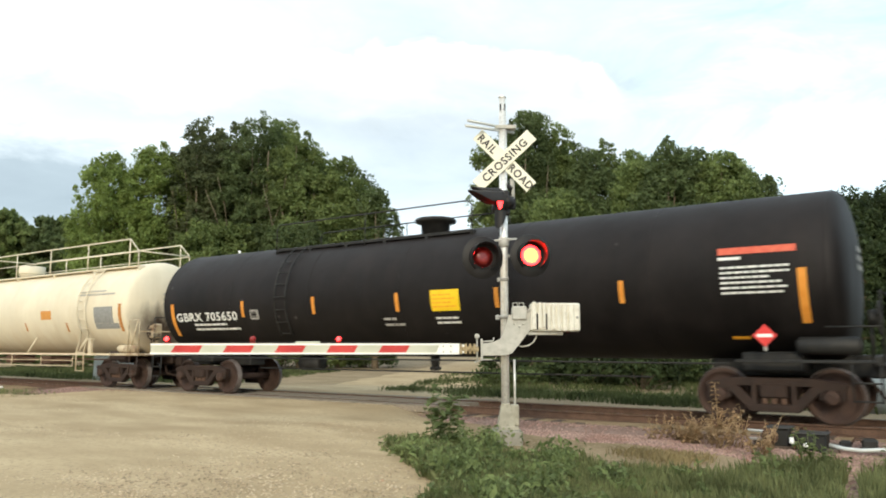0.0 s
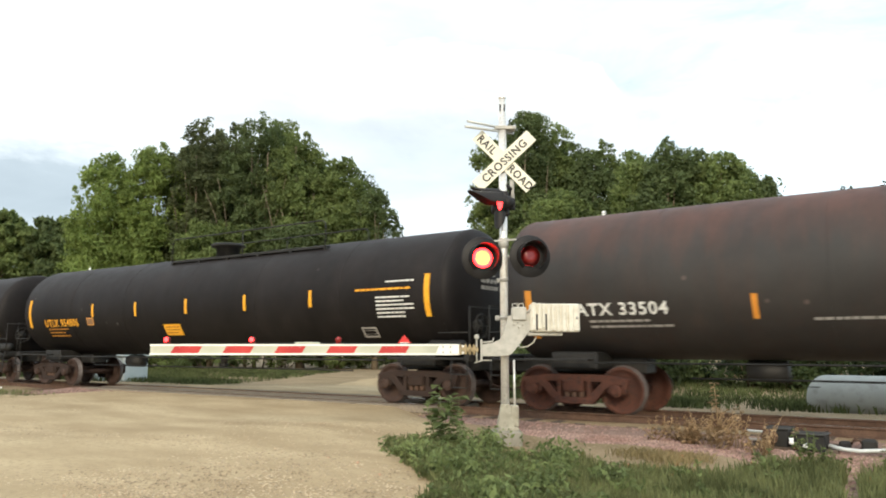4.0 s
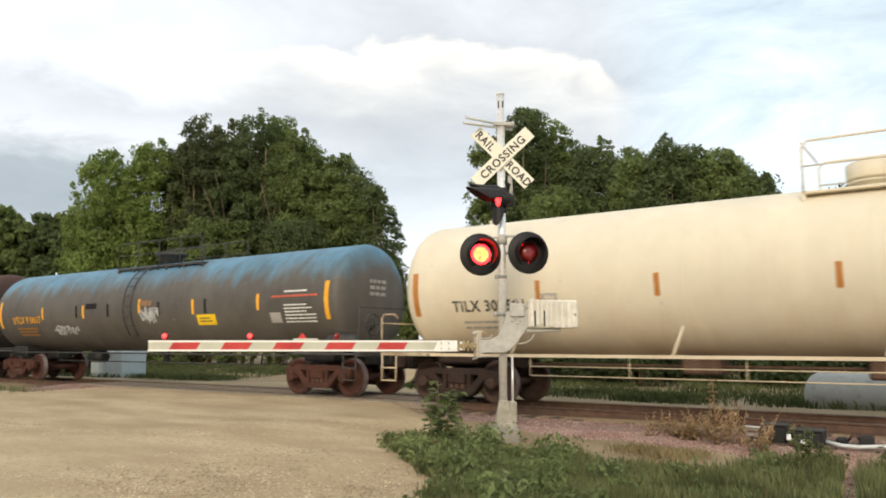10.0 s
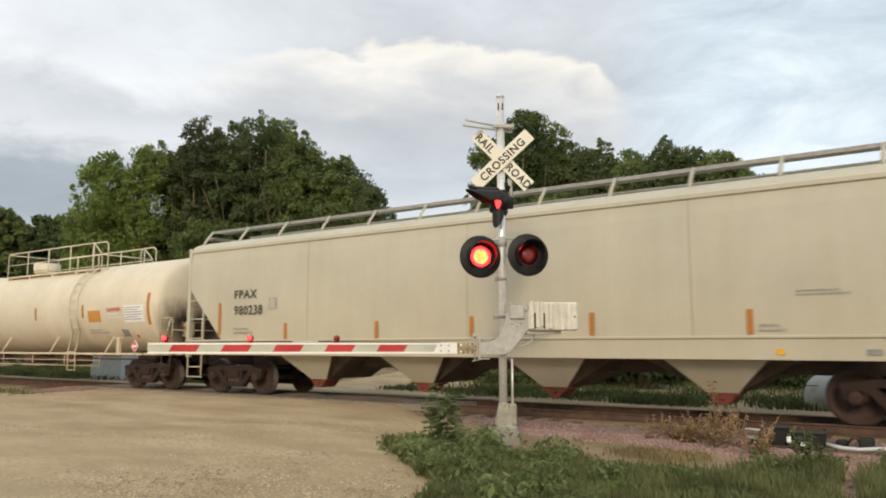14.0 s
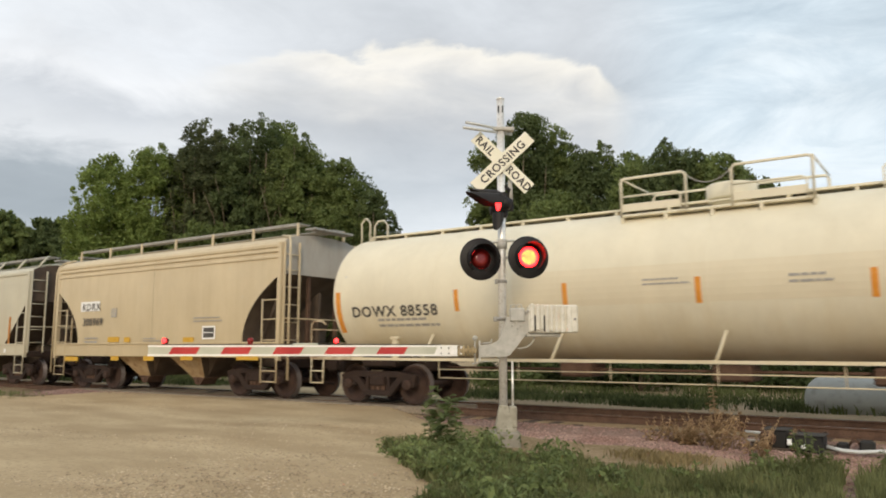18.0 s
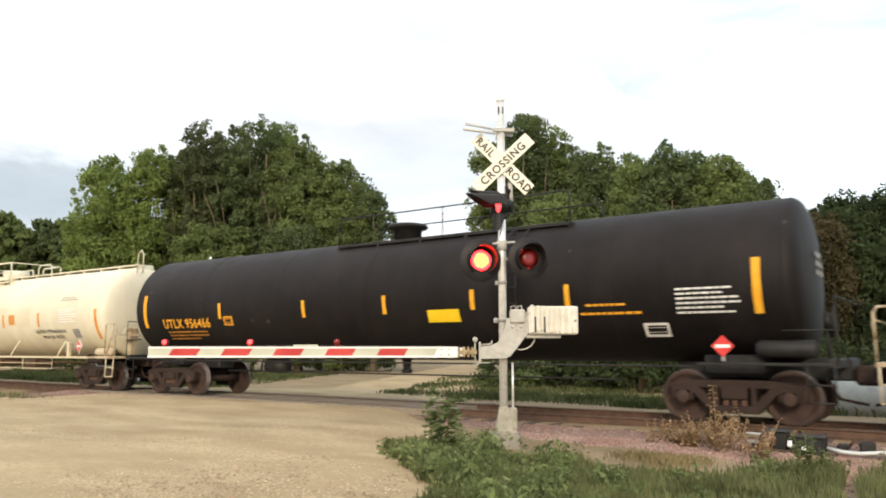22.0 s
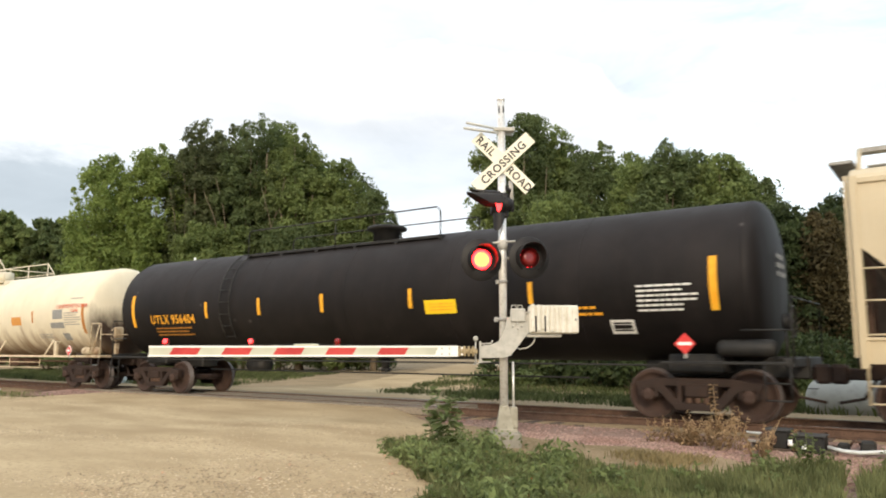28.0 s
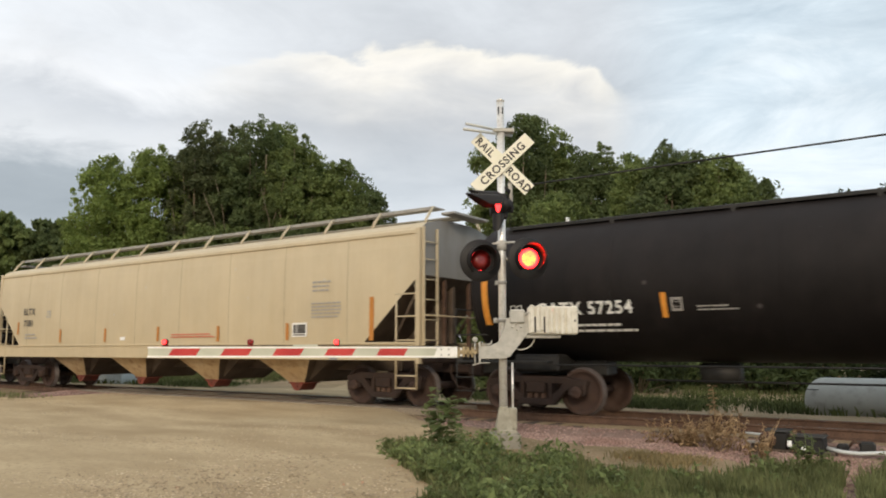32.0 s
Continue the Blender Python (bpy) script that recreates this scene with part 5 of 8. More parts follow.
for x in (-0.61, 0.61):
    door = part("door", box(bmesh.new(), x - 0.57, x + 0.57, -0.62, -0.6, 0.16, 1.2, 0.006), CRATE, cab)
    part("latch", box(bmesh.new(), x - 0.05, x + 0.05, -0.65, -0.62, 0.62, 0.78, 0.01), SILVER, door)
part("base", box(bmesh.new(), -1.18, 1.18, -0.55, 0.55, -0.2, 0.1), CONCRETE, cab)

# switch rods and boxes beside the near rail
rods = thing("switch_mechanism", pose(0, 0, 0), "dark switch machine with pale pipe rods beside the rail", "switch machine")
part("timber", box(bmesh.new(), -3.0, -1.7, -2.42, -2.2, -0.36, -0.2, 0.015), TIE, rods, "dark timber under the machine")
part("timber", box(bmesh.new(), -2.95, -1.75, -2.0, -1.78, -0.34, -0.17, 0.015), TIE, rods, "dark timber under the machine")
motor = part("motor_case", box(bmesh.new(), -2.68, -2.33, -2.42, -2.0, -0.22, 0.055, 0.03), DARK, rods)
part("lid", box(bmesh.new(), -2.69, -2.32, -2.44, -1.98, 0.055, 0.072, 0.004), DULL_IRON, motor, "worn steel lid")
bm = lathe(bmesh.new(), [(-2.52, 0.0), (-2.52, 0.07), (-2.49, 0.075), (-2.49, 0.12), (-2.46, 0.12), (-2.42, 0.10)], "y", (-2.6, 0, -0.06), 18)
part("flange", bm, RUST, motor, "round bolted flange")
gear = part("gear_case", box(bmesh.new(), -2.27, -1.84, -2.45, -2.05, -0.24, -0.0, 0.025), DARK, rods)
part("lid", box(bmesh.new(), -2.29, -1.82, -2.47, -2.03, 0.0, 0.018, 0.004), DULL_IRON, gear, "worn steel lid")
for x, z, q in ((-2.29, -0.10, 0.045), (-2.10, -0.15, 0.03)):
    part("insulator", lathe(bmesh.new(), [(z - q, 0.0), (z - q, 0.03), (z - 0.01, 0.04), (z, 0.028), (z + q, 0.034), (z + q, 0.0)], "z", (x, -2.5, 0), 12), PLACARD_WHITE, gear, "white porcelain insulator")
for x in (-2.2, -1.9):
    part("leg", box(bmesh.new(), x - 0.03, x + 0.03, -2.47, -2.4, -0.34, -0.22, 0.008), DARK, gear)
part("crank", tube(bmesh.new(), [(-2.33, -2.3, -0.02), (-2.3, -2.35, 0.02), (-2.27, -2.3, -0.02)], 0.022, 6), RUST, rods)
part("rod", tube(bmesh.new(), [(-1.82, -2.3, -0.15), (-1.62, -2.32, -0.19), (-1.40, -2.3, -0.2), (-1.15, -2.28, -0.175), (-0.95, -2.26, -0.16)], 0.03, 8), SILVER, rods, "pale sagging pipe")
part("rod", tube(bmesh.new(), [(-2.45, -2.0, -0.03), (-2.45, -1.2, -0.08), (-2.45, -0.6, -0.1)], 0.028, 8), RUST, rods, "rusty throw rod to the rail")
part("rod", tube(bmesh.new(), [(-2.05, -2.0, -0.08), (-2.05, -0.6, -0.1)], 0.022, 8), RUST, rods, "rusty throw rod to the rail")
part("rod", tube(bmesh.new(), [(-3.0, -2.1, -0.02), (-2.68, -2.12, -0.03)], 0.02, 8), SILVER, rods)
part("strap", box(bmesh.new(), -2.95, -2.68, -2.36, -2.26, -0.14, -0.11, 0.005), WALK_STEEL, rods)
part("junction_block", box(bmesh.new(), -1.42, -1.22, -2.1, -1.9, -0.24, -0.06, 0.03), DARK, rods)
part("junction_block", box(bmesh.new(), -1.72, -1.56, -2.1, -1.94, -0.24, -0.1, 0.03), DARK, rods)
part("cable", tube(bmesh.new(), [(-1.56, -2.0, -0.14), (-1.5, -2.05, -0.06), (-1.44, -2.02, -0.08), (-1.42, -2.0, -0.12)], 0.02, 6), RUST, rods)
for x in (-28.6, -29.9):
    m = tagged(new("marker_board", finish(box(bmesh.new(), -0.33, 0.33, -0.06, 0.06, -0.03, 0.07, 0.015), "marker_board", PLACARD_WHITE)), "whitewashed board lying beside the rail", "board", "boards beside the rail")
    m.matrix_basis = pose(x, -1.75, -0.16, 0, 0, 4)

# ---- train ----
WHEEL_R = 0.457
WHEELSETS = []
CARS = []


def wheelset_mesh():
    bm = bmesh.new()
    for s in (-1, 1):
        prof = [(-0.835, 0.0), (-0.835, 0.10), (-0.80, 0.12), (-0.775, 0.30), (-0.80, 0.375), (-0.822, 0.385), (-0.822, 0.452), (-0.815, WHEEL_R), (-0.72, WHEEL_R + 0.003), (-0.705, 0.485), (-0.69, 0.488), (-0.682, 0.47), (-0.682, 0.385), (-0.72, 0.36), (-0.73, 0.12), (-0.69, 0.10)]
        n0 = len(bm.faces)
        lathe(bm, [(p * -s if s < 0 else -p, r) for p, r in prof] if s > 0 else prof, "y", seg=36)
        bm.faces.ensure_lookup_table()
        for f in bm.faces[n0:]:
            c = f.calc_center_median()
            rr = math.hypot(c.x, c.z)
            if rr > 0.448 and abs(c.y) > 0.70:
                f.material_index = 1
    tube(bm, [(0, -1.02, 0), (0, 1.02, 0)], 0.085, 12)
    for s in (-1, 1):
        lathe(bm, [(s * 1.0, 0.0), (s * 1.0, 0.12), (s * 1.12, 0.12), (s * 1.135, 0.09), (s * 1.135, 0.0)][::1 if s > 0 else 1], "y", seg=14)
        for k in range(3):
            a = k * 2.094
            lathe(bm, [(s * 1.135, 0.018), (s * 1.152, 0.018), (s * 1.152, 0.0)], "y", (0.06 * math.cos(a), 0, 0.06 * math.sin(a)), 6)
    bmesh.ops.recalc_face_normals(bm, faces=bm.faces)
    return finish(bm, "wheelset", [WHEEL, TREAD])


def side_frame_mesh():
    bm = bmesh.new()
    y0, y1 = -0.075, 0.075
    extrude_xz(bm, [(-1.12, 0.60), (-1.12, 0.68), (-0.62, 0.76), (0.62, 0.76), (1.12, 0.68), (1.12, 0.60), (0.66, 0.62), (-0.66, 0.62)], y0, y1)
    for s in (-1, 1):
        extrude_xz(bm, [(s * 0.62, 0.66), (s * 0.78, 0.60), (s * 0.40, 0.20), (s * 0.27, 0.30)], y0, y1)
        extrude_xz(bm, [(s * 0.27, 0.70), (s * 0.36, 0.70), (s * 0.36, 0.26), (s * 0.27, 0.26)], y0 - 0.01, y1 + 0.01)
        extrude_xz(bm, [(s * 0.72, 0.64), (s * 1.10, 0.64), (s * 1.08, 0.42), (s * 1.01, 0.38), (s * 1.0, 0.56), (s * 0.78, 0.56), (s * 0.77, 0.38), (s * 0.70, 0.42)], y0, y1)
    extrude_xz(bm, [(-0.42, 0.32), (0.42, 0.32), (0.40, 0.19), (-0.40, 0.19)], y0 - 0.02, y1 + 0.02)
    bmesh.ops.recalc_face_normals(bm, faces=bm.faces)
    bmesh.ops.bevel(bm, geom=list(bm.edges), offset=0.012, segments=1, affect="EDGES")
    return finish(bm, "side_frame", TRUCK)


def bolster_mesh():
    bm = bmesh.new()
    box(bm, -0.22, 0.22, -1.12, 1.12, 0.42, 0.66, 0.03)
    lathe(bm, [(0.66, 0.3), (0.74, 0.3), (0.74, 0.0)], "z", seg=20)
    for s in (-1, 1):
        box(bm, s * 0.42 - 0.05, s * 0.42 + 0.05, -0.7, 0.7, 0.36, 0.5, 0.02)
    return finish(bm, "bolster", TRUCK)


def spring_mesh():
    bm = bmesh.new()
    lathe(bm, [(0.32 + k * 0.0125, 0.066 if k % 2 else 0.05) for k in range(13)], "z", seg=12)
    return finish(bm, "spring", RUST)


PLAIN_TRUCK = wheelset_mesh(), side_frame_mesh(), bolster_mesh(), spring_mesh()
RUSTY_TRUCK = tuple(me.copy() for me in PLAIN_TRUCK)
for me in RUSTY_TRUCK[:3]:
    me.materials[0] = TRUCK_RED


def shoe_mesh():
    bm = bmesh.new()
    lathe(bm, [(-0.05, 0.47), (0.05, 0.47), (0.05, 0.52), (-0.05, 0.52), (-0.05, 0.47)], "y", (0.49, 0, 0), 6, smooth=False, arc=0.62, start=-math.pi / 2 - 0.31)
    return finish(bm, "brake_shoe", RUST)


SHOE_ME = shoe_mesh()


def truck(car, x, rusty=False):
    wheelset_me, frame_me, bolster_me, spring_me = RUSTY_TRUCK if rusty else PLAIN_TRUCK
    t = part("truck", bolster_me, None, car, "red-rusted four-wheel truck" if rusty else "dark brown four-wheel truck", at=pose(x, 0, 0))
    for s in (-1, 1):
        part("side_frame", frame_me, None, t, at=pose(0, s * 1.0, 0))
        for x_s in (-0.15, 0.0, 0.15):
            part("spring", spring_me, None, t, at=pose(x_s, s * 1.03, 0))
        part("brake_shoe", SHOE_ME, None, t, at=pose(s * 0.40, -0.76, 0.45) @ Matrix.Diagonal((-s, 1, 1, 1)))
        w = part("wheelset", wheelset_me, None, t, "wheels with worn bright treads", at=pose(s * 0.889, 0, WHEEL_R))
        WHEELSETS.append((w, s * 0.889))


def coupler(car, x, s):
    bm = bmesh.new()
    box(bm, min(x, x + s * 0.7), max(x, x + s * 0.7), -0.09, 0.09, 0.75, 0.95, 0.03)
    x2 = x + s * 0.72
    box(bm, x2 - 0.14, x2 + 0.14, -0.19, 0.14, 0.68, 1.02, 0.05)
    tube(bm, [(x + s * 0.1, -0.25, 0.85), (x + s * 0.35, -0.27, 0.45), (x + s * 0.75, -0.1, 0.36)], 0.03, 6)
    part("coupler", bm, TRUCK, car, "rusty knuckle coupler with air hose")


def bend(me, R, zc, lift=0.008):
    """Lays a flat mesh in x and z against the near side of the tank."""
    for v in me.vertices:
        a = math.asin(max(-1, min(1, (v.co.z - zc) / R)))
        v.co.y = -(R + lift) * math.cos(a) + v.co.y


def plate_mesh(w, h, material, n=6):
    """A thin slightly curved panel, w by h, in x and z round the origin."""
    bm = bmesh.new()
    rows = [[bm.verts.new((x, y, -h / 2 + h * k / n)) for x, y in ((-w / 2, 0), (w / 2, 0), (w / 2, 0.006), (-w / 2, 0.006))] for k in range(n + 1)]
    for a, b in zip(rows, rows[1:]):
        for j in range(4):
            bm.faces.new((a[j], a[(j + 1) % 4], b[(j + 1) % 4], b[j]))
    bm.faces.new(rows[0][::-1])
    bm.faces.new(rows[-1])
    return finish(bm, "plate", material)


class Side:
    """Puts markings on the near side of a car: on a round tank or a flat wall."""

    def __init__(self, car, R=None, zc=2.55, y=-1.6):
        self.car, self.R, self.zc, self.y, self.pale = car, R, zc, y, False

    def lay(self, me, x, z, name, label, lift):
        me.transform(Matrix.Translation((x, 0, z)))
        if self.R:
            bend(me, self.R, self.zc, lift)
        else:
            me.transform(Matrix.Translation((0, self.y - lift, 0)))
        return part(name, me, None, self.car, label)

    def plate(self, x, z, w, h, material, name="panel", label="", lift=0.010):
        return self.lay(plate_mesh(w, h, material), x, z, name, label, lift)

    def stripe(self, x, z, h=0.42, w=0.10, material=None):
        return self.plate(x, z, w, h, material or ORANGE, "reflector_stripe")

    def word(self, x, z, body, size, material, stretch=1.0, align="LEFT"):
        for me in letters_of(text_mesh(body, size, align, stretch)):
            me.materials.append(material)
            self.lay(me, x, z - size * 0.36, "letter", "", 0.016)

    def bars(self, x, z, w, n, material, pitch=0.11, h=0.045, seed=1):
        """Rows of small unreadable print as plain bars."""
        rng = random.Random(seed * 7 + n)
        bm = bmesh.new()
        for i in range(n):
            xx, zz = -w / 2, -i * pitch
            end = w / 2 - w * rng.choice((0, 0, 0.1, 0.25))
            while xx < end - h:
                ww = min(end - xx, h * rng.uniform(1.6, 5.0))
                vs = [bm.verts.new((xx + dx, 0, zz + dz)) for dx, dz in ((0, -h / 2), (ww, -h / 2), (ww, h / 2), (0, h / 2))]
                bm.faces.new(vs)
                xx += ww + h * 0.55
        ob = self.lay(finish(bm, "print_block", material), x, z, "print_block", "", 0.013)
        ob["kind"] = "stuff"

    def placard(self, x, z, y=None, s=0.27):
        """A diamond placard in its holder."""
        yy = (self.y if y is None else y)
        bm = box(bmesh.new(), -s / 2, s / 2, -0.006, 0.006, -s / 2, s / 2)
        p = part("placard", bm, PLACARD_WHITE if self.pale else PLACARD_RED, self.car, "red and white diamond placard", at=pose(x, yy, z) @ Matrix.Rotation(math.pi / 4, 4, "Y"))
        bm = bmesh.new()
        k, w = s * 0.44, s * 0.07
        for lo, hi, a, b in ((-k, k, -k, -k + w), (-k, k, k - w, k), (-k, -k + w, -k + w, k - w), (k - w, k, -k + w, k - w)):
            box(bm, lo, hi, -0.012, -0.006, a, b)
        box(bm, -s * 0.31, s * 0.31, -0.012, -0.006, -s * 0.31, s * 0.31)
        part("placard_field", bm, PLACARD_RED, p)
        bm = box(bmesh.new(), -0.12, 0.12, -0.017, -0.012, -0.028, 0.028)
        part("placard_bar", bm, PLACARD_WHITE, p, at=Matrix.Rotation(-math.pi / 4, 4, "Y"))
        bm = box(bmesh.new(), -0.03, 0.03, 0.008, 0.03, -s * 0.95, s * 0.1, 0.004)
        part("placard_holder", bm, WALK_STEEL, p, at=Matrix.Rotation(-math.pi / 4, 4, "Y"))

    def scrawl(self, x, z, w, h, material, seed, n=9):
        """A patch of spray-painted loops and strokes."""
        rng = random.Random(seed)
        bm = bmesh.new()
        for i in range(n):
            px, pz = x - w / 2 + w * (i + 0.5) / n, z
            pts = []
            for k in range(7):
                pts.append((px + rng.uniform(-1, 1) * w / n, 0, pz + rng.uniform(-0.5, 0.5) * h))
            for a, b in zip(pts, pts[1:]):
                d = Vector(b) - Vector(a)
                nn = Vector((-d.z, 0, d.x)).normalized() * rng.uniform(0.012, 0.035)
                steps = 3
                for s in range(steps):
                    p0, p1 = Vector(a).lerp(b, s / steps), Vector(a).lerp(b, (s + 1) / steps)
                    vs = [bm.verts.new(q) for q in (p0 - nn, p1 - nn, p1 + nn, p0 + nn)]
                    bm.faces.new(vs)
        me = finish(bm, "spray_paint", material)
        if self.R:
            bend(me, self.R, self.zc, 0.014)
        else:
            me.transform(Matrix.Translation((0, self.y - 0.014, 0)))
        part("spray_paint", me, None, self.car, "scrawled spray-paint marks")["kind"] = "stuff"


def brake_wheel(car, x, material, y=-0.85, z=1.75):
    bm = bmesh.new()
    ring = [(x, y + 0.26 * math.cos(a), z + 0.26 * math.sin(a)) for a in (k * math.pi / 12 for k in range(25))]
    tube(bm, ring, 0.02, 6)
    for k in range(5):
        a = k * 1.2566
        tube(bm, [(x - 0.03, y, z), (x, y + 0.25 * math.cos(a), z + 0.25 * math.sin(a))], 0.014, 5)
    lathe(bm, [(-0.16, 0.0), (-0.16, 0.13), (-0.05, 0.15), (-0.03, 0.05), (0.03, 0.04), (0.03, 0.0)], "x", (x, y, z), 14)
    tube(bm, [(x - 0.12, y, z), (x - 0.12, y, 1.05)], 0.03, 6)
    part("brake_wheel", bm, material, car, "spoked hand brake wheel on its post")


def car_base(F, R, label, category, rusty=False):
    uc = (F + R) / 2
    car = thing("tank_car" if category == "tank car" else "hopper_car", pose(uc, 0, 0), label, category, "cars of the freight train")
    CARS.append((car, uc))
    f, r = F - uc, R - uc
    truck(car, f, rusty)
    truck(car, r, rusty)
    for x, s in ((f - 1.55, -1), (r + 1.55, 1)):
        coupler(car, x - s * 0.35, s)
    return car, f, r


def head_print(car, x, zc, material):
    """Small unreadable print on the rear head."""
    rng = random.Random(int(zc * 100))
    bm = bmesh.new()
    for i in range(3):
        y, z = -0.35, zc + 0.42 - i * 0.16
        while y < 0.25:
            w = rng.uniform(0.07, 0.2)
            vs = [bm.verts.new((x + 0.012, a, b)) for a, b in ((y, z - 0.045), (y + w, z - 0.045), (y + w, z + 0.045), (y, z + 0.045))]
            bm.faces.new(vs)
            y += w + 0.04
    part("print_block", bm, material, car)["kind"] = "stuff"


def tank_shell(car, f, r, Rt, zc, material, over=(1.52, 1.30), flat=True):
    """A tank with flat dished or round heads."""
    bm = bmesh.new()
    x0, x1 = f - over[0], r + over[1]
    if flat:
        cap = [(s, k * Rt) for s, k in ((0, 0), (0.008, 0.22), (0.025, 0.42), (0.05, 0.6), (0.085, 0.745), (0.13, 0.86), (0.18, 0.93), (0.235, 0.972), (0.29, 0.993), (0.34, 1.0))]
        head = 0.34
    else:
        head = 0.60
        cap = [(0.30 * (i / 10) ** 2, Rt * 0.09 * i) for i in range(11)] + [(0.365, 0.945 * Rt), (0.44, 0.977 * Rt), (0.52, 0.995 * Rt), (0.60, Rt)]
    n = 12
    prof = [(x0 + s, q) for s, q in cap] + [(x0 + head + (x1 - x0 - 2 * head) * i / n, Rt) for i in range(1, n)] + [(x1 - s, q) for s, q in cap[::-1]]
    lathe(bm, prof, "x", (0, 0, zc), 72)
    bmesh.ops.remove_doubles(bm, verts=bm.verts, dist=1e-5)
    bmesh.ops.recalc_face_normals(bm, faces=bm.faces)
    shell = part("tank", bm, material, car)
    span = x1 - x0 - 2 * head
    for x in [x0 + head + span * k / 6 for k in range(7)]:
        bm = bmesh.new()
        lathe(bm, [(x - 0.012, Rt), (x, Rt + 0.006), (x + 0.012, Rt)], "x", (0, 0, zc), 72)
        part("weld_seam", bm, material, shell)
    return shell


def black_tank(F, R, material, label, over=(1.52, 1.30), Rt=1.50, zc=2.55, iron=None, dome_x=0.0, rail_to=(-2.2, 4.2), rail_h=0.62, cage=False, ladder_x=None, tank_at=(-1.12, 1.30), rusty=False, posts=2, rail_sides=(-1, 1)):
    """General purpose car: low dome, long top handrail, stub sills."""
    iron = iron or DARK
    car, f, r = car_base(F, R, label, "tank car", rusty)
    tank_shell(car, f, r, Rt, zc, material, over)
    head_print(car, r + over[1], zc, TXT_GREY)
    brake_wheel(car, r + 1.62, iron)
    top = zc + Rt
    # stub sills, saddles and end sills
    for x, s in ((f, -1), (r, 1)):
        bm = bmesh.new()
        box(bm, min(x - s * 1.2, x + s * 1.75), max(x - s * 1.2, x + s * 1.75), -0.28, 0.28, 0.76, 1.15, 0.03)
        box(bm, x - 0.5, x + 0.5, -1.05, 1.05, 0.85, 1.2, 0.04)
        part("stub_sill", bm, DARK, car)
        bm = bmesh.new()
        box(bm, x + s * 1.62 - 0.08, x + s * 1.62 + 0.08, -1.45, 1.45, 0.98, 1.14, 0.02)
        box(bm, min(x - s * 0.5, x + s * 1.6), max(x - s * 0.5, x + s * 1.6), -1.5, -1.25, 1.02, 1.07, 0.01)
        box(bm, min(x - s * 0.5, x + s * 1.6), max(x - s * 0.5, x + s * 1.6), 1.25, 1.5, 1.02, 1.07, 0.01)
        part("end_platform", bm, iron, car)
        bm = bmesh.new()
        xe = x + s * 1.7
        tube(bm, [(xe, -1.45, 1.05), (xe, -1.45, 2.15), (xe, 1.45, 2.15), (xe, 1.45, 1.05)], 0.018, 6)
        tube(bm, [(xe, -1.45, 1.6), (x + s * 0.9, -1.48, 1.6)], 0.016, 6)
        part("end_handrail", bm, iron, car)
        bm = bmesh.new()
        xs = x + s * 1.45
        for dx in (-0.2, 0.2):
            tube(bm, [(xs + dx, -1.48, 1.03), (xs + dx, -1.5, 0.42)], 0.016, 6)
        for z in (0.44, 0.72):
            tube(bm, [(xs - 0.2, -1.5, z), (xs + 0.2, -1.5, z)], 0.016, 6)
        part("sill_step", bm, iron, car)
    bm = bmesh.new()
    tube(bm, [(f + 0.6, -1.45, 1.0), (r - 0.6, -1.45, 1.0)], 0.02, 6)
    tube(bm, [(f + 2.2, -0.75, 0.72), (r - 2.2, -0.75, 0.72)], 0.02, 6)
    part("side_rail", bm, iron, car, "long thin rail under the tank")
    bm = bmesh.new()
    lathe(bm, [(0.80, 0.09), (1.1, 0.13)], "z", (dome_x, 0, 0), 14)
    box(bm, dome_x - 0.12, dome_x + 0.12, -0.1, 0.1, 0.72, 0.82, 0.03)
    part("outlet_valve", bm, DARK, car)
    bm = lathe(bmesh.new(), [(-0.35, 0.0), (-0.35, 0.2), (0.35, 0.2), (0.35, 0.0)], "x", (f + 3.4, 0, 0.85), 14)
    part("brake_cylinder", bm, DARK, car)
    bm = bmesh.new()
    lathe(bm, [(-0.5, 0.0), (-0.48, 0.1), (-0.42, 0.15), (0.42, 0.15), (0.48, 0.1), (0.5, 0.0)], "x", (r + 0.9, *tank_at), 16)
    part("air_reservoir", bm, iron, car)
    # dome and platform
    bm = bmesh.new()
    lathe(bm, [(top - 0.12, 0.34), (top + 0.24, 0.36), (top + 0.26, 0.50), (top + 0.32, 0.52), (top + 0.36, 0.46), (top + 0.38, 0)], "z", (dome_x, 0, 0), 26)
    part("dome", bm, iron, car, "low round manway dome")
    for s in (-1, 1):
        part("walkway", box(bmesh.new(), rail_to[0], rail_to[1], min(s * 0.55, s * 0.85), max(s * 0.55, s * 0.85), top - 0.2, top - 0.14), iron, car, "narrow dark roof walkway")
    for k in range(6):
        x = rail_to[0] + (rail_to[1] - rail_to[0]) * k / 5
        part("walkway_bracket", box(bmesh.new(), x - 0.04, x + 0.04, -0.86, 0.86, top - 0.36, top - 0.2), iron, car)
    for s in rail_sides:
        bm = bmesh.new()
        y = s * 0.85
        zt = top + rail_h - 0.1
        tube(bm, [(rail_to[0], y, top - 0.3), (rail_to[0], y, zt - 0.1), (rail_to[0] + 0.1, y, zt), (rail_to[1] - 0.1, y, zt), (rail_to[1], y, zt - 0.1), (rail_to[1], y, top - 0.3)], 0.018, 6)
        if cage:
            tube(bm, [(rail_to[0], y, top + rail_h * 0.35), (rail_to[1], y, top + rail_h * 0.35)], 0.013, 6)
        for k in range(1, posts):
            x = rail_to[0] + (rail_to[1] - rail_to[0]) * k / posts
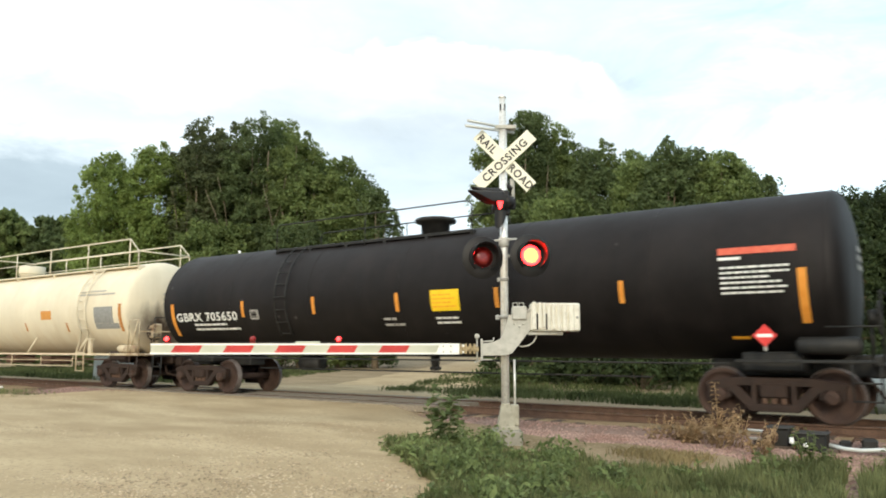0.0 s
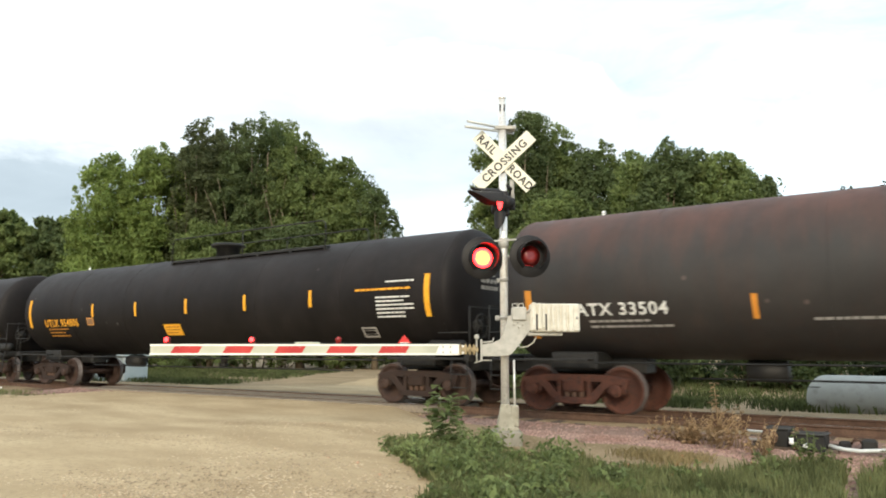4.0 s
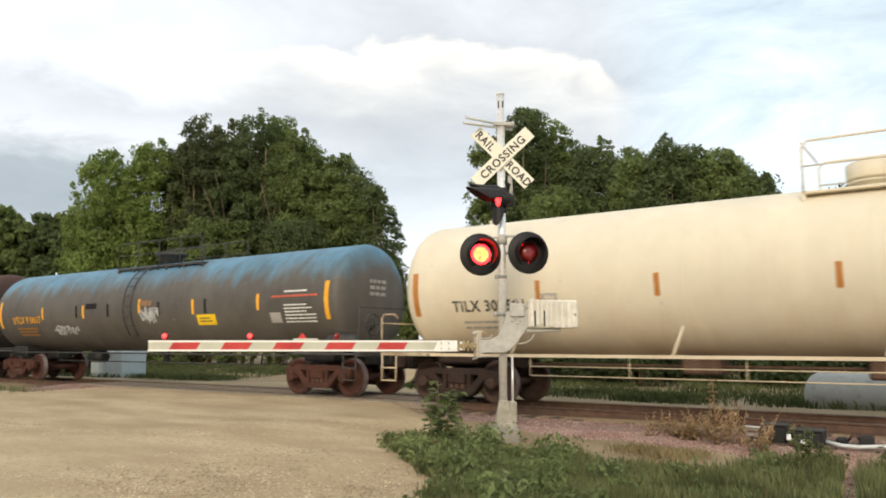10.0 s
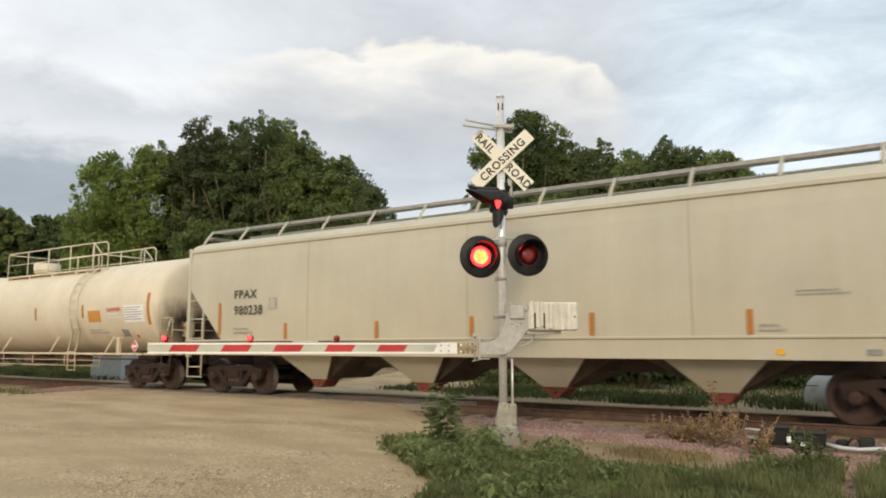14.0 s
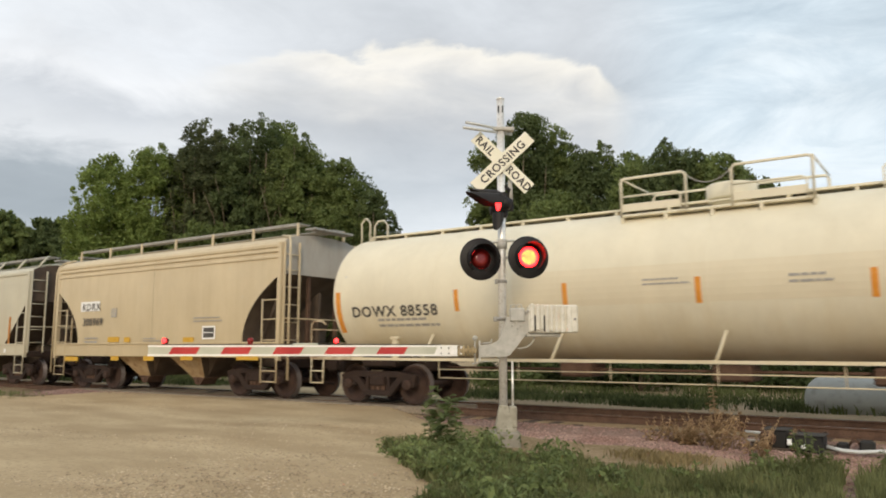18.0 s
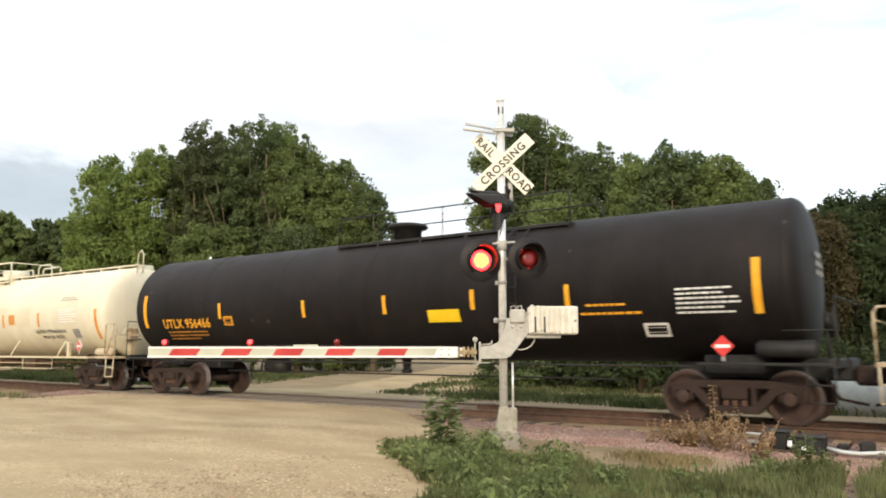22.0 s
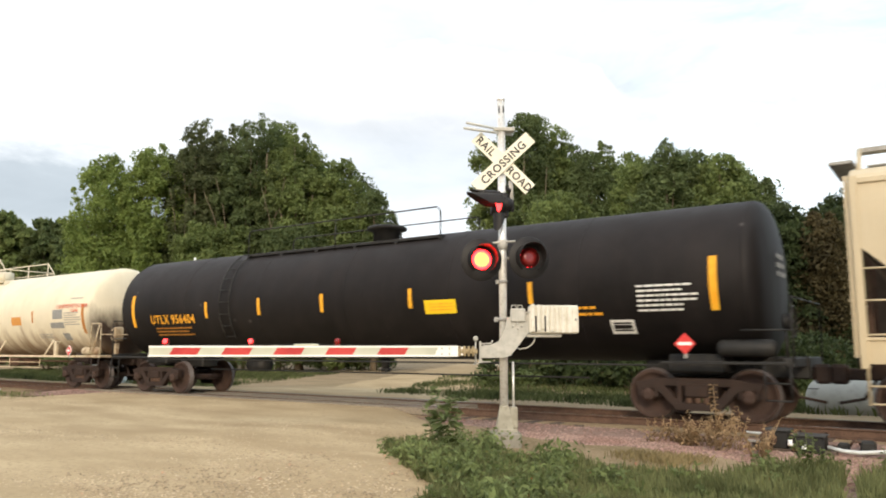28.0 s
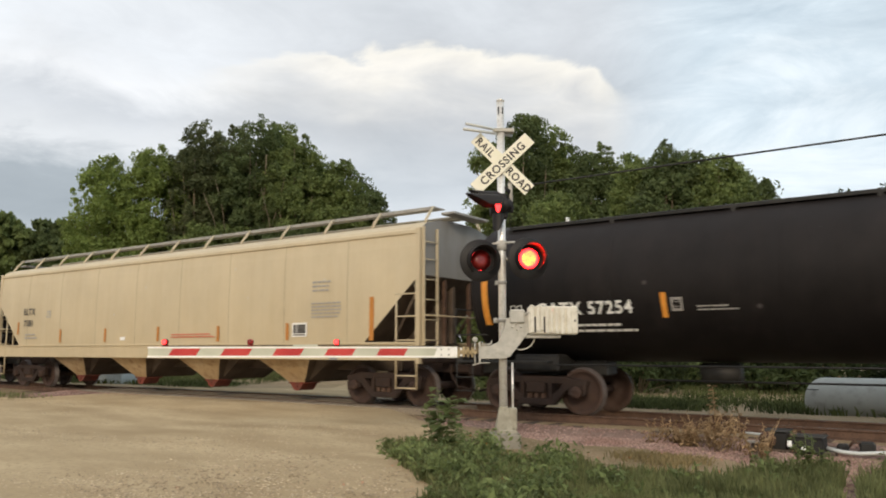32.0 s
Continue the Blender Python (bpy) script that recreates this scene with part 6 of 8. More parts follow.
            tube(bm, [(x, y, top - 0.3), (x, y, zt)], 0.016, 6)
        part("roof_handrail", bm, iron, car)
    if ladder_x is not None:
        bm = bmesh.new()
        for dx in (-0.2, 0.2):
            pts = [(ladder_x + dx, -(Rt + 0.07) * math.cos(a), zc + (Rt + 0.07) * math.sin(a)) for a in (radians(d) for d in range(-38, 66, 8))]
            tube(bm, pts, 0.018, 6)
        for d in range(-36, 64, 12):
            a = radians(d)
            tube(bm, [(ladder_x - 0.2, -(Rt + 0.07) * math.cos(a), zc + (Rt + 0.07) * math.sin(a)), (ladder_x + 0.2, -(Rt + 0.07) * math.cos(a), zc + (Rt + 0.07) * math.sin(a))], 0.013, 6)
        part("side_ladder", bm, iron, car)
    bm = bmesh.new()
    lathe(bm, [(top - 0.03, 0.035), (top + 0.1, 0.035), (top + 0.1, 0)], "z", (f + 0.3, -0.05, 0), 8)
    part("vent_pin", bm, PLACARD_WHITE, car)
    return car, f, r, Side(car, Rt, zc)


def pressure_tank(F, R, material, label, iron, dome_x, rail_to, ladder_x, Rt=1.50, zc=2.53, hoops=(), catwalk=False, over=(1.45, 1.26), gap=None):
    """Pressure car: round housing, railed platform, running boards the length of the car."""
    car, f, r = car_base(F, R, label, "tank car")
    tank_shell(car, f, r, Rt, zc, material, over, catwalk)
    head_print(car, r + over[1], zc, TXT_GREY)
    brake_wheel(car, r + 1.62, iron)
    top = zc + Rt
    for x, s in ((f, -1), (r, 1)):
        bm = bmesh.new()
        box(bm, min(x - s * 1.2, x + s * 1.75), max(x - s * 1.2, x + s * 1.75), -0.28, 0.28, 0.76, 1.12, 0.03)
        box(bm, x - 0.5, x + 0.5, -1.05, 1.05, 0.85, 1.15, 0.04)
        part("stub_sill", bm, TRUCK, car)
        bm = bmesh.new()
        box(bm, min(x + s * 0.5, x + s * 1.8), max(x + s * 0.5, x + s * 1.8), -1.5, 1.5, 1.02, 1.09, 0.01)
        part("end_platform", bm, CREAM_IRON, car)
        bm = bmesh.new()
        xe = x + s * 1.78
        for y in (-1.47, 1.47):
            if s < 0:
                tube(bm, [(xe, y, 1.05), (xe, y, 1.86), (xe + 0.06, y, 1.95), (xe + 0.34, y * 0.99, 1.95), (xe + 0.44, y * 0.97, 1.86)], 0.024, 6)
            else:
                tube(bm, [(xe, y, 1.05), (xe, y, 2.06), (xe - 0.05, y, 2.1), (xe - 0.52, y, 2.1), (xe - 0.56, y, 2.02), (xe - 0.56, y, 1.05)], 0.020, 6)
                tube(bm, [(xe - 0.1, y, 2.08), (xe - 0.46, y, 1.08)], 0.023, 6)
        tube(bm, [(xe, -1.47, 1.75), (xe, 1.47, 1.75)], 0.018, 6)
        part("end_handrail", bm, CREAM_IRON, car)
        if s > 0:
            bm = box(bmesh.new(), xe - 0.34, xe - 0.08, -0.95, -0.62, 1.55, 2.0, 0.04)
            box(bm, xe - 0.28, xe - 0.16, -0.84, -0.72, 1.09, 1.56, 0.01)
            part("brake_housing", bm, CREAM_IRON, car, "hand brake gear housing on its pedestal")
        bm = bmesh.new()
        xs = x + s * 1.55
        for dx in (-0.2, 0.2):
            tube(bm, [(xs + dx, -1.48, 1.03), (xs + dx, -1.5, 0.45)], 0.017, 6)
        for z in (0.47, 0.75):
            tube(bm, [(xs - 0.2, -1.5, z), (xs + 0.2, -1.5, z)], 0.017, 6)
        part("sill_step", bm, iron, car)
        bm = bmesh.new()
        xp = x - s * 0.85
        box(bm, xp - 0.065, xp + 0.065, -1.52, -1.42, 1.05, 1.52, 0.01)
        box(bm, xp - 0.11, xp + 0.11, -1.54, -1.40, 1.49, 1.55, 0.01)
        part("jacking_post", bm, iron, car)
    bm = bmesh.new()
    box(bm, f - 0.4, r + 0.4, -1.54, -1.42, 1.02, 1.08, 0.0)
    box(bm, f - 0.4, r + 0.4, 1.42, 1.54, 1.02, 1.08, 0.0)
    part("running_board", bm, iron, car, "cream running board along the side")
    bm = bmesh.new()
    a, b = f + 2.0, r - 2.0
    for z in (0.66, 0.84):
        tube(bm, [(a, -1.40, z), (b, -1.40, z)], 0.013, 6)
    n = int((b - a) / 1.9)
    for k in range(n + 1):
        x = a + (b - a) * k / n
        tube(bm, [(x, -1.40, 1.04), (x, -1.40, 0.66)], 0.013, 6)
    part("lower_rail", bm, iron, car, "thin cream guard rails under the car")
    for k in range(5):
        x = f + 1.6 + (r - f - 3.2) * k / 4
        part("brace", tube(bmesh.new(), [(x, -1.47, 1.06), (x + 0.14, -1.24, zc - Rt * 0.62)], 0.03, 6), iron, car)
    # housing and platform
    bm = bmesh.new()
    lathe(bm, [(top - 0.12, 0.40), (top + 0.02, 0.40), (top + 0.02, 0.46), (top + 0.05, 0.46), (top + 0.05, 0.40), (top + 0.09, 0.40), (top + 0.09, 0.46), (top + 0.12, 0.47), (top + 0.36, 0.47), (top + 0.39, 0.43), (top + 0.40, 0)], "z", (dome_x, 0, 0), 26)
    part("dome", bm, material, car, "round cream valve housing")
    for s in (-1, 1):
        part("roof_platform", box(bmesh.new(), rail_to[0], rail_to[1], min(s * 0.5, s * 0.95), max(s * 0.5, s * 0.95), top - 0.20, top - 0.15, 0.01), iron, car)
    for k in range(5):
        x = rail_to[0] + (rail_to[1] - rail_to[0]) * k / 4
        part("platform_bracket", box(bmesh.new(), x - 0.03, x + 0.03, -0.94, 0.94, top - 0.32, top - 0.16), iron, car)
    for s in (-1, 1):
        bm = bmesh.new()
        y = s * 0.95
        zt = top + 0.72
        if gap:
            # two railed ends with toe boards, a slack chain between them
            for a, b in ((rail_to[0], gap[0]), (gap[1], rail_to[1])):
                bm = bmesh.new()
                zt = top + 0.56
                tube(bm, [(a, y, top - 0.2), (a, y, zt - 0.06), (a + 0.06, y, zt), (b - 0.06, y, zt), (b, y, zt - 0.06), (b, y, top - 0.2)], 0.028, 8)
                tube(bm, [(a, y, top + 0.20), (b - 0.18, y, top + 0.20), (b - 0.10, y, top + 0.14), (b - 0.10, y, top - 0.2)], 0.022, 6)
                part("roof_handrail", bm, iron, car)
                part("toe_board", box(bmesh.new(), a, b - 0.1, y - 0.012, y + 0.012, top - 0.10, top + 0.05, 0.004), iron, car)
            n = 8
            pts = [(gap[0] + (gap[1] - gap[0]) * i / n, y, top + 0.50 - 0.2 * (1 - (2 * i / n - 1) ** 2)) for i in range(n + 1)]
            part("safety_chain", tube(bmesh.new(), pts, 0.010, 5), TXT_GREY, car, "slack chain across the railing gap")
            continue
        pts = [(rail_to[0], y, top - 0.18), (rail_to[0], y, zt - 0.1), (rail_to[0] + 0.1, y, zt), (rail_to[1] - 0.5, y, zt), (rail_to[1], y, top + 0.30), (rail_to[1], y, top - 0.18)]
        tube(bm, pts, 0.022, 6)
        tube(bm, [(rail_to[0], y, top + 0.28), (rail_to[1], y, top + 0.28)], 0.016, 6)
        for k in range(1, 5):
            x = rail_to[0] + (rail_to[1] - 0.5 - rail_to[0]) * k / 4
            tube(bm, [(x, y, top - 0.18), (x, y, zt)], 0.02, 6)
        part("roof_handrail", bm, iron, car)
    for x, z in ((rail_to[0], top + 0.56 if gap else top + 0.70), (rail_to[1], top + 0.56 if gap else top + 0.30)):
        part("end_rail", tube(bmesh.new(), [(x, -0.95, z), (x, 0.95, z)], 0.02, 6), iron, car)
    if ladder_x is not None:
        bm = bmesh.new()
        for dx in (-0.22, 0.22):
            pts = [(ladder_x + dx, -(Rt + 0.09) * math.cos(q), zc + (Rt + 0.09) * math.sin(q)) for q in (radians(d) for d in range(-30, 64, 8))]
            tube(bm, [(ladder_x + dx, -1.5, 0.5), (ladder_x + dx, -1.52, 1.1)] + pts, 0.022, 6)
        for z in (0.52, 0.8, 1.1):
            tube(bm, [(ladder_x - 0.22, -1.5, z), (ladder_x + 0.22, -1.5, z)], 0.016, 6)
        for d in range(-24, 62, 11):
            q = radians(d)
            tube(bm, [(ladder_x - 0.22, -(Rt + 0.09) * math.cos(q), zc + (Rt + 0.09) * math.sin(q)), (ladder_x + 0.22, -(Rt + 0.09) * math.cos(q), zc + (Rt + 0.09) * math.sin(q))], 0.016, 6)
        part("side_ladder", bm, iron, car)
    for x, w, hh in hoops:
        for y in (-0.42,) if catwalk else (-0.9, 0.9):
            bm = bmesh.new()
            tube(bm, [(x - w / 2, y, top - 0.25), (x - w / 2, y, top + hh - 0.12), (x - w / 2 + 0.12, y, top + hh), (x + w / 2 - 0.12, y, top + hh), (x + w / 2, y, top + hh - 0.12), (x + w / 2, y, top - 0.25)], 0.022, 6)
            part("hoop", bm, iron, car, "arched grab hoop at the top")
    if catwalk:
        bm = bmesh.new()
        box(bm, f - 0.9, r + 0.9, -0.30, 0.30, top + 0.05, top + 0.09)
        n = 16
        for k in range(n + 1):
            x = f - 0.9 + (r - f + 1.8) * k / n
            box(bm, x - 0.03, x + 0.03, -0.28, 0.28, top - 0.06, top + 0.05)
        part("catwalk", bm, iron, car, "narrow walkway along the top")
    bm = bmesh.new()
    for x, z in ((0.0, 0.82), (2.6, 0.8), (-3.1, 0.85)):
        box(bm, x - 0.35, x + 0.35, -0.5, 0.3, z - 0.14, z + 0.16, 0.04)
    tube(bm, [(f + 1.5, -0.3, 0.86), (r - 1.5, -0.3, 0.86)], 0.03, 6)
    part("brake_gear", bm, RUST, car)
    bm = bmesh.new()
    lathe(bm, [(-0.5, 0.0), (-0.48, 0.08), (-0.43, 0.12), (-0.36, 0.135), (0.36, 0.135), (0.43, 0.12), (0.48, 0.08), (0.5, 0.0)], "x", (r + 0.5, -1.0, 1.22), 16)
    part("air_reservoir", bm, CREAM_IRON, car, "cream air reservoir on the end platform")
    bm = bmesh.new()
    lathe(bm, [(top - 0.03, 0.035), (top + 0.1, 0.035), (top + 0.1, 0)], "z", (f + 0.3, -0.05, 0), 8)
    part("vent_pin", bm, iron, car)
    side = Side(car, Rt, zc)
    side.pale = True
    return car, f, r, side


def hopper_car(F, R, material, label, end, chute_mat, chutes=4, ribs=10, over=1.42, gate=None, old=False, top=3.93, roof=4.30, post_mat=None, cut=1.95):
    """Covered hopper: bowed sides, cut-away ends with slope sheets, roof walk, chutes."""
    car, f, r = car_base(F, R, label, "hopper car")
    x0, x1 = f - over, r + over
    zs, ze = 1.46, 2.95
    # body: side outline bowed slightly outwards
    bm = bmesh.new()
    if old:
        ze, cut = 3.2, 1.4
    side = [(1.46, 1.565), (1.9, 1.573), (2.5, 1.58), (3.1, 1.58), (3.6, 1.57), (top, 1.54)]
    zz = [1.46, 1.6, 1.75, 1.9, 2.05, 2.2, 2.35, 2.5, 2.65, 2.8, ze, 3.3, 3.6, top]
    lv = [(z, float(np.interp(z, *zip(*side)))) for z in zz] + [(top + 0.12, 1.46), (top + 0.22, 1.30), (roof - 0.05, 0.9), (roof, 0.4), (roof, 0.0)]
    rows = []
    for z, w in lv:
        if z < ze:
            k = cut * (ze - z) / (ze - zs)
            if old:
                k = cut * (1 - ((z - zs) / (ze - zs)) ** 2.1)
        else:
            k = 0
        rows.append([bm.verts.new((x, y, z)) for x, y in ((x0 + k, -w), (x1 - k, -w), (x1 - k, w), (x0 + k, w))])
    for a, b in zip(rows, rows[1:]):
        for j in range(4):
            f_ = bm.faces.new((a[j], a[(j + 1) % 4], b[(j + 1) % 4], b[j]))
            # ends: wall above ze, below it the slope in the shade-dark colour
            if j in (1, 3):
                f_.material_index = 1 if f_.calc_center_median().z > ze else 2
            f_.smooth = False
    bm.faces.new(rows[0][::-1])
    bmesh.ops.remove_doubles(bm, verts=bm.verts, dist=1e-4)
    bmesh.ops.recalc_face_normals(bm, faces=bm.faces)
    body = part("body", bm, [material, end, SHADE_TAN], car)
    for s in (-1, 1):
        bm = box(bmesh.new(), x0, x1, s * 1.50, s * 1.57, 1.05, 1.44, 0.012)
        box(bm, x0, x1, s * 1.46, s * 1.60, 1.41, 1.46, 0.008)
        part("side_sill", bm, material, car)
        bm = box(bmesh.new(), x0, x1, s * 1.52, s * 1.585, top - 0.05, top + 0.05, 0.015)
        part("top_chord", bm, material, car)
        if old:
            for dz in (0.14, 0.30):
                part("top_rib", box(bmesh.new(), x0 + 0.1, x1 - 0.1, s * 1.54, s * 1.605, top - dz - 0.035, top - dz + 0.035, 0.012), material, car)
        for x in (x0 + 0.05, x1 - 0.05):
            part("corner_post", box(bmesh.new(), x - 0.06, x + 0.06, s * 1.46, s * 1.60, 0.98, top + 0.08, 0.012), post_mat or material, car)
    for k in range(1, ribs):
        x = x0 + (x1 - x0) * k / ribs
        lo = 1.46 if abs(x) < (x1 - x0) / 2 - cut else 2.3
        bm = bmesh.new()
        ring = [(z, w) for z, w in lv[:14] if z >= lo]
        vs = [[bm.verts.new((x + dx, -(w + dy), z)) for dx, dy in ((-0.012, -0.002), (-0.010, 0.003), (0.010, 0.003), (0.012, -0.002))] for z, w in ring]
        for a, b in zip(vs, vs[1:]):
            for j in range(3):
                bm.faces.new((a[j], a[j + 1], b[j + 1], b[j]))
        part("panel_seam", bm, SEAM, body)
    # inner web behind each cut-away end
    for s, xe in ((-1, x0), (1, x1)):
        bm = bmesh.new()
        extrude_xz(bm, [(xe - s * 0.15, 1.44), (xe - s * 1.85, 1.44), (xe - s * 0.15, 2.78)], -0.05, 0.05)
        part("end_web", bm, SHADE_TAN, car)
        bm = bmesh.new()
        box(bm, min(xe, xe - s * 1.9), max(xe, xe - s * 1.9), -0.3, 0.3, 0.76, 1.12, 0.03)
        box(bm, xe - 0.06, xe + 0.06, -1.5, 1.5, 1.0, 1.2, 0.02)
        part("center_sill", bm, TRUCK, car)
        for y in (-0.5, 0.55):
            part("end_post", box(bmesh.new(), xe - s * 0.08 - 0.04, xe - s * 0.08 + 0.04, y - 0.04, y + 0.04, 1.15, ze), RUST, car)
        lad = bmesh.new()
        xl = xe - s * 0.36
        tube(lad, [(xe - s * 0.66, -1.56, 0.42), (xe - s * 0.66, -1.56, 2.56)], 0.024, 6)
        for z in (0.45, 0.72, 1.5, 2.03, 2.53):
            tube(lad, [(xe - s * 0.66, -1.57, z), (xe - s * 0.08, -1.57, z)], 0.018, 6)
        tube(lad, [(xe - s * 0.08, -1.57, 0.42), (xe - s * 0.08, -1.57, 2.56)], 0.024, 6)
        part("side_ladder", lad, post_mat or material, car)
        lad = bmesh.new()
        for z in (1.5, 1.95, 2.4, 2.85, 3.3, 3.7):
            tube(lad, [(xe + s * 0.06, -1.5, z), (xe + s * 0.06, -0.98, z)], 0.016, 6)
        for y in (-1.5, -0.98):
            box(lad, xe + s * 0.06 - 0.03, xe + s * 0.06 + 0.03, y - 0.02, y + 0.02, 1.15, top + 0.1, 0.004)
        part("end_ladder", lad, post_mat or material, car)
        part("end_handrail", tube(bmesh.new(), [(xe + s * 0.1, -1.5, 2.05), (xe + s * 0.1, 1.5, 2.05)], 0.018, 6), post_mat or material, car)
        if old:
            for y in (-1, 1):
                xf = xe + s * 0.26
                pts = [(xf, y * 1.5, 0.5), (xf, y * 1.5, 3.8), (xf - s * 0.05, y * 1.46, 4.02), (xf - s * 0.2, y * 1.36, 4.16), (xe - s * 0.35, y * 1.2, 4.24)]
                part("end_frame", tube(bmesh.new(), pts, 0.032, 8), post_mat or material, car, "tall bent pipe frame at the car end")
            part("end_shelf", box(bmesh.new(), min(xe, xe + s * 0.3), max(xe, xe + s * 0.3), -1.5, 1.5, 1.02, 1.08, 0.01), RUST, car)
        for y in (-1.35, 1.35):
            part("slope_brace", tube(bmesh.new(), [(xe - s * 0.1, y, ze - 0.1), (xe - s * 1.0, y * 0.9, 1.45)], 0.035, 6), SHADE_TAN, car)
        bm = bmesh.new()
        box(bm, min(xe, xe + s * 0.38), max(xe, xe + s * 0.38), -0.75, 0.75, roof + 0.10, roof + 0.16, 0.01)
        part("roof_step", bm, WALK_STEEL, car, "grated step at the roof end")
    # roof walk on both sides of the hatch line
    n = int((x1 - x0) / 1.55)
    for s in (-1, 1):
        bm = box(bmesh.new(), x0 + 0.1, x1 - 0.1, s * 0.45, s * 0.85, roof + 0.27, roof + 0.295)
        box(bm, x0 + 0.1, x1 - 0.1, s * 0.84, s * 0.865, roof + 0.235, roof + 0.31)
        part("roof_walk", bm, WALK_STEEL, car, "grated metal walk along the roof")
    for k in range(n + 1):
        x = x0 + 0.12 + (x1 - x0 - 0.24) * k / n
        for s in (-1, 1):
            bm = bmesh.new()
            if old:
                box(bm, x - 0.03, x + 0.03, s * 0.86, s * 0.92, roof - 0.12, roof + 0.29, 0.006)
            else:
                tube(bm, [(x, s * 1.24, top + 0.2), (x, s * 1.12, roof + 0.02), (x, s * 0.9, roof + 0.28)], 0.04, 4)
            part("walk_bracket", bm, material, car)
    bm = bmesh.new()
    box(bm, x0 + 1.0, x1 - 1.0, -0.32, 0.32, roof - 0.02, roof + 0.14, 0.03)
    part("hatch_cover", bm, material, car, "long trough hatch cover")
    # chutes
    a, b = f + 1.35, r - 1.35
    wide = (b - a) / chutes
    for k in range(chutes):
        xc = a + wide * (k + 0.5)
        bm = bmesh.new()
        hw = wide * 0.29
        t = [bm.verts.new(v) for v in ((xc - hw, -1.40, 1.12), (xc + hw, -1.40, 1.12), (xc + hw, 1.40, 1.12), (xc - hw, 1.40, 1.12))]
        q = [bm.verts.new(v) for v in ((xc - 0.27, -0.85, 0.46), (xc + 0.27, -0.85, 0.46), (xc + 0.27, 0.85, 0.46), (xc - 0.27, 0.85, 0.46))]
        for j in range(4):
            # x-facing chute sides get the shade-dark colour, the others the chute paint
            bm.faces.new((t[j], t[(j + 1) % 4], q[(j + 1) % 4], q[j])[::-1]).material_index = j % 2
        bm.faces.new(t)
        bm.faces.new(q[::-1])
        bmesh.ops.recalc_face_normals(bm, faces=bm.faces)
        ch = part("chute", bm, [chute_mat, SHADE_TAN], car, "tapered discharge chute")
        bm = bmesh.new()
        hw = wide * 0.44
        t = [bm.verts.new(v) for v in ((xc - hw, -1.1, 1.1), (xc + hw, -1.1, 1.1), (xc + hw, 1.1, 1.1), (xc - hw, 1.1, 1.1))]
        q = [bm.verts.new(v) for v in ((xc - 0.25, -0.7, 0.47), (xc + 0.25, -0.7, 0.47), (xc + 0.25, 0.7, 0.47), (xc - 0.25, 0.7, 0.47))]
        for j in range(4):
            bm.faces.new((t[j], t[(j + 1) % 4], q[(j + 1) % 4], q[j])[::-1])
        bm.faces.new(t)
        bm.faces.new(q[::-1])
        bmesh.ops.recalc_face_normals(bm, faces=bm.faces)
        part("slope_sheet", bm, SHADE_TAN, ch, "slope sheet of the chute, shade in its dark colour")
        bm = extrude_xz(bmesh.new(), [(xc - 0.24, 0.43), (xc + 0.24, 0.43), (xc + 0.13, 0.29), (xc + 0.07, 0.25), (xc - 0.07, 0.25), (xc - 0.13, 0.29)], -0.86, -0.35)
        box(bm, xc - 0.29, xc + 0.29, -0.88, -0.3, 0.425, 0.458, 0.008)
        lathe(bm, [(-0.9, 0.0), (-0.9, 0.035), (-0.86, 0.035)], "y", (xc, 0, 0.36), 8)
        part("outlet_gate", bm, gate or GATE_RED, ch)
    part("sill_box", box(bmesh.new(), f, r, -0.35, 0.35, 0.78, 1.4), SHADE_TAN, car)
    return car, f, r, Side(car, None, 2.5, -1.585)

# ---- the cars, from the front to the back of what passes ----

car, f, r, side = pressure_tank(-38.5, -22.3, CREAM_TANK, 'cream pressure tank car with roof railing and rusty end', CREAM_TANK, 0.2, (-1.5, 8.83), 6.73)
side.stripe(8.79, 2.19, 0.85, 0.14, ORANGE_WORN)
for x, z in ((5.64, 1.93), (2.93, 1.97),):
    side.stripe(x, z, 0.3, 0.10, ORANGE_WORN)
side.plate(4.38, 2.36, 0.67, 0.3, PANEL_ORANGE, 'panel', '')
side.plate(7.88, 2.29, 1.05, 0.52, PANEL_GREY, 'panel', '')
side.plate(8.02, 1.94, 1.3, 0.17, PANEL_GREY, 'panel', '')
side.bars(7.37, 3.07, 2.14, 2, TXT_GREY, 0.11, 0.0462, 1)

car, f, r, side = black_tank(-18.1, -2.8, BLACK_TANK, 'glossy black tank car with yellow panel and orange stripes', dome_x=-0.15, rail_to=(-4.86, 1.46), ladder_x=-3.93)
for x, z in ((-5.44, 2.28), (-2.82, 2.3), (-0.18, 2.29), (2.46, 2.3), (5.17, 2.3),):
    side.stripe(x, z, 0.42, 0.10, ORANGE)
side.stripe(-8.47, 2.05, 0.9, 0.14, ORANGE)
side.stripe(8.27, 2.12, 0.9, 0.14, ORANGE)
side.plate(1.15, 2.29, 0.75, 0.46, PANEL_YELLOW, 'warning_panel', '')
side.bars(1.14, 2.41, 0.66, 4, TXT_YELLOW, 0.085, 0.0357, 3)
side.word(-8.31, 2.12, 'GBRX 705650', 0.319, TXT_WHITE, 1.27)
side.bars(-6.63, 1.9, 1.88, 2, TXT_WHITE, 0.125, 0.0525, 1)
side.plate(-5, 2.13, 0.31, 0.25, TXT_GREY, 'panel', '')
side.plate(-5.01, 2.13, 0.22, 0.19, BLACK_TANK, 'panel', '')
side.plate(7.57, 2.92, 1.25, 0.12, TXT_RED, 'panel', '')
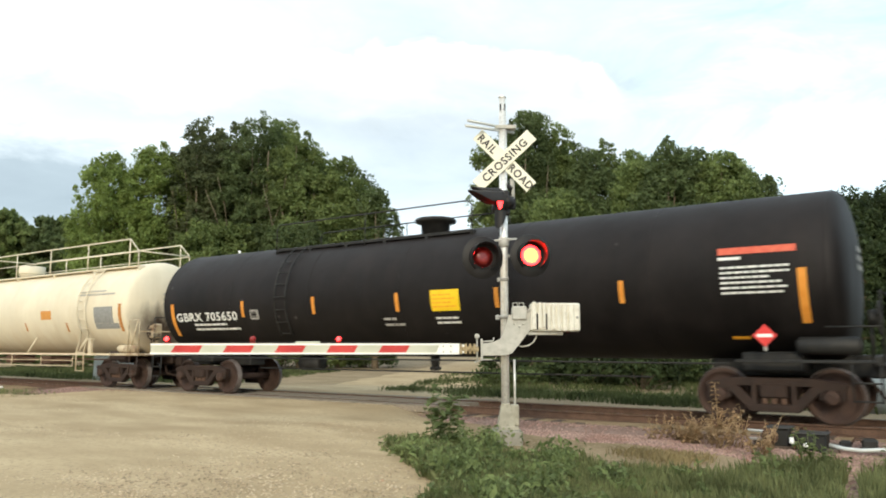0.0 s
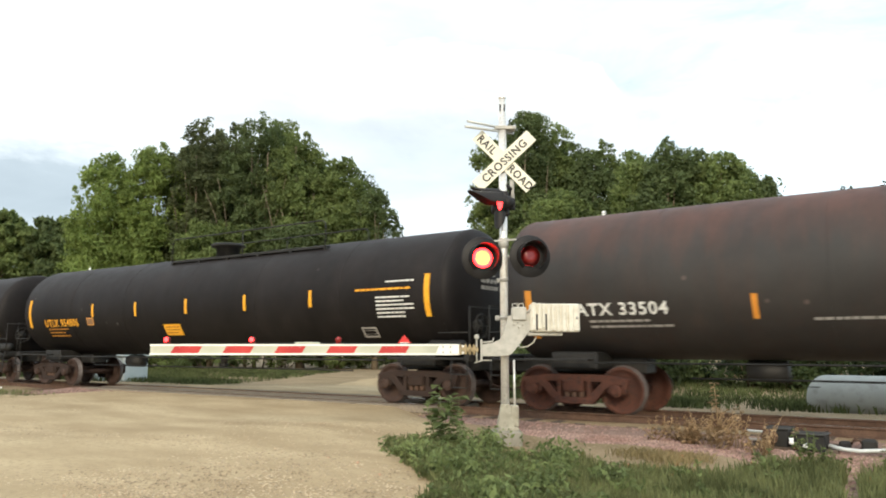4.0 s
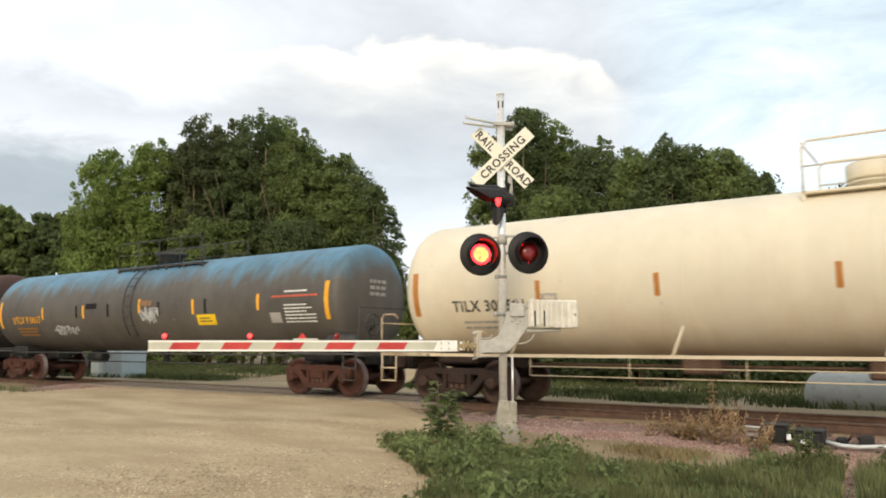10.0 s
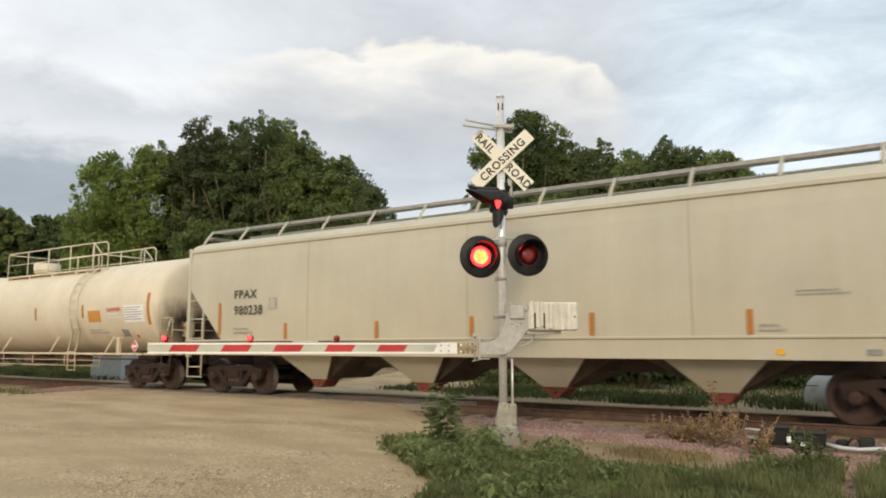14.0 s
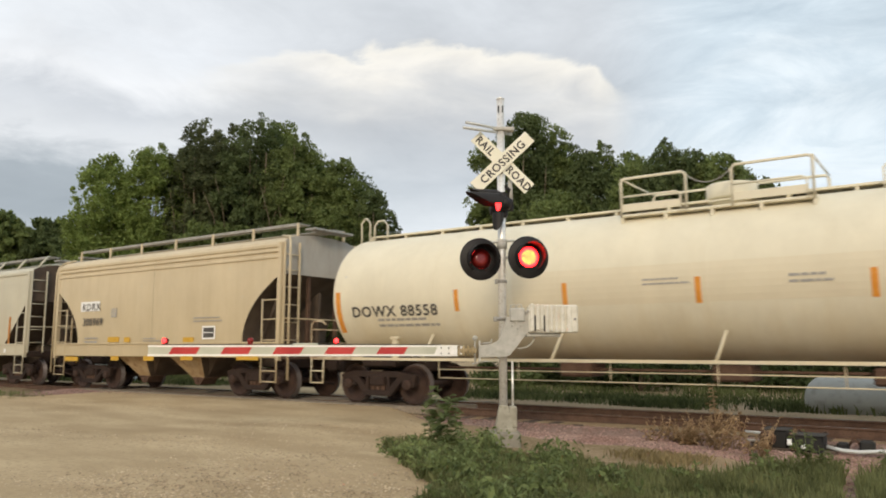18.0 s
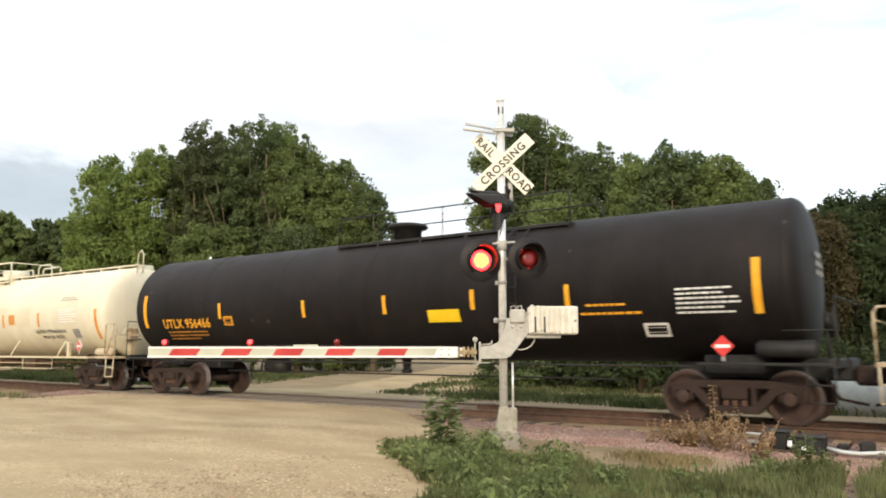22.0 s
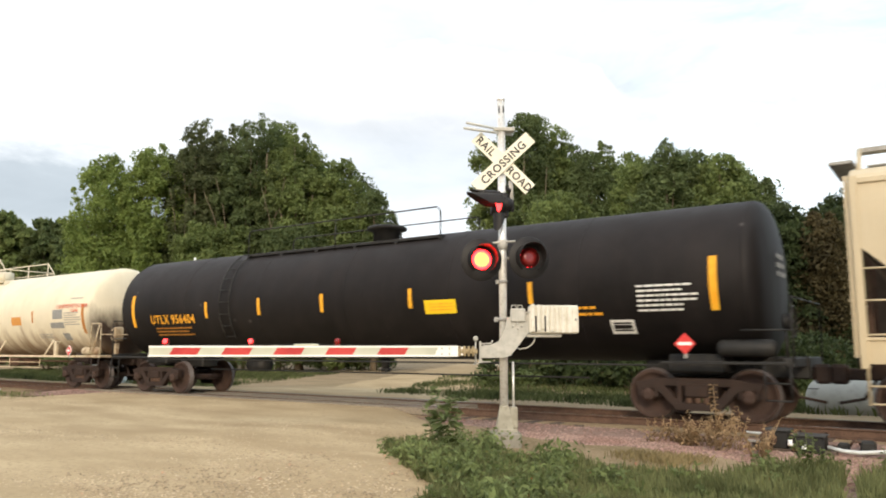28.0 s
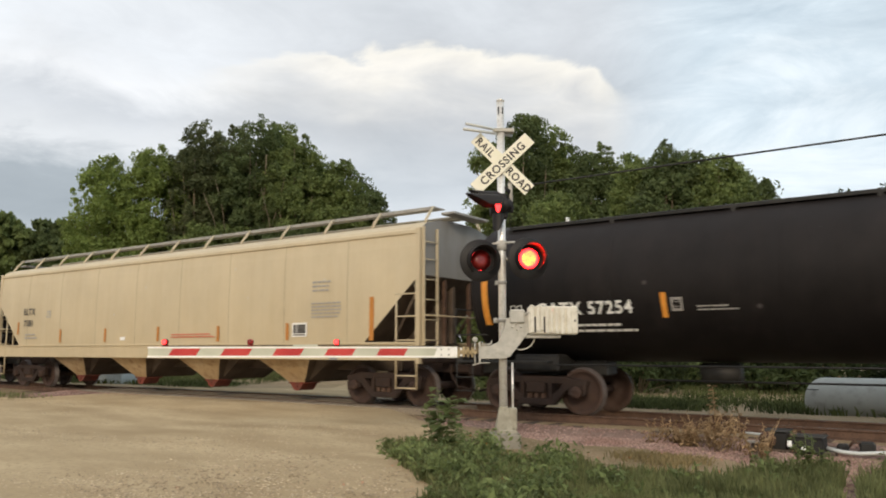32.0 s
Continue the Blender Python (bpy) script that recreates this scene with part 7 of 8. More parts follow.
side.plate(7.13, 2.79, 0.38, 0.05, TXT_WHITE, 'panel', '')
side.bars(7.53, 2.63, 1.11, 6, TXT_WHITE, 0.0867, 0.0364, 2)
side.bars(1.24, 1.91, 0.77, 2, TXT_WHITE, 0.1, 0.042, 1)
side.bars(-0.33, 1.92, 0.6, 2, TXT_GREY, 0.13, 0.0546, 1)
side.plate(7.17, 1.44, 0.3, 0.05, TXT_YELLOW, 'panel', '')
side.placard(7.65, 1.47, -1.5)

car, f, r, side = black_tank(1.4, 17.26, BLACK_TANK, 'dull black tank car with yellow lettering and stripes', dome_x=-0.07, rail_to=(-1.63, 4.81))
for x, z in ((-4.8, 2.46), (-2.46, 2.44), (-0, 2.45), (2.51, 2.47), (4.95, 2.48),):
    side.stripe(x, z, 0.42, 0.10, YELLOW)
side.stripe(-8.76, 2.44, 0.95, 0.14, YELLOW)
side.stripe(8.53, 2.44, 0.95, 0.14, YELLOW)
side.plate(-0.77, 1.8, 0.79, 0.32, YELLOW, 'warning_panel', '')
side.bars(-0.76, 1.88, 0.66, 3, TXT_AMBER, 0.08, 0.0336, 1)
side.word(-7.8, 2.11, 'UTLX 954806', 0.333, TXT_YELLOW, 0.986)
side.bars(-7.02, 1.9, 1.29, 3, TXT_AMBER, 0.11, 0.0462, 1)
side.plate(-4.99, 2.12, 0.37, 0.24, PANEL_ORANGE, 'panel', 'small orange-framed panel')
side.plate(-4.99, 2.12, 0.31, 0.18, FADED_PLATE, 'panel', '', 0.014)
side.bars(7.27, 2.62, 1.66, 1, TXT_YELLOW, 0.12, 0.0504, 1)
side.bars(7.76, 2.79, 0.83, 1, TXT_WHITE, 0.09, 0.0378, 1)
side.bars(7.61, 2.43, 1.09, 6, TXT_WHITE, 0.0883, 0.0371, 4)
side.plate(6.68, 1.64, 0.46, 0.24, TXT_GREY, 'panel', '')
side.plate(6.68, 1.64, 0.36, 0.16, BLACK_TANK, 'panel', '')
side.placard(7.92, 1.37, -1.5)

car, f, r, side = black_tank(21.15, 36.79, BROWN_TANK, 'rust-streaked dark brown tank car with grey spray paint', dome_x=-0.1, rail_to=(-1.29, 2.35), iron=DARK, over=(1.52, 1.12), rusty=True)
for x, z in ((-4.29, 1.98), (-1.59, 2), (1.17, 2.04), (3.43, 2.02), (5.67, 2.1),):
    side.stripe(x, z, 0.42, 0.10, ORANGE)
side.stripe(-8.59, 1.94, 0.95, 0.14, ORANGE)
side.stripe(8.39, 2.08, 0.95, 0.14, ORANGE)
side.plate(1.88, 1.83, 0.83, 0.36, PANEL_ORANGE, 'warning_panel', '')
side.bars(1.88, 1.92, 0.75, 3, TXT_WHITE, 0.0967, 0.0406, 1)
side.word(-7.87, 2.01, 'NATX 33504', 0.319, TXT_WHITE, 1.08)
side.bars(-6.54, 1.78, 1.61, 2, TXT_GREY, 0.1, 0.042, 1)
side.plate(1.55, 2.84, 0.42, 0.15, TXT_WHITE, 'panel', '')
side.scrawl(0.76, 1.67, 1.11, 0.42, GRAFFITI, 3, 8)
side.scrawl(2.75, 1.53, 0.69, 0.27, GRAFFITI, 4, 6)
side.bars(6.3, 2.63, 0.71, 4, TXT_WHITE, 0.138, 0.0578, 2)
side.bars(6.55, 1.97, 0.52, 3, TXT_WHITE, 0.153, 0.0644, 3)
side.bars(7.7, 2.21, 1.11, 6, TXT_WHITE, 0.0867, 0.0364, 5)
side.plate(7.21, 2.46, 0.81, 0.17, PANEL_GREY, 'panel', '')
side.plate(-0.03, 2.51, 2.04, 0.61, BROWN_TANK, 'panel', '')
side.bars(-2.62, 1.75, 1.57, 1, TXT_GREY, 0.11, 0.0462, 1)
side.placard(7.78, 1.47, -1.5)

car, f, r, side = black_tank(40.77, 55.72, BLUE_TANK, 'faded blue tank car, lower half grimy grey-brown', over=(1.42, 1.08), tank_at=(-1.1, 1.36), Rt=1.40, zc=2.45, dome_x=-0.19, rail_to=(-1.77, 2.51), ladder_x=-0.26, rail_h=0.75, cage=True, posts=4, iron=DULL_IRON, rusty=True)
for x, z in ((-5.37, 2.32), (-2.81, 2.32), (0.3, 2.42), (2.87, 2.33), (5.59, 2.38),):
    side.stripe(x, z, 0.42, 0.10, YELLOW)
side.stripe(-8.34, 2.32, 0.95, 0.14, YELLOW)
side.stripe(8.06, 2.36, 0.95, 0.14, YELLOW)
for x, z in ((-3.22, 2.33), (-1.39, 2.34), (1.26, 2.32), (3.42, 2.34),):
    side.stripe(x, z, 0.4, 0.10, BLACK_TANK)
side.plate(3.42, 1.96, 0.81, 0.29, PANEL_YELLOW, 'warning_panel', '')
side.bars(3.42, 2, 0.58, 2, TXT_BLACK, 0.085, 0.0357, 1)
side.word(-7.43, 2.12, 'UTLX 910617', 0.333, TXT_YELLOW, 0.9)
side.bars(-6.54, 1.82, 1.44, 3, TXT_AMBER, 0.11, 0.0462, 1)
side.scrawl(-4.05, 1.73, 1.36, 0.33, GRAFFITI, 5, 7)
side.scrawl(0.79, 2.14, 0.85, 0.52, GRAFFITI, 6, 9)
side.bars(6.97, 2.5, 1.68, 1, TXT_RED, 0.12, 0.0504, 1)
side.bars(7, 2.62, 0.81, 1, TXT_WHITE, 0.1, 0.042, 1)
side.bars(7.12, 2.27, 1.08, 6, TXT_WHITE, 0.085, 0.0357, 5)
side.plate(6.22, 1.96, 0.4, 0.26, TXT_GREY, 'panel', '')
side.plate(-2.34, 2.49, 0.62, 0.18, BLACK_TANK, 'panel', '')
side.plate(0.62, 2.5, 0.62, 0.16, FADED_PLATE, 'panel', 'faded orange patch')
side.placard(7.37, 1.37, -1.5)

car, f, r, side = pressure_tank(59.76, 76.13, CREAM_TANK, 'cream pressure tank car with roof railing and side ladder', CREAM_TANK, -0.08, (-1.1, 5.24), 4.74, hoops=((5.41 - 0.35, 0.9, 0.72),))
for x, z in ((-5.95, 2.33), (-3.53, 2.36), (-0.57, 2.38), (2.24, 2.38), (5.22, 2.4),):
    side.stripe(x, z, 0.42, 0.10, ORANGE_WORN)
side.stripe(-8.99, 2.36, 0.95, 0.14, ORANGE_WORN)
side.stripe(8.77, 2.4, 0.95, 0.14, ORANGE_WORN)
side.plate(5.87, 2.23, 0.69, 0.36, PANEL_ORANGE, 'warning_panel', '')
side.word(-8.03, 2.08, 'TILX 303501', 0.319, TXT_BLACK, 0.949)
side.bars(-6.98, 1.74, 1.7, 2, TXT_GREY, 0.115, 0.0483, 1)
side.plate(-5.71, 2.12, 0.34, 0.31, TXT_GREY, 'panel', '')
side.plate(-5.71, 2.12, 0.24, 0.25, CREAM_TANK, 'panel', '')
side.word(6.59, 2.42, 'LIQUEFIED', 0.153, TXT_RED, 0.97)
side.plate(8.02, 2.27, 1.01, 0.51, PLACARD_WHITE, 'stencil_panel', '')
side.bars(8.02, 2.46, 0.94, 6, TXT_GREY, 0.0717, 0.0301, 4)
side.bars(7.05, 2.28, 0.84, 2, TXT_WHITE, 0.105, 0.0441, 1)
side.bars(5.92, 1.79, 1, 2, TXT_GREY, 0.08, 0.0336, 1)
side.plate(7.35, 1.69, 0.37, 0.22, PANEL_GREY, 'panel', '')
side.plate(7.89, 1.59, 0.11, 0.09, TXT_RED, 'panel', '')
side.placard(8.3, 1.28, -1.56)

car, f, r, side = hopper_car(80.2, 96.1, GREY_HOPPER, 'pale grey-cream covered hopper car with black lettering', SHADE_TAN, GREY_HOPPER, post_mat=GREY_HOPPER, ribs=4, cut=1.45)
for x, z in ((-5.43, 1.65), (-2.46, 1.64), (0.12, 1.69), (2.81, 1.7), (5.64, 1.69),):
    side.stripe(x, z, 0.42, 0.10, ORANGE_WORN)
side.stripe(8.23, 1.92, 1, 0.13, ORANGE_WORN)
for x, z in ((-7.97, 2.01),):
    side.stripe(x, z, 0.85, 0.10, ORANGE_WORN)
side.word(-7.39, 2.65, 'FPAX', 0.306, TXT_BLACK, 1.12)
side.word(-7.38, 2.23, '980238', 0.333, TXT_BLACK, 1.01)
side.bars(-6.97, 1.74, 0.85, 2, TXT_GREY, 0.1, 0.042, 1)
side.plate(-5.91, 2.37, 0.29, 0.29, TXT_GREY, 'panel', '')
side.plate(-5.92, 2.37, 0.19, 0.23, GREY_HOPPER, 'panel', '')
side.bars(6.81, 2.18, 0.88, 2, TXT_GREY, 0.06, 0.0252, 1)
side.bars(5.99, 1.63, 0.42, 2, TXT_GREY, 0.08, 0.0336, 1)
side.plate(7.43, 1.19, 0.22, 0.09, PANEL_GREY, 'panel', '')
side.plate(6.09, 1.19, 0.12, 0.09, YELLOW, 'panel', '')
side.plate(8.01, 1.21, 0.13, 0.14, PLACARD_WHITE, 'panel', '')

car, f, r, side = hopper_car(100.85, 108.75, TAN_OLD, 'short weathered tan covered hopper car with patched lettering', END_LIGHT, CHUTE_TAN, chutes=2, gate=RUST, ribs=2, old=True, post_mat=TAN_OLD)
side.plate(-3.3, 2.62, 1.09, 0.31, PLACARD_WHITE, 'patch_panel', '')
side.word(-3.75, 2.6, 'RDRX', 0.306, TXT_BLACK, 1.21)
side.word(-3.68, 2.13, '300969', 0.347, TXT_BLACK, 0.984)
side.bars(-3.02, 1.61, 1.05, 2, TXT_GREY, 0.115, 0.0483, 1)
side.plate(-1.96, 2.38, 0.29, 0.27, TXT_GREY, 'panel', '')
side.plate(-1.96, 2.38, 0.21, 0.21, TAN_OLD, 'panel', '')
side.plate(-1.92, 1.56, 0.6, 0.16, YELLOW_WORN, 'reflector_stripe', '')
side.plate(-1.2, 1.55, 0.31, 0.15, YELLOW_WORN, 'reflector_stripe', '')
side.plate(1.75, 1.53, 0.47, 0.14, YELLOW_WORN, 'reflector_stripe', '')
side.plate(-4.24, 0.96, 0.77, 0.14, YELLOW_WORN, 'reflector_stripe', '')
side.plate(-1.79, 0.99, 0.41, 0.13, YELLOW_WORN, 'reflector_stripe', '')
side.plate(-0.07, 1, 0.5, 0.13, YELLOW_WORN, 'reflector_stripe', '')
side.plate(1.71, 1.02, 0.54, 0.12, YELLOW_WORN, 'reflector_stripe', '')
side.plate(4.22, 1.04, 0.85, 0.11, YELLOW_WORN, 'reflector_stripe', '')
side.bars(0.06, 1.58, 0.9, 2, TXT_GREY, 0.07, 0.03, 1)
side.plate(2.62, 1.72, 0.54, 0.36, PLACARD_WHITE, 'panel', 'black and white data panel')
side.plate(2.62, 1.72, 0.44, 0.27, TXT_BLACK, 'panel', '', 0.014)
side.plate(2.62, 1.72, 0.40, 0.02, PLACARD_WHITE, 'panel', '', 0.018)
side.bars(2.56, 2.13, 1.25, 2, TXT_GREY, 0.09, 0.035, 2)
side.plate(4.37, 1.13, 0.09, 0.16, PANEL_GREY, 'panel', '')

car, f, r, side = pressure_tank(112.95, 128.7, CREAM_BAND, 'pale cream tank car with walkway and hoops along the top', CREAM_BAND, 0.05, (-1.81, 1.62), None, hoops=((-8.85, 0.28, 0.55), (-8.35, 0.42, 0.45), (3.1, 0.95, 0.42), (9.15, 0.3, 0.5)), catwalk=True, over=(1.33, 1.16), gap=(-0.55, 0.28))
for x, z in ((-5.37, 2.31), (-2.82, 2.32), (-0.25, 2.31), (2.46, 2.31), (4.93, 2.32),):
    side.stripe(x, z, 0.46, 0.10, ORANGE)
side.stripe(-8.77, 2.14, 0.95, 0.14, ORANGE)
side.stripe(8.48, 2.12, 0.95, 0.14, ORANGE)
side.plate(3.08, 2.35, 0.42, 0.35, PANEL_ORANGE, 'warning_panel', '')
side.word(-8.36, 2.14, 'DOWX 88558', 0.333, TXT_BLACK, 1.12)
side.bars(-6.66, 1.94, 1.9, 2, TXT_GREY, 0.13, 0.0546, 1)
side.bars(-0.81, 2.53, 0.88, 2, TXT_GREY, 0.08, 0.0336, 1)
side.bars(1.6, 2.49, 0.73, 2, TXT_GREY, 0.105, 0.0441, 1)
side.word(4.62, 1.92, 'LIQUEFIED PETROLEUM GAS', 0.153, TXT_BLACK, 0.934)
side.word(5, 1.73, 'NON ODORIZED', 0.139, TXT_BLACK, 1.16)
side.bars(6.88, 3.02, 1.16, 2, TXT_GREY, 0.08, 0.0336, 1)
side.bars(6.83, 2.62, 1.08, 6, PLACARD_WHITE, 0.08, 0.0336, 4)
side.plate(7.21, 1.83, 0.39, 0.29, PANEL_GREY, 'panel', '')
side.plate(0.2, 2.45, 8.4, 0.7, CREAM_PATCH, 'repaint_patch', 'slightly yellower repainted patch', 0.003)
side.placard(7.78, 1.41, -1.56)

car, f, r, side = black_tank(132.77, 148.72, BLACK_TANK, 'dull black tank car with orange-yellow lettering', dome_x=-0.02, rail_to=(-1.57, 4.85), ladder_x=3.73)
for x, z in ((-5.36, 2.34), (-2.16, 2.3), (0.44, 2.31), (2.84, 2.34), (5.03, 2.34),):
    side.stripe(x, z, 0.42, 0.10, YELLOW)
side.stripe(-8.76, 2.41, 0.95, 0.14, YELLOW)
side.stripe(8.53, 2.37, 0.95, 0.14, YELLOW)
side.plate(2.06, 2.02, 0.84, 0.27, PANEL_YELLOW, 'warning_panel', '')
side.word(-7.93, 2.04, 'UTLX 956466', 0.347, TXT_YELLOW, 0.951)
side.bars(-6.92, 1.8, 1.75, 3, TXT_AMBER, 0.0933, 0.0392, 1)
side.plate(-5.05, 2.07, 0.35, 0.24, TXT_YELLOW, 'panel', '')
side.plate(-5.05, 2.07, 0.26, 0.18, BLACK_TANK, 'panel', '')
side.bars(5.81, 2.13, 0.82, 1, TXT_YELLOW, 0.1, 0.042, 1)
side.bars(5.88, 1.97, 1.21, 1, TXT_YELLOW, 0.11, 0.0462, 1)
side.bars(7.7, 2.36, 1.11, 6, TXT_WHITE, 0.0833, 0.035, 4)
side.plate(6.71, 1.65, 0.47, 0.25, TXT_WHITE, 'panel', '')
side.plate(6.72, 1.65, 0.36, 0.17, BLACK_TANK, 'panel', '')
side.placard(7.93, 1.35, -1.5)

car, f, r, side = pressure_tank(152.73, 169.33, CREAM_RUSTY, 'cream pressure tank car with red lettering and rusty end', CREAM_TANK, 0, (-4.45, 2.35), -4.78, hoops=((-4.87, 0.9, 0.6),))
for x, z in ((-5.99, 2.35), (-2.69, 2.37), (0.37, 2.37), (3.34, 2.36), (5.77, 2.39),):
    side.stripe(x, z, 0.42, 0.10, ORANGE_WORN)
side.stripe(-8.88, 2.35, 0.95, 0.14, ORANGE_WORN)
side.stripe(8.97, 2.27, 0.95, 0.14, ORANGE_WORN)
side.plate(4.63, 2.27, 0.68, 0.29, PANEL_ORANGE, 'warning_panel', '')
side.word(-8.01, 2.12, 'TILX 303513', 0.319, TXT_BLACK, 0.958)
side.bars(-6.92, 1.78, 1.85, 2, TXT_GREY, 0.105, 0.0441, 1)
side.plate(-5.61, 2.14, 0.32, 0.27, TXT_GREY, 'panel', '')
side.plate(-5.61, 2.15, 0.22, 0.21, CREAM_TANK, 'panel', '')
side.word(7.36, 2.71, 'LIQUEFIED PETROLEUM', 0.167, TXT_RED, 0.953)
side.word(8.27, 2.56, 'GAS', 0.139, TXT_RED, 1.6)
side.plate(7.42, 2.45, 0.61, 0.31, PANEL_GREY, 'panel', '')
side.plate(7.37, 2.08, 0.84, 0.19, PANEL_GREY, 'panel', '')
side.bars(8.35, 2.48, 1.02, 6, TXT_GREY, 0.0767, 0.0322, 4)
side.bars(6.45, 1.79, 0.9, 3, TXT_GREY, 0.0567, 0.0238, 1)
side.plate(7.75, 1.7, 0.4, 0.23, PANEL_GREY, 'panel', '')
side.plate(-0.65, 1.89, 5.11, 0.64, CREAM_BAND, 'repaint_patch', 'slightly greyer repainted patch')
side.scrawl(0.89, 1.8, 3.24, 0.49, GRAFFITI_GREEN, 8, 12)
side.bars(8.52, 2.96, 0.76, 1, TXT_GREY, 0.09, 0.0378, 1)
side.placard(8.43, 1.24, -1.56)

car, f, r, side = black_tank(173.46, 189.55, BLACK_TANK, 'dull black tank car with bright yellow lettering', dome_x=0.01, rail_to=(-4.29, 2.29), ladder_x=-4.39)
for x, z in ((-5.24, 2.36), (-3.09, 2.39), (-0.82, 2.4), (1.9, 2.41), (4.94, 2.4),):
    side.stripe(x, z, 0.44, 0.10, YELLOW)
side.stripe(-8.68, 2.41, 0.95, 0.14, YELLOW)
side.stripe(8.53, 2.43, 0.95, 0.14, YELLOW)
side.plate(2.71, 2.2, 0.83, 0.3, PANEL_YELLOW, 'warning_panel', '')
side.bars(2.74, 2.26, 0.65, 3, TXT_YELLOW, 0.0633, 0.0266, 1)
side.word(-7.82, 2.15, 'UTLX 956404', 0.347, TXT_YELLOW, 0.925)
side.bars(-6.82, 1.89, 1.67, 3, TXT_AMBER, 0.0933, 0.0392, 1)
side.bars(6.1, 2.07, 0.84, 2, TXT_YELLOW, 0.12, 0.0504, 1)
side.bars(7.7, 2.43, 1.12, 6, TXT_WHITE, 0.0883, 0.0371, 4)
side.plate(6.78, 1.7, 0.47, 0.26, TXT_WHITE, 'panel', '')
side.plate(6.78, 1.7, 0.37, 0.18, BLACK_TANK, 'panel', '')
side.placard(8, 1.38, -1.5)

car, f, r, side = hopper_car(193.7, 210, TAN_HOPPER, 'warm tan covered hopper car with grey ends', END_GREY, CHUTE_TAN, post_mat=TAN_HOPPER, ribs=9, cut=1.6)
for x, z in ((-8.05, 2.04), (-5.23, 1.75), (-2.61, 1.74), (0.11, 1.75), (2.8, 1.72), (5.46, 1.74),):
    side.stripe(x, z, 0.42, 0.10, ORANGE_WORN)
side.stripe(8.21, 2, 1, 0.13, ORANGE_WORN)
side.word(-7.73, 2.61, 'ELTX', 0.306, TXT_BLACK, 1.04)
side.word(-7.67, 2.21, '7581', 0.306, TXT_BLACK, 0.995)
side.bars(-7.08, 1.81, 0.91, 2, TXT_GREY, 0.115, 0.0483, 1)
side.plate(-6.05, 2.49, 0.26, 0.23, TXT_GREY, 'panel', '')
side.plate(-6.05, 2.48, 0.21, 0.16, TAN_HOPPER, 'panel', '')
side.bars(1.71, 1.72, 1.92, 2, TXT_RED, 0.07, 0.0294, 3)
side.bars(6.61, 2.93, 0.61, 3, TXT_GREY, 0.103, 0.0434, 1)
side.bars(6.78, 2.41, 0.98, 5, TXT_GREY, 0.082, 0.0344, 3)
side.plate(-1.65, 1.63, 0.25, 0.1, PLACARD_WHITE, 'panel', '')
side.plate(7.04, 1.1, 0.27, 0.09, PANEL_GREY, 'panel', '')
side.plate(5.89, 1.78, 0.50, 0.34, PLACARD_WHITE, 'panel', 'black and white data panel')
side.plate(5.89, 1.80, 0.42, 0.22, TXT_BLACK, 'panel', '', 0.014)
side.plate(5.80, 1.80, 0.10, 0.2, PANEL_GREY, 'panel', '', 0.018)
side.plate(5.89, 1.655, 0.42, 0.03, TXT_BLACK, 'panel', '', 0.014)
side.bars(6.15, 1.31, 0.75, 2, TXT_GREY, 0.06, 0.022, 2)
side.bars(8.3, 1.24, 0.4, 2, TXT_GREY, 0.06, 0.022, 3)

car, f, r, side = black_tank(214, 229.85, BLACK_TANK, 'glossy black tank car with white lettering', dome_x=2.0, rail_to=(-8.6, 3.0), rail_h=0.85, posts=1, rail_sides=(-1,))
side.stripe(-8.87, 2.28, 0.95, 0.14, ORANGE)
for x, z in ((-5.11, 2.09),):
    side.stripe(x, z, 0.45, 0.10, ORANGE)
side.word(-7.68, 2.09, 'GATX 57254', 0.333, TXT_WHITE, 0.985)
side.bars(-6.29, 1.76, 1.21, 2, TXT_WHITE, 0.105, 0.0441, 1)
side.plate(-4.88, 2.1, 0.2, 0.24, TXT_GREY, 'panel', '')
side.plate(-4.88, 2.1, 0.14, 0.18, BLACK_TANK, 'panel', '')
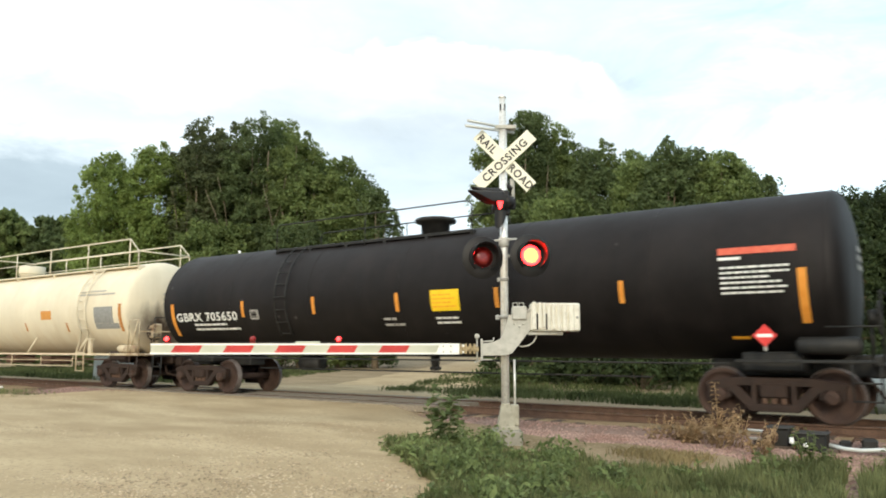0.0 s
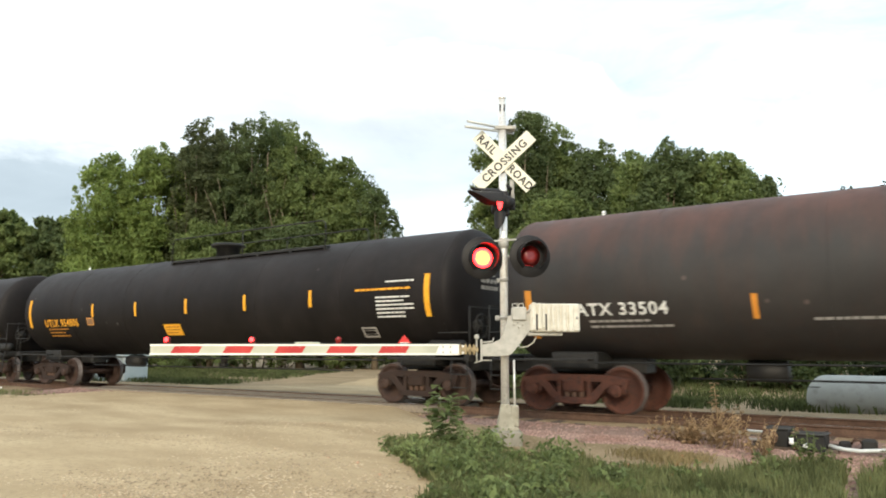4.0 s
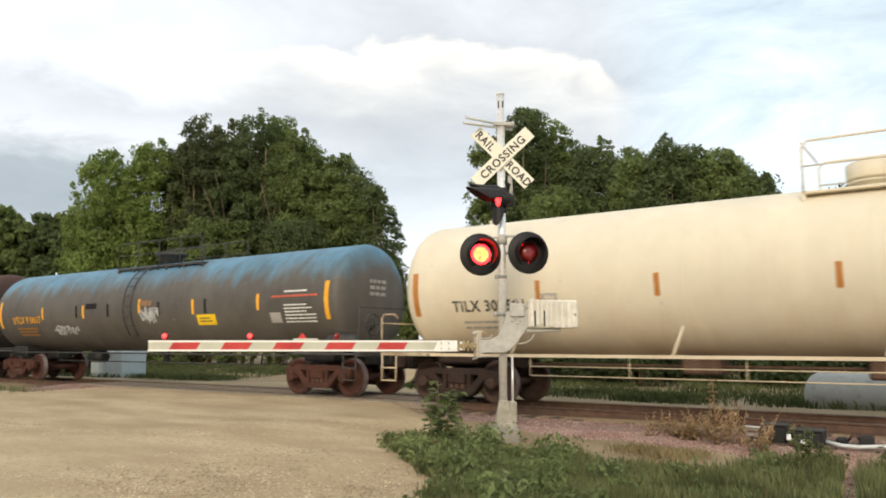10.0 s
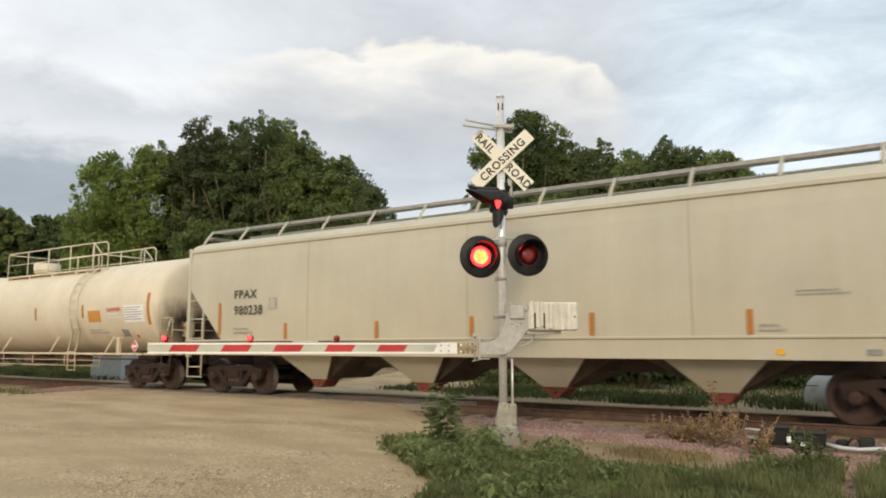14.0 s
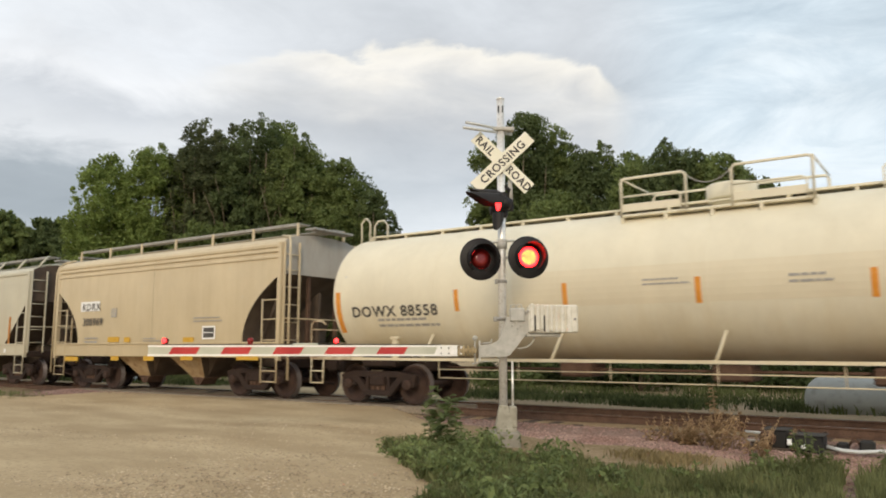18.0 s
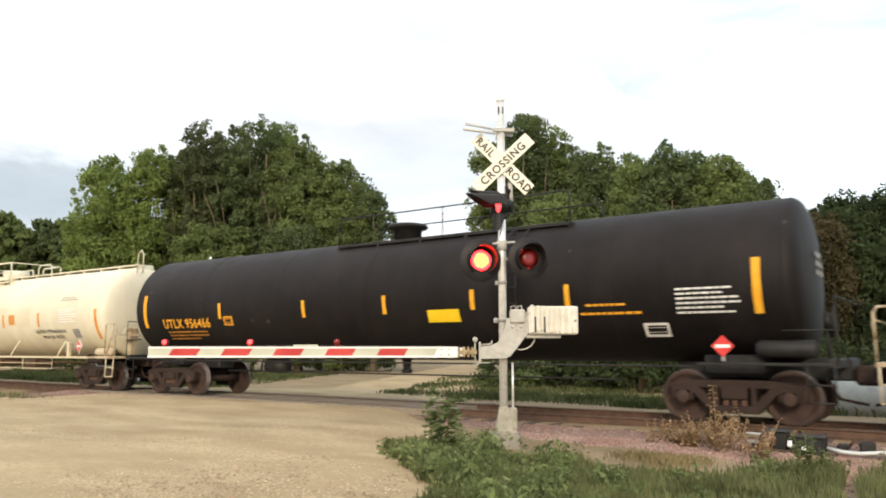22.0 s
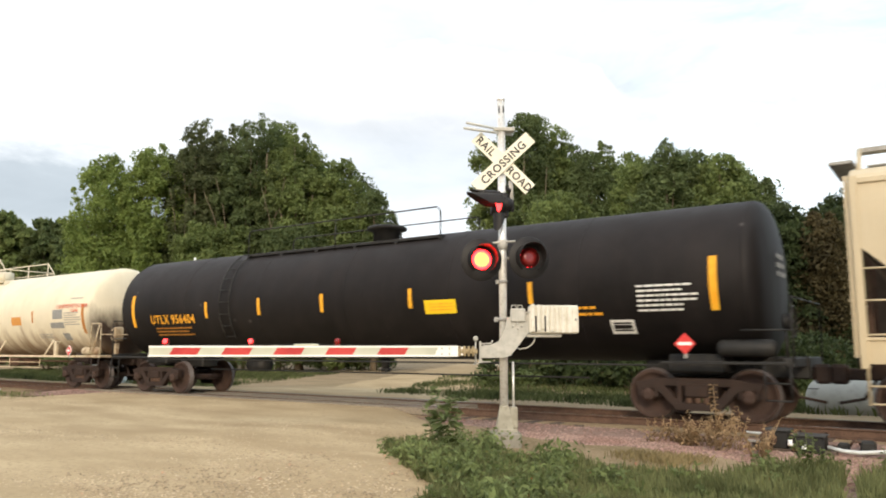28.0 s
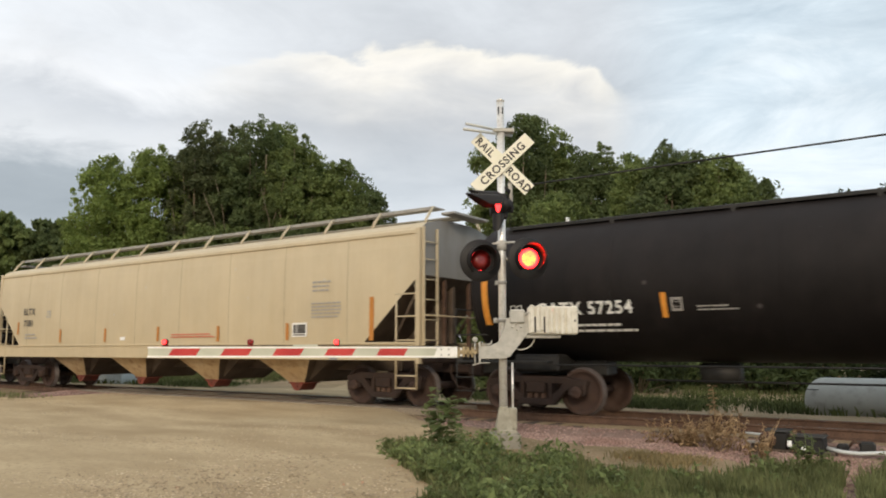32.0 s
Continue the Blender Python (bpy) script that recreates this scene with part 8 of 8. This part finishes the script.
side.bars(-4.17, 2.05, 0.7, 2, TXT_GREY, 0.06, 0.0252, 1)


# ---- movement ----
def motions():
    # the train hunts a few centimetres about its even speed
    slack = {0: -0.005, 8: -0.063, 9: -0.055, 10: -0.03, 11: -0.073, 12: 0.02, 13: -0.06, 14: -0.13, 17: -0.137, 18: -0.057, 19: -0.005, 20: 0.02, 21: 0.06, 22: -0.03, 23: -0.115, 24: -0.137, 25: -0.07}
    # play in the couplings, car by car: seconds and metres
    play = {4: ((6, 0.20), (7, 0.12), (8, -0.03), (9, 0.0)), 5: ((9, 0.10), (10, 0.16), (11, 0.03), (12, 0.05), (13, 0.0)),
            6: ((12, 0.03), (13, 0.04), (14, -0.05)), 12: ((28, -0.05), (29, -0.10), (30, 0.0)), 8: ((17, 0.0), (18, 0.04), (19, 0.0)), 9: ((20, 0.10), (21, 0.13), (22, 0.0))}
    for i, (car, u0) in enumerate(CARS):
        p = play.get(i, ((0, 0.0),))
        walk(car, [(float(t), pose(u0 - SPEED * t - slack.get(t, -0.045) + float(np.interp(t, *zip(*p))), 0, 0)) for t in range(33)])
    step = 0.1
    turn = -math.degrees(SPEED * step / WHEEL_R)
    for w, x in WHEELSETS:
        walk(w, [(i * step, pose(x, 0, WHEEL_R, 0, i * turn, 0)) for i in range(321)])
    # flashers: added inserts half-turn, left dull while right glows, about every 0.6 s
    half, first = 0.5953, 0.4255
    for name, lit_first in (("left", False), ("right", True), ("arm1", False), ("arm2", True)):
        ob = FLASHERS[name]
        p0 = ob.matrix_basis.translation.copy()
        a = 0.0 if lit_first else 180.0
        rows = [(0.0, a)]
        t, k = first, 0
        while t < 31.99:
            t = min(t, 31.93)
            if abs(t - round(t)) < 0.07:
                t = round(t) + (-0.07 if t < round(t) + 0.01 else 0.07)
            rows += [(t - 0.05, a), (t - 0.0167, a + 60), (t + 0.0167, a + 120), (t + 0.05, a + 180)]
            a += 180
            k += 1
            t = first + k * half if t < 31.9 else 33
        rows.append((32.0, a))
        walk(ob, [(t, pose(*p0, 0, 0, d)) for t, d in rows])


motions()
